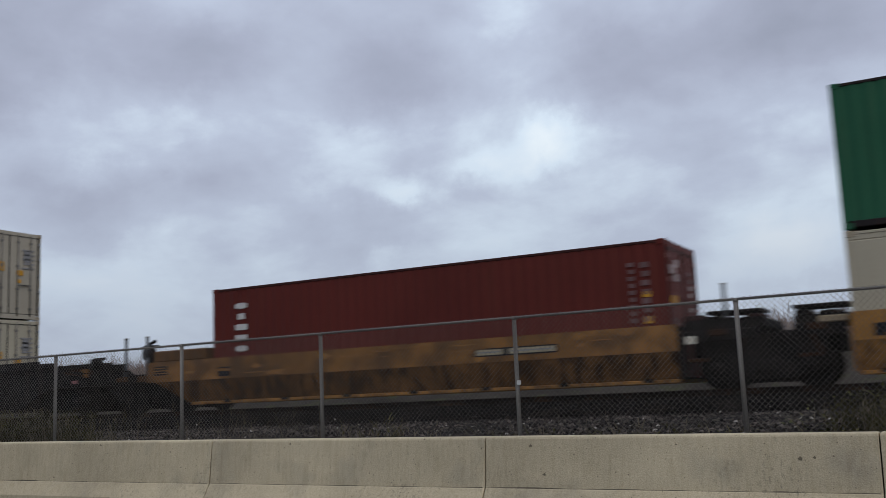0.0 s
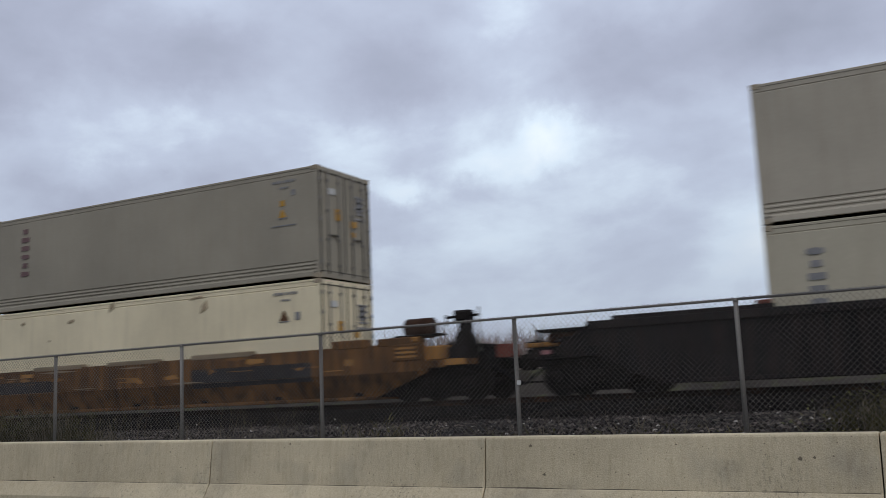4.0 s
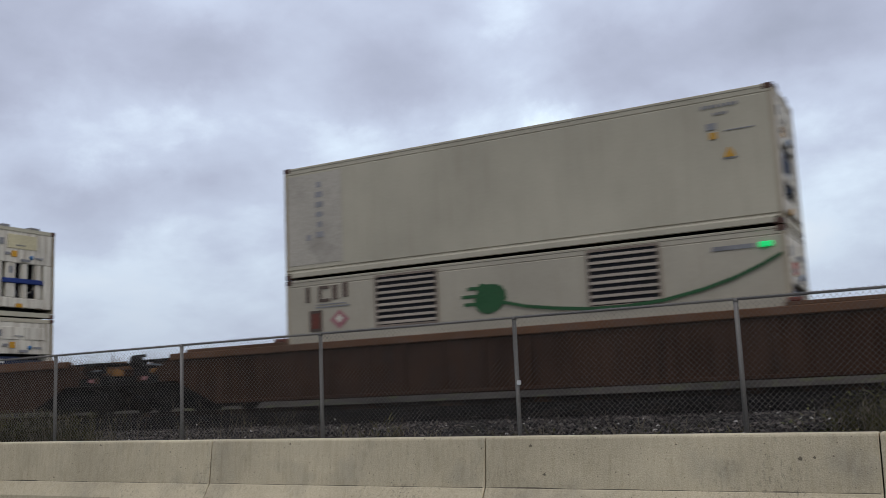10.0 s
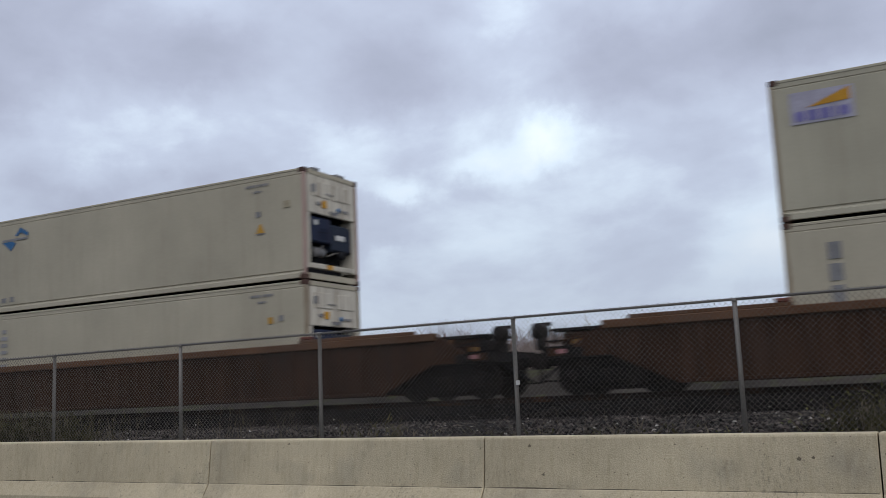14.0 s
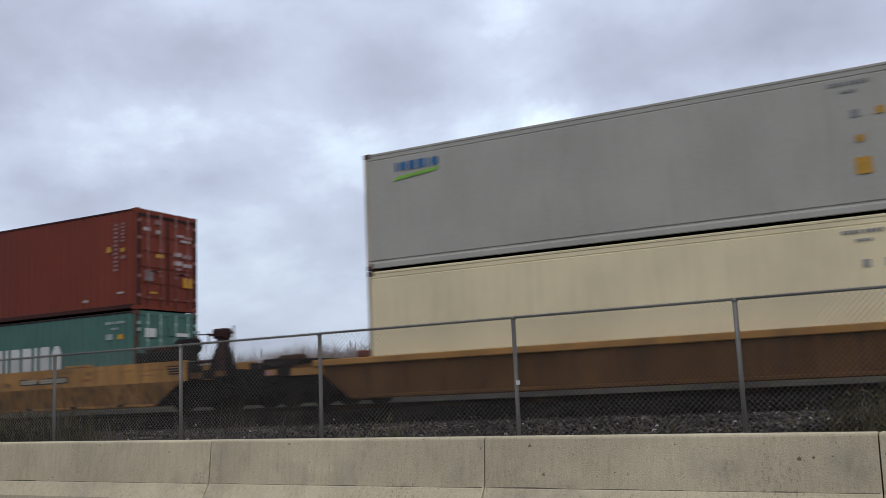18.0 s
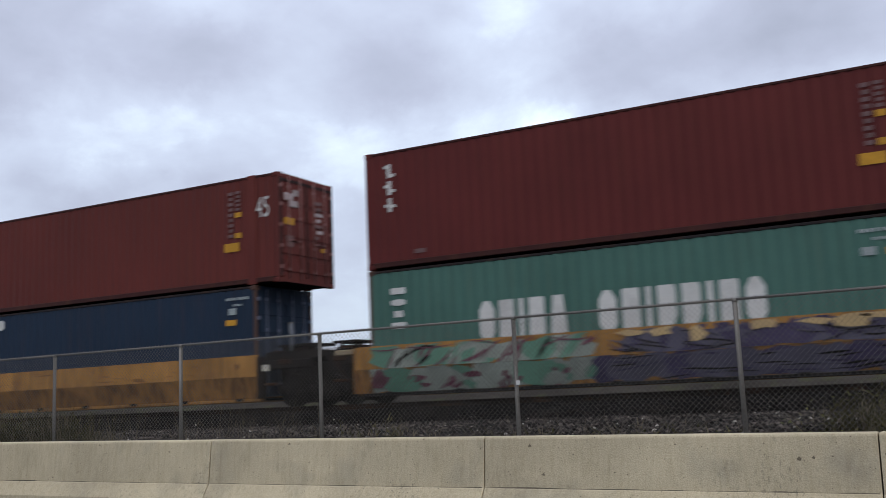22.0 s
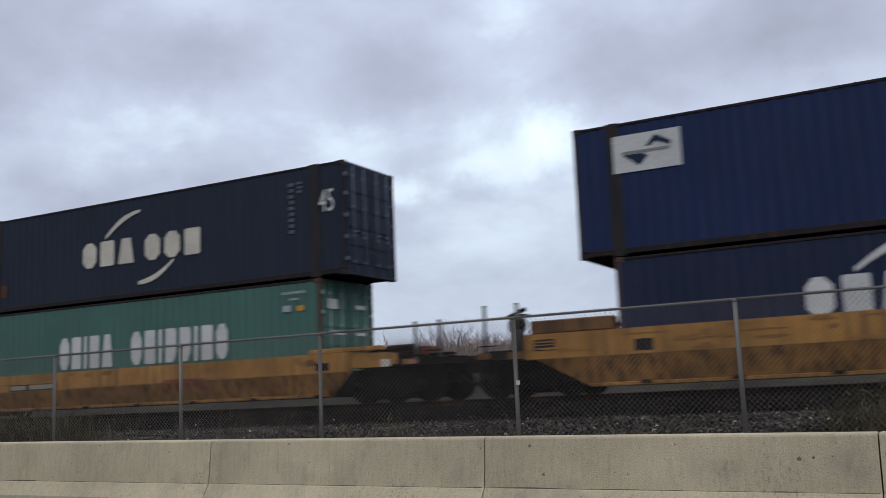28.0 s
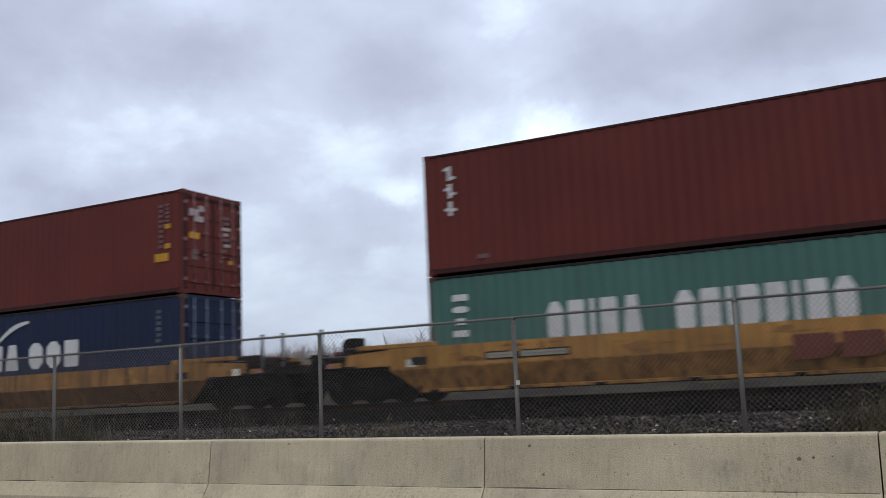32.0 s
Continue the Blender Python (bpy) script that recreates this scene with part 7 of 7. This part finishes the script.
        for k, x in enumerate((9.55, 9.72, 9.9)):
            part("air_hose", geo().rod((x - 0.1, -0.5 + 0.2 * k, 0.95), (x + 0.12, -0.45 + 0.2 * k, 0.12), 0.035, 8), "black", car)
        part("drum_bracket", geo().box(7.75, 7.9, -1.05, -0.95, top + 0.2, top + 0.22), "grime", car)
    elif right_truck:
        truck(car, 7.86, mid)
    if left_end:
        uprights(car, (-9.25, -8.45), 1.0, 2.05)
        brake_wheel(car, -8.5, 1.0, 0.75)
        part("crank", geo().rod((-8.75, -1.1, 1.78), (-8.3, -1.1, 1.95), 0.05, 8), "grime", car)
        raised_walk(car, -6.4, -8.1, top + 0.16)
    TRAIN.append((car, mid, RAIL_Z))
    return car


def graffiti_low(car, x0, x1, low, fold):
    """The sprayed shapes go on over the panel that folds inwards."""
    rng = random.Random(9)
    for i in range(96):
        full = i < 22
        x = x0 + (i + 0.5) * (x1 - x0) / 22 if full else rng.uniform(x0, x1)
        half = x < (x0 + x1) / 2 - 0.4
        if full:
            w, h, mid = rng.uniform(0.45, 0.7), (fold - low) * 0.6, (fold + low) / 2 + rng.uniform(0.0, 0.08)
            tone = ("mint_pale", "mint", "mint_pale")[i % 3] if half else ("violet_spray", "purple", "violet_spray")[i % 3]
        elif half:
            w, h, mid = rng.uniform(0.06, 0.3), rng.uniform(0.03, 0.2), rng.uniform(low + 0.15, fold - 0.06)
            tone = rng.choice(("plum", "mint", "mint", "mint_pale", "plum"))
        else:
            w, h, mid = rng.uniform(0.12, 0.5), rng.uniform(0.010, 0.03), rng.uniform(low + 0.08, fold - 0.04)
            tone = rng.choice(("grime", "grime", "purple", "violet_spray"))
        n = 9
        slant = rng.uniform(-0.1, 0.5) if half else rng.uniform(-0.1, 0.15)
        ring = []
        for k in range(n):
            a, q = 2 * math.pi * k / n, rng.uniform(0.65, 1.25)
            dx = w * q * math.cos(a)
            z = min(fold - 0.002, max(low + 0.04, mid + h * q * math.sin(a) + (0 if full else dx * slant)))
            ring.append((min(x1, max(x0, x + dx)), -SIDE + 0.22 * (fold - z) / (fold - low) - 0.006 - 0.003 * (i % 4) - (0 if full else 0.012), z))
        part("sprayed_shape", geo().add(ring + [(a, b + 0.004, c) for a, b, c in ring], [tuple(range(n)), tuple(range(2 * n - 1, n - 1, -1))]), tone, car)


def cars():
    tan = "faded yellow articulated well unit with scraped sides"
    articulated_unit(5.17, tan, x0=-6.1, seed=2)
    articulated_unit(-10.55, "faded yellow end unit of an articulated well car, stained", left_end=True, seed=3, stained=True)
    big = dict(half=11.85, foot=8.35, arch=(9.7, 0.80), sill=(1.36, 1.54, 9.86), low=0.18, plat=(11.3, 1.02, 0.2), raised=(6.0, 9.3, 1.62), ribs=16)
    ribbed_car(-32.5, mat="black_car", sill_mat="black_car", label="long black well car with ribbed sides and grimy trucks", **big)
    folded_car(-55.5, 11.15, 7.65, 9.2, 0.12, 0.70, 1.36, (10.45, 0.92, 0.16), "long dull yellow well car with folded sides, scraped", mat="dun", lower="dun", ledge=False, seed=5, posts=True, tall=True, sloped=False)
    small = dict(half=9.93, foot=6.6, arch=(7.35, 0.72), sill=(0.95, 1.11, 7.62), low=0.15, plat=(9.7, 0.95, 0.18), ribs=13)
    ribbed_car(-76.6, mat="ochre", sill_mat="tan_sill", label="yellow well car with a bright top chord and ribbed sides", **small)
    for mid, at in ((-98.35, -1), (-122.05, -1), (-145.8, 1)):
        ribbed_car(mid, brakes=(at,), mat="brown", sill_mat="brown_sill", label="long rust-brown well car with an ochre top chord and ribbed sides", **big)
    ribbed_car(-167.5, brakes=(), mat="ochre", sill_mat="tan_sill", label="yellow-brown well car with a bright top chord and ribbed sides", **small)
    articulated_unit(-187.4, "faded yellow articulated well unit with a red brake stand", right_end=True, seed=7, lips=True)
    articulated_unit(-203.1, "articulated well unit with mint and purple graffiti on its side", x0=-6.42, x1=6.52, seed=8, sprayed=True)
    articulated_unit(-218.8, tan, seed=10)
    articulated_unit(-234.5, tan, seed=12)
    articulated_unit(-250.1, "faded yellow articulated well unit with slim ladder posts", left_end=True, seed=13)
    for mid, seed in ((-270.0, 14), (-290.0, 15), (-309.85, 16)):
        c = folded_car(mid, 9.93, 6.42, 7.1, 0.23, 0.78, 1.25, (9.6, 1.0, 0.15), "yellow well car with folded sides and slanting ends" if mid > -300 else "grimy brown well car with folded sides and a dull yellow band", seed=seed, mat="tan" if mid > -300 else "tan_shade_dull", lower="tan_shade_dull" if mid > -300 else "dun")
        if mid < -300:
            continue
        if mid < -280:
            letters_bar(c, 1.9, 0.5, 4.6, 0.98)
        else:
            part("red_scrape", geo().prism([(1.05, 0.79), (1.9, 0.785), (2.7, 0.79), (2.5, 0.84), (1.6, 0.86), (1.1, 0.84)], -SIDE - 0.012, -SIDE - 0.006, 1), "faded_red_spray", c)
            for k, x in enumerate((1.2, 1.5, 1.9, 2.3)):
                z = 0.75
                part("spray_drip", geo().add([(x, -SIDE + 0.008, z), (x + 0.16, -SIDE + 0.008, z), (x + 0.12, -SIDE + 0.07 + 0.02 * (k % 2), 0.56 - 0.05 * (k % 2)), (x + 0.02, -SIDE + 0.07 + 0.02 * (k % 2), 0.56 - 0.05 * (k % 2))], [(0, 1, 2, 3)]), "faded_red_spray", c)


cars()


def motions():
    stops = [0.0, 4.0, 8.0, 12.0, 16.0, 20.0, 24.0, 28.0, 32.0]
    for ob, mid, base in TRAIN:
        walk(ob, [(t, pose(mid + gone(t), TRACK_Y, base)) for t in stops])
    for wheel, x, mid in SPIN:
        rows = []
        for k in range(481):
            t = k / 15
            if -34 < mid + x + gone(t) < 6:
                turn = math.degrees(gone(t) / WHEEL_R) % 360
                rows.append((t, pose(x, 0, WHEEL_R, 0, turn, 0)))
        if not rows:
            rows = [(0.0, pose(x, 0, WHEEL_R)), (32.0, pose(x, 0, WHEEL_R))]
        if rows[0][0] > 0:
            rows.insert(0, (0.0, rows[0][1]))
        if rows[-1][0] < 32:
            rows.append((32.0, rows[-1][1]))
        walk(wheel, rows)


motions()
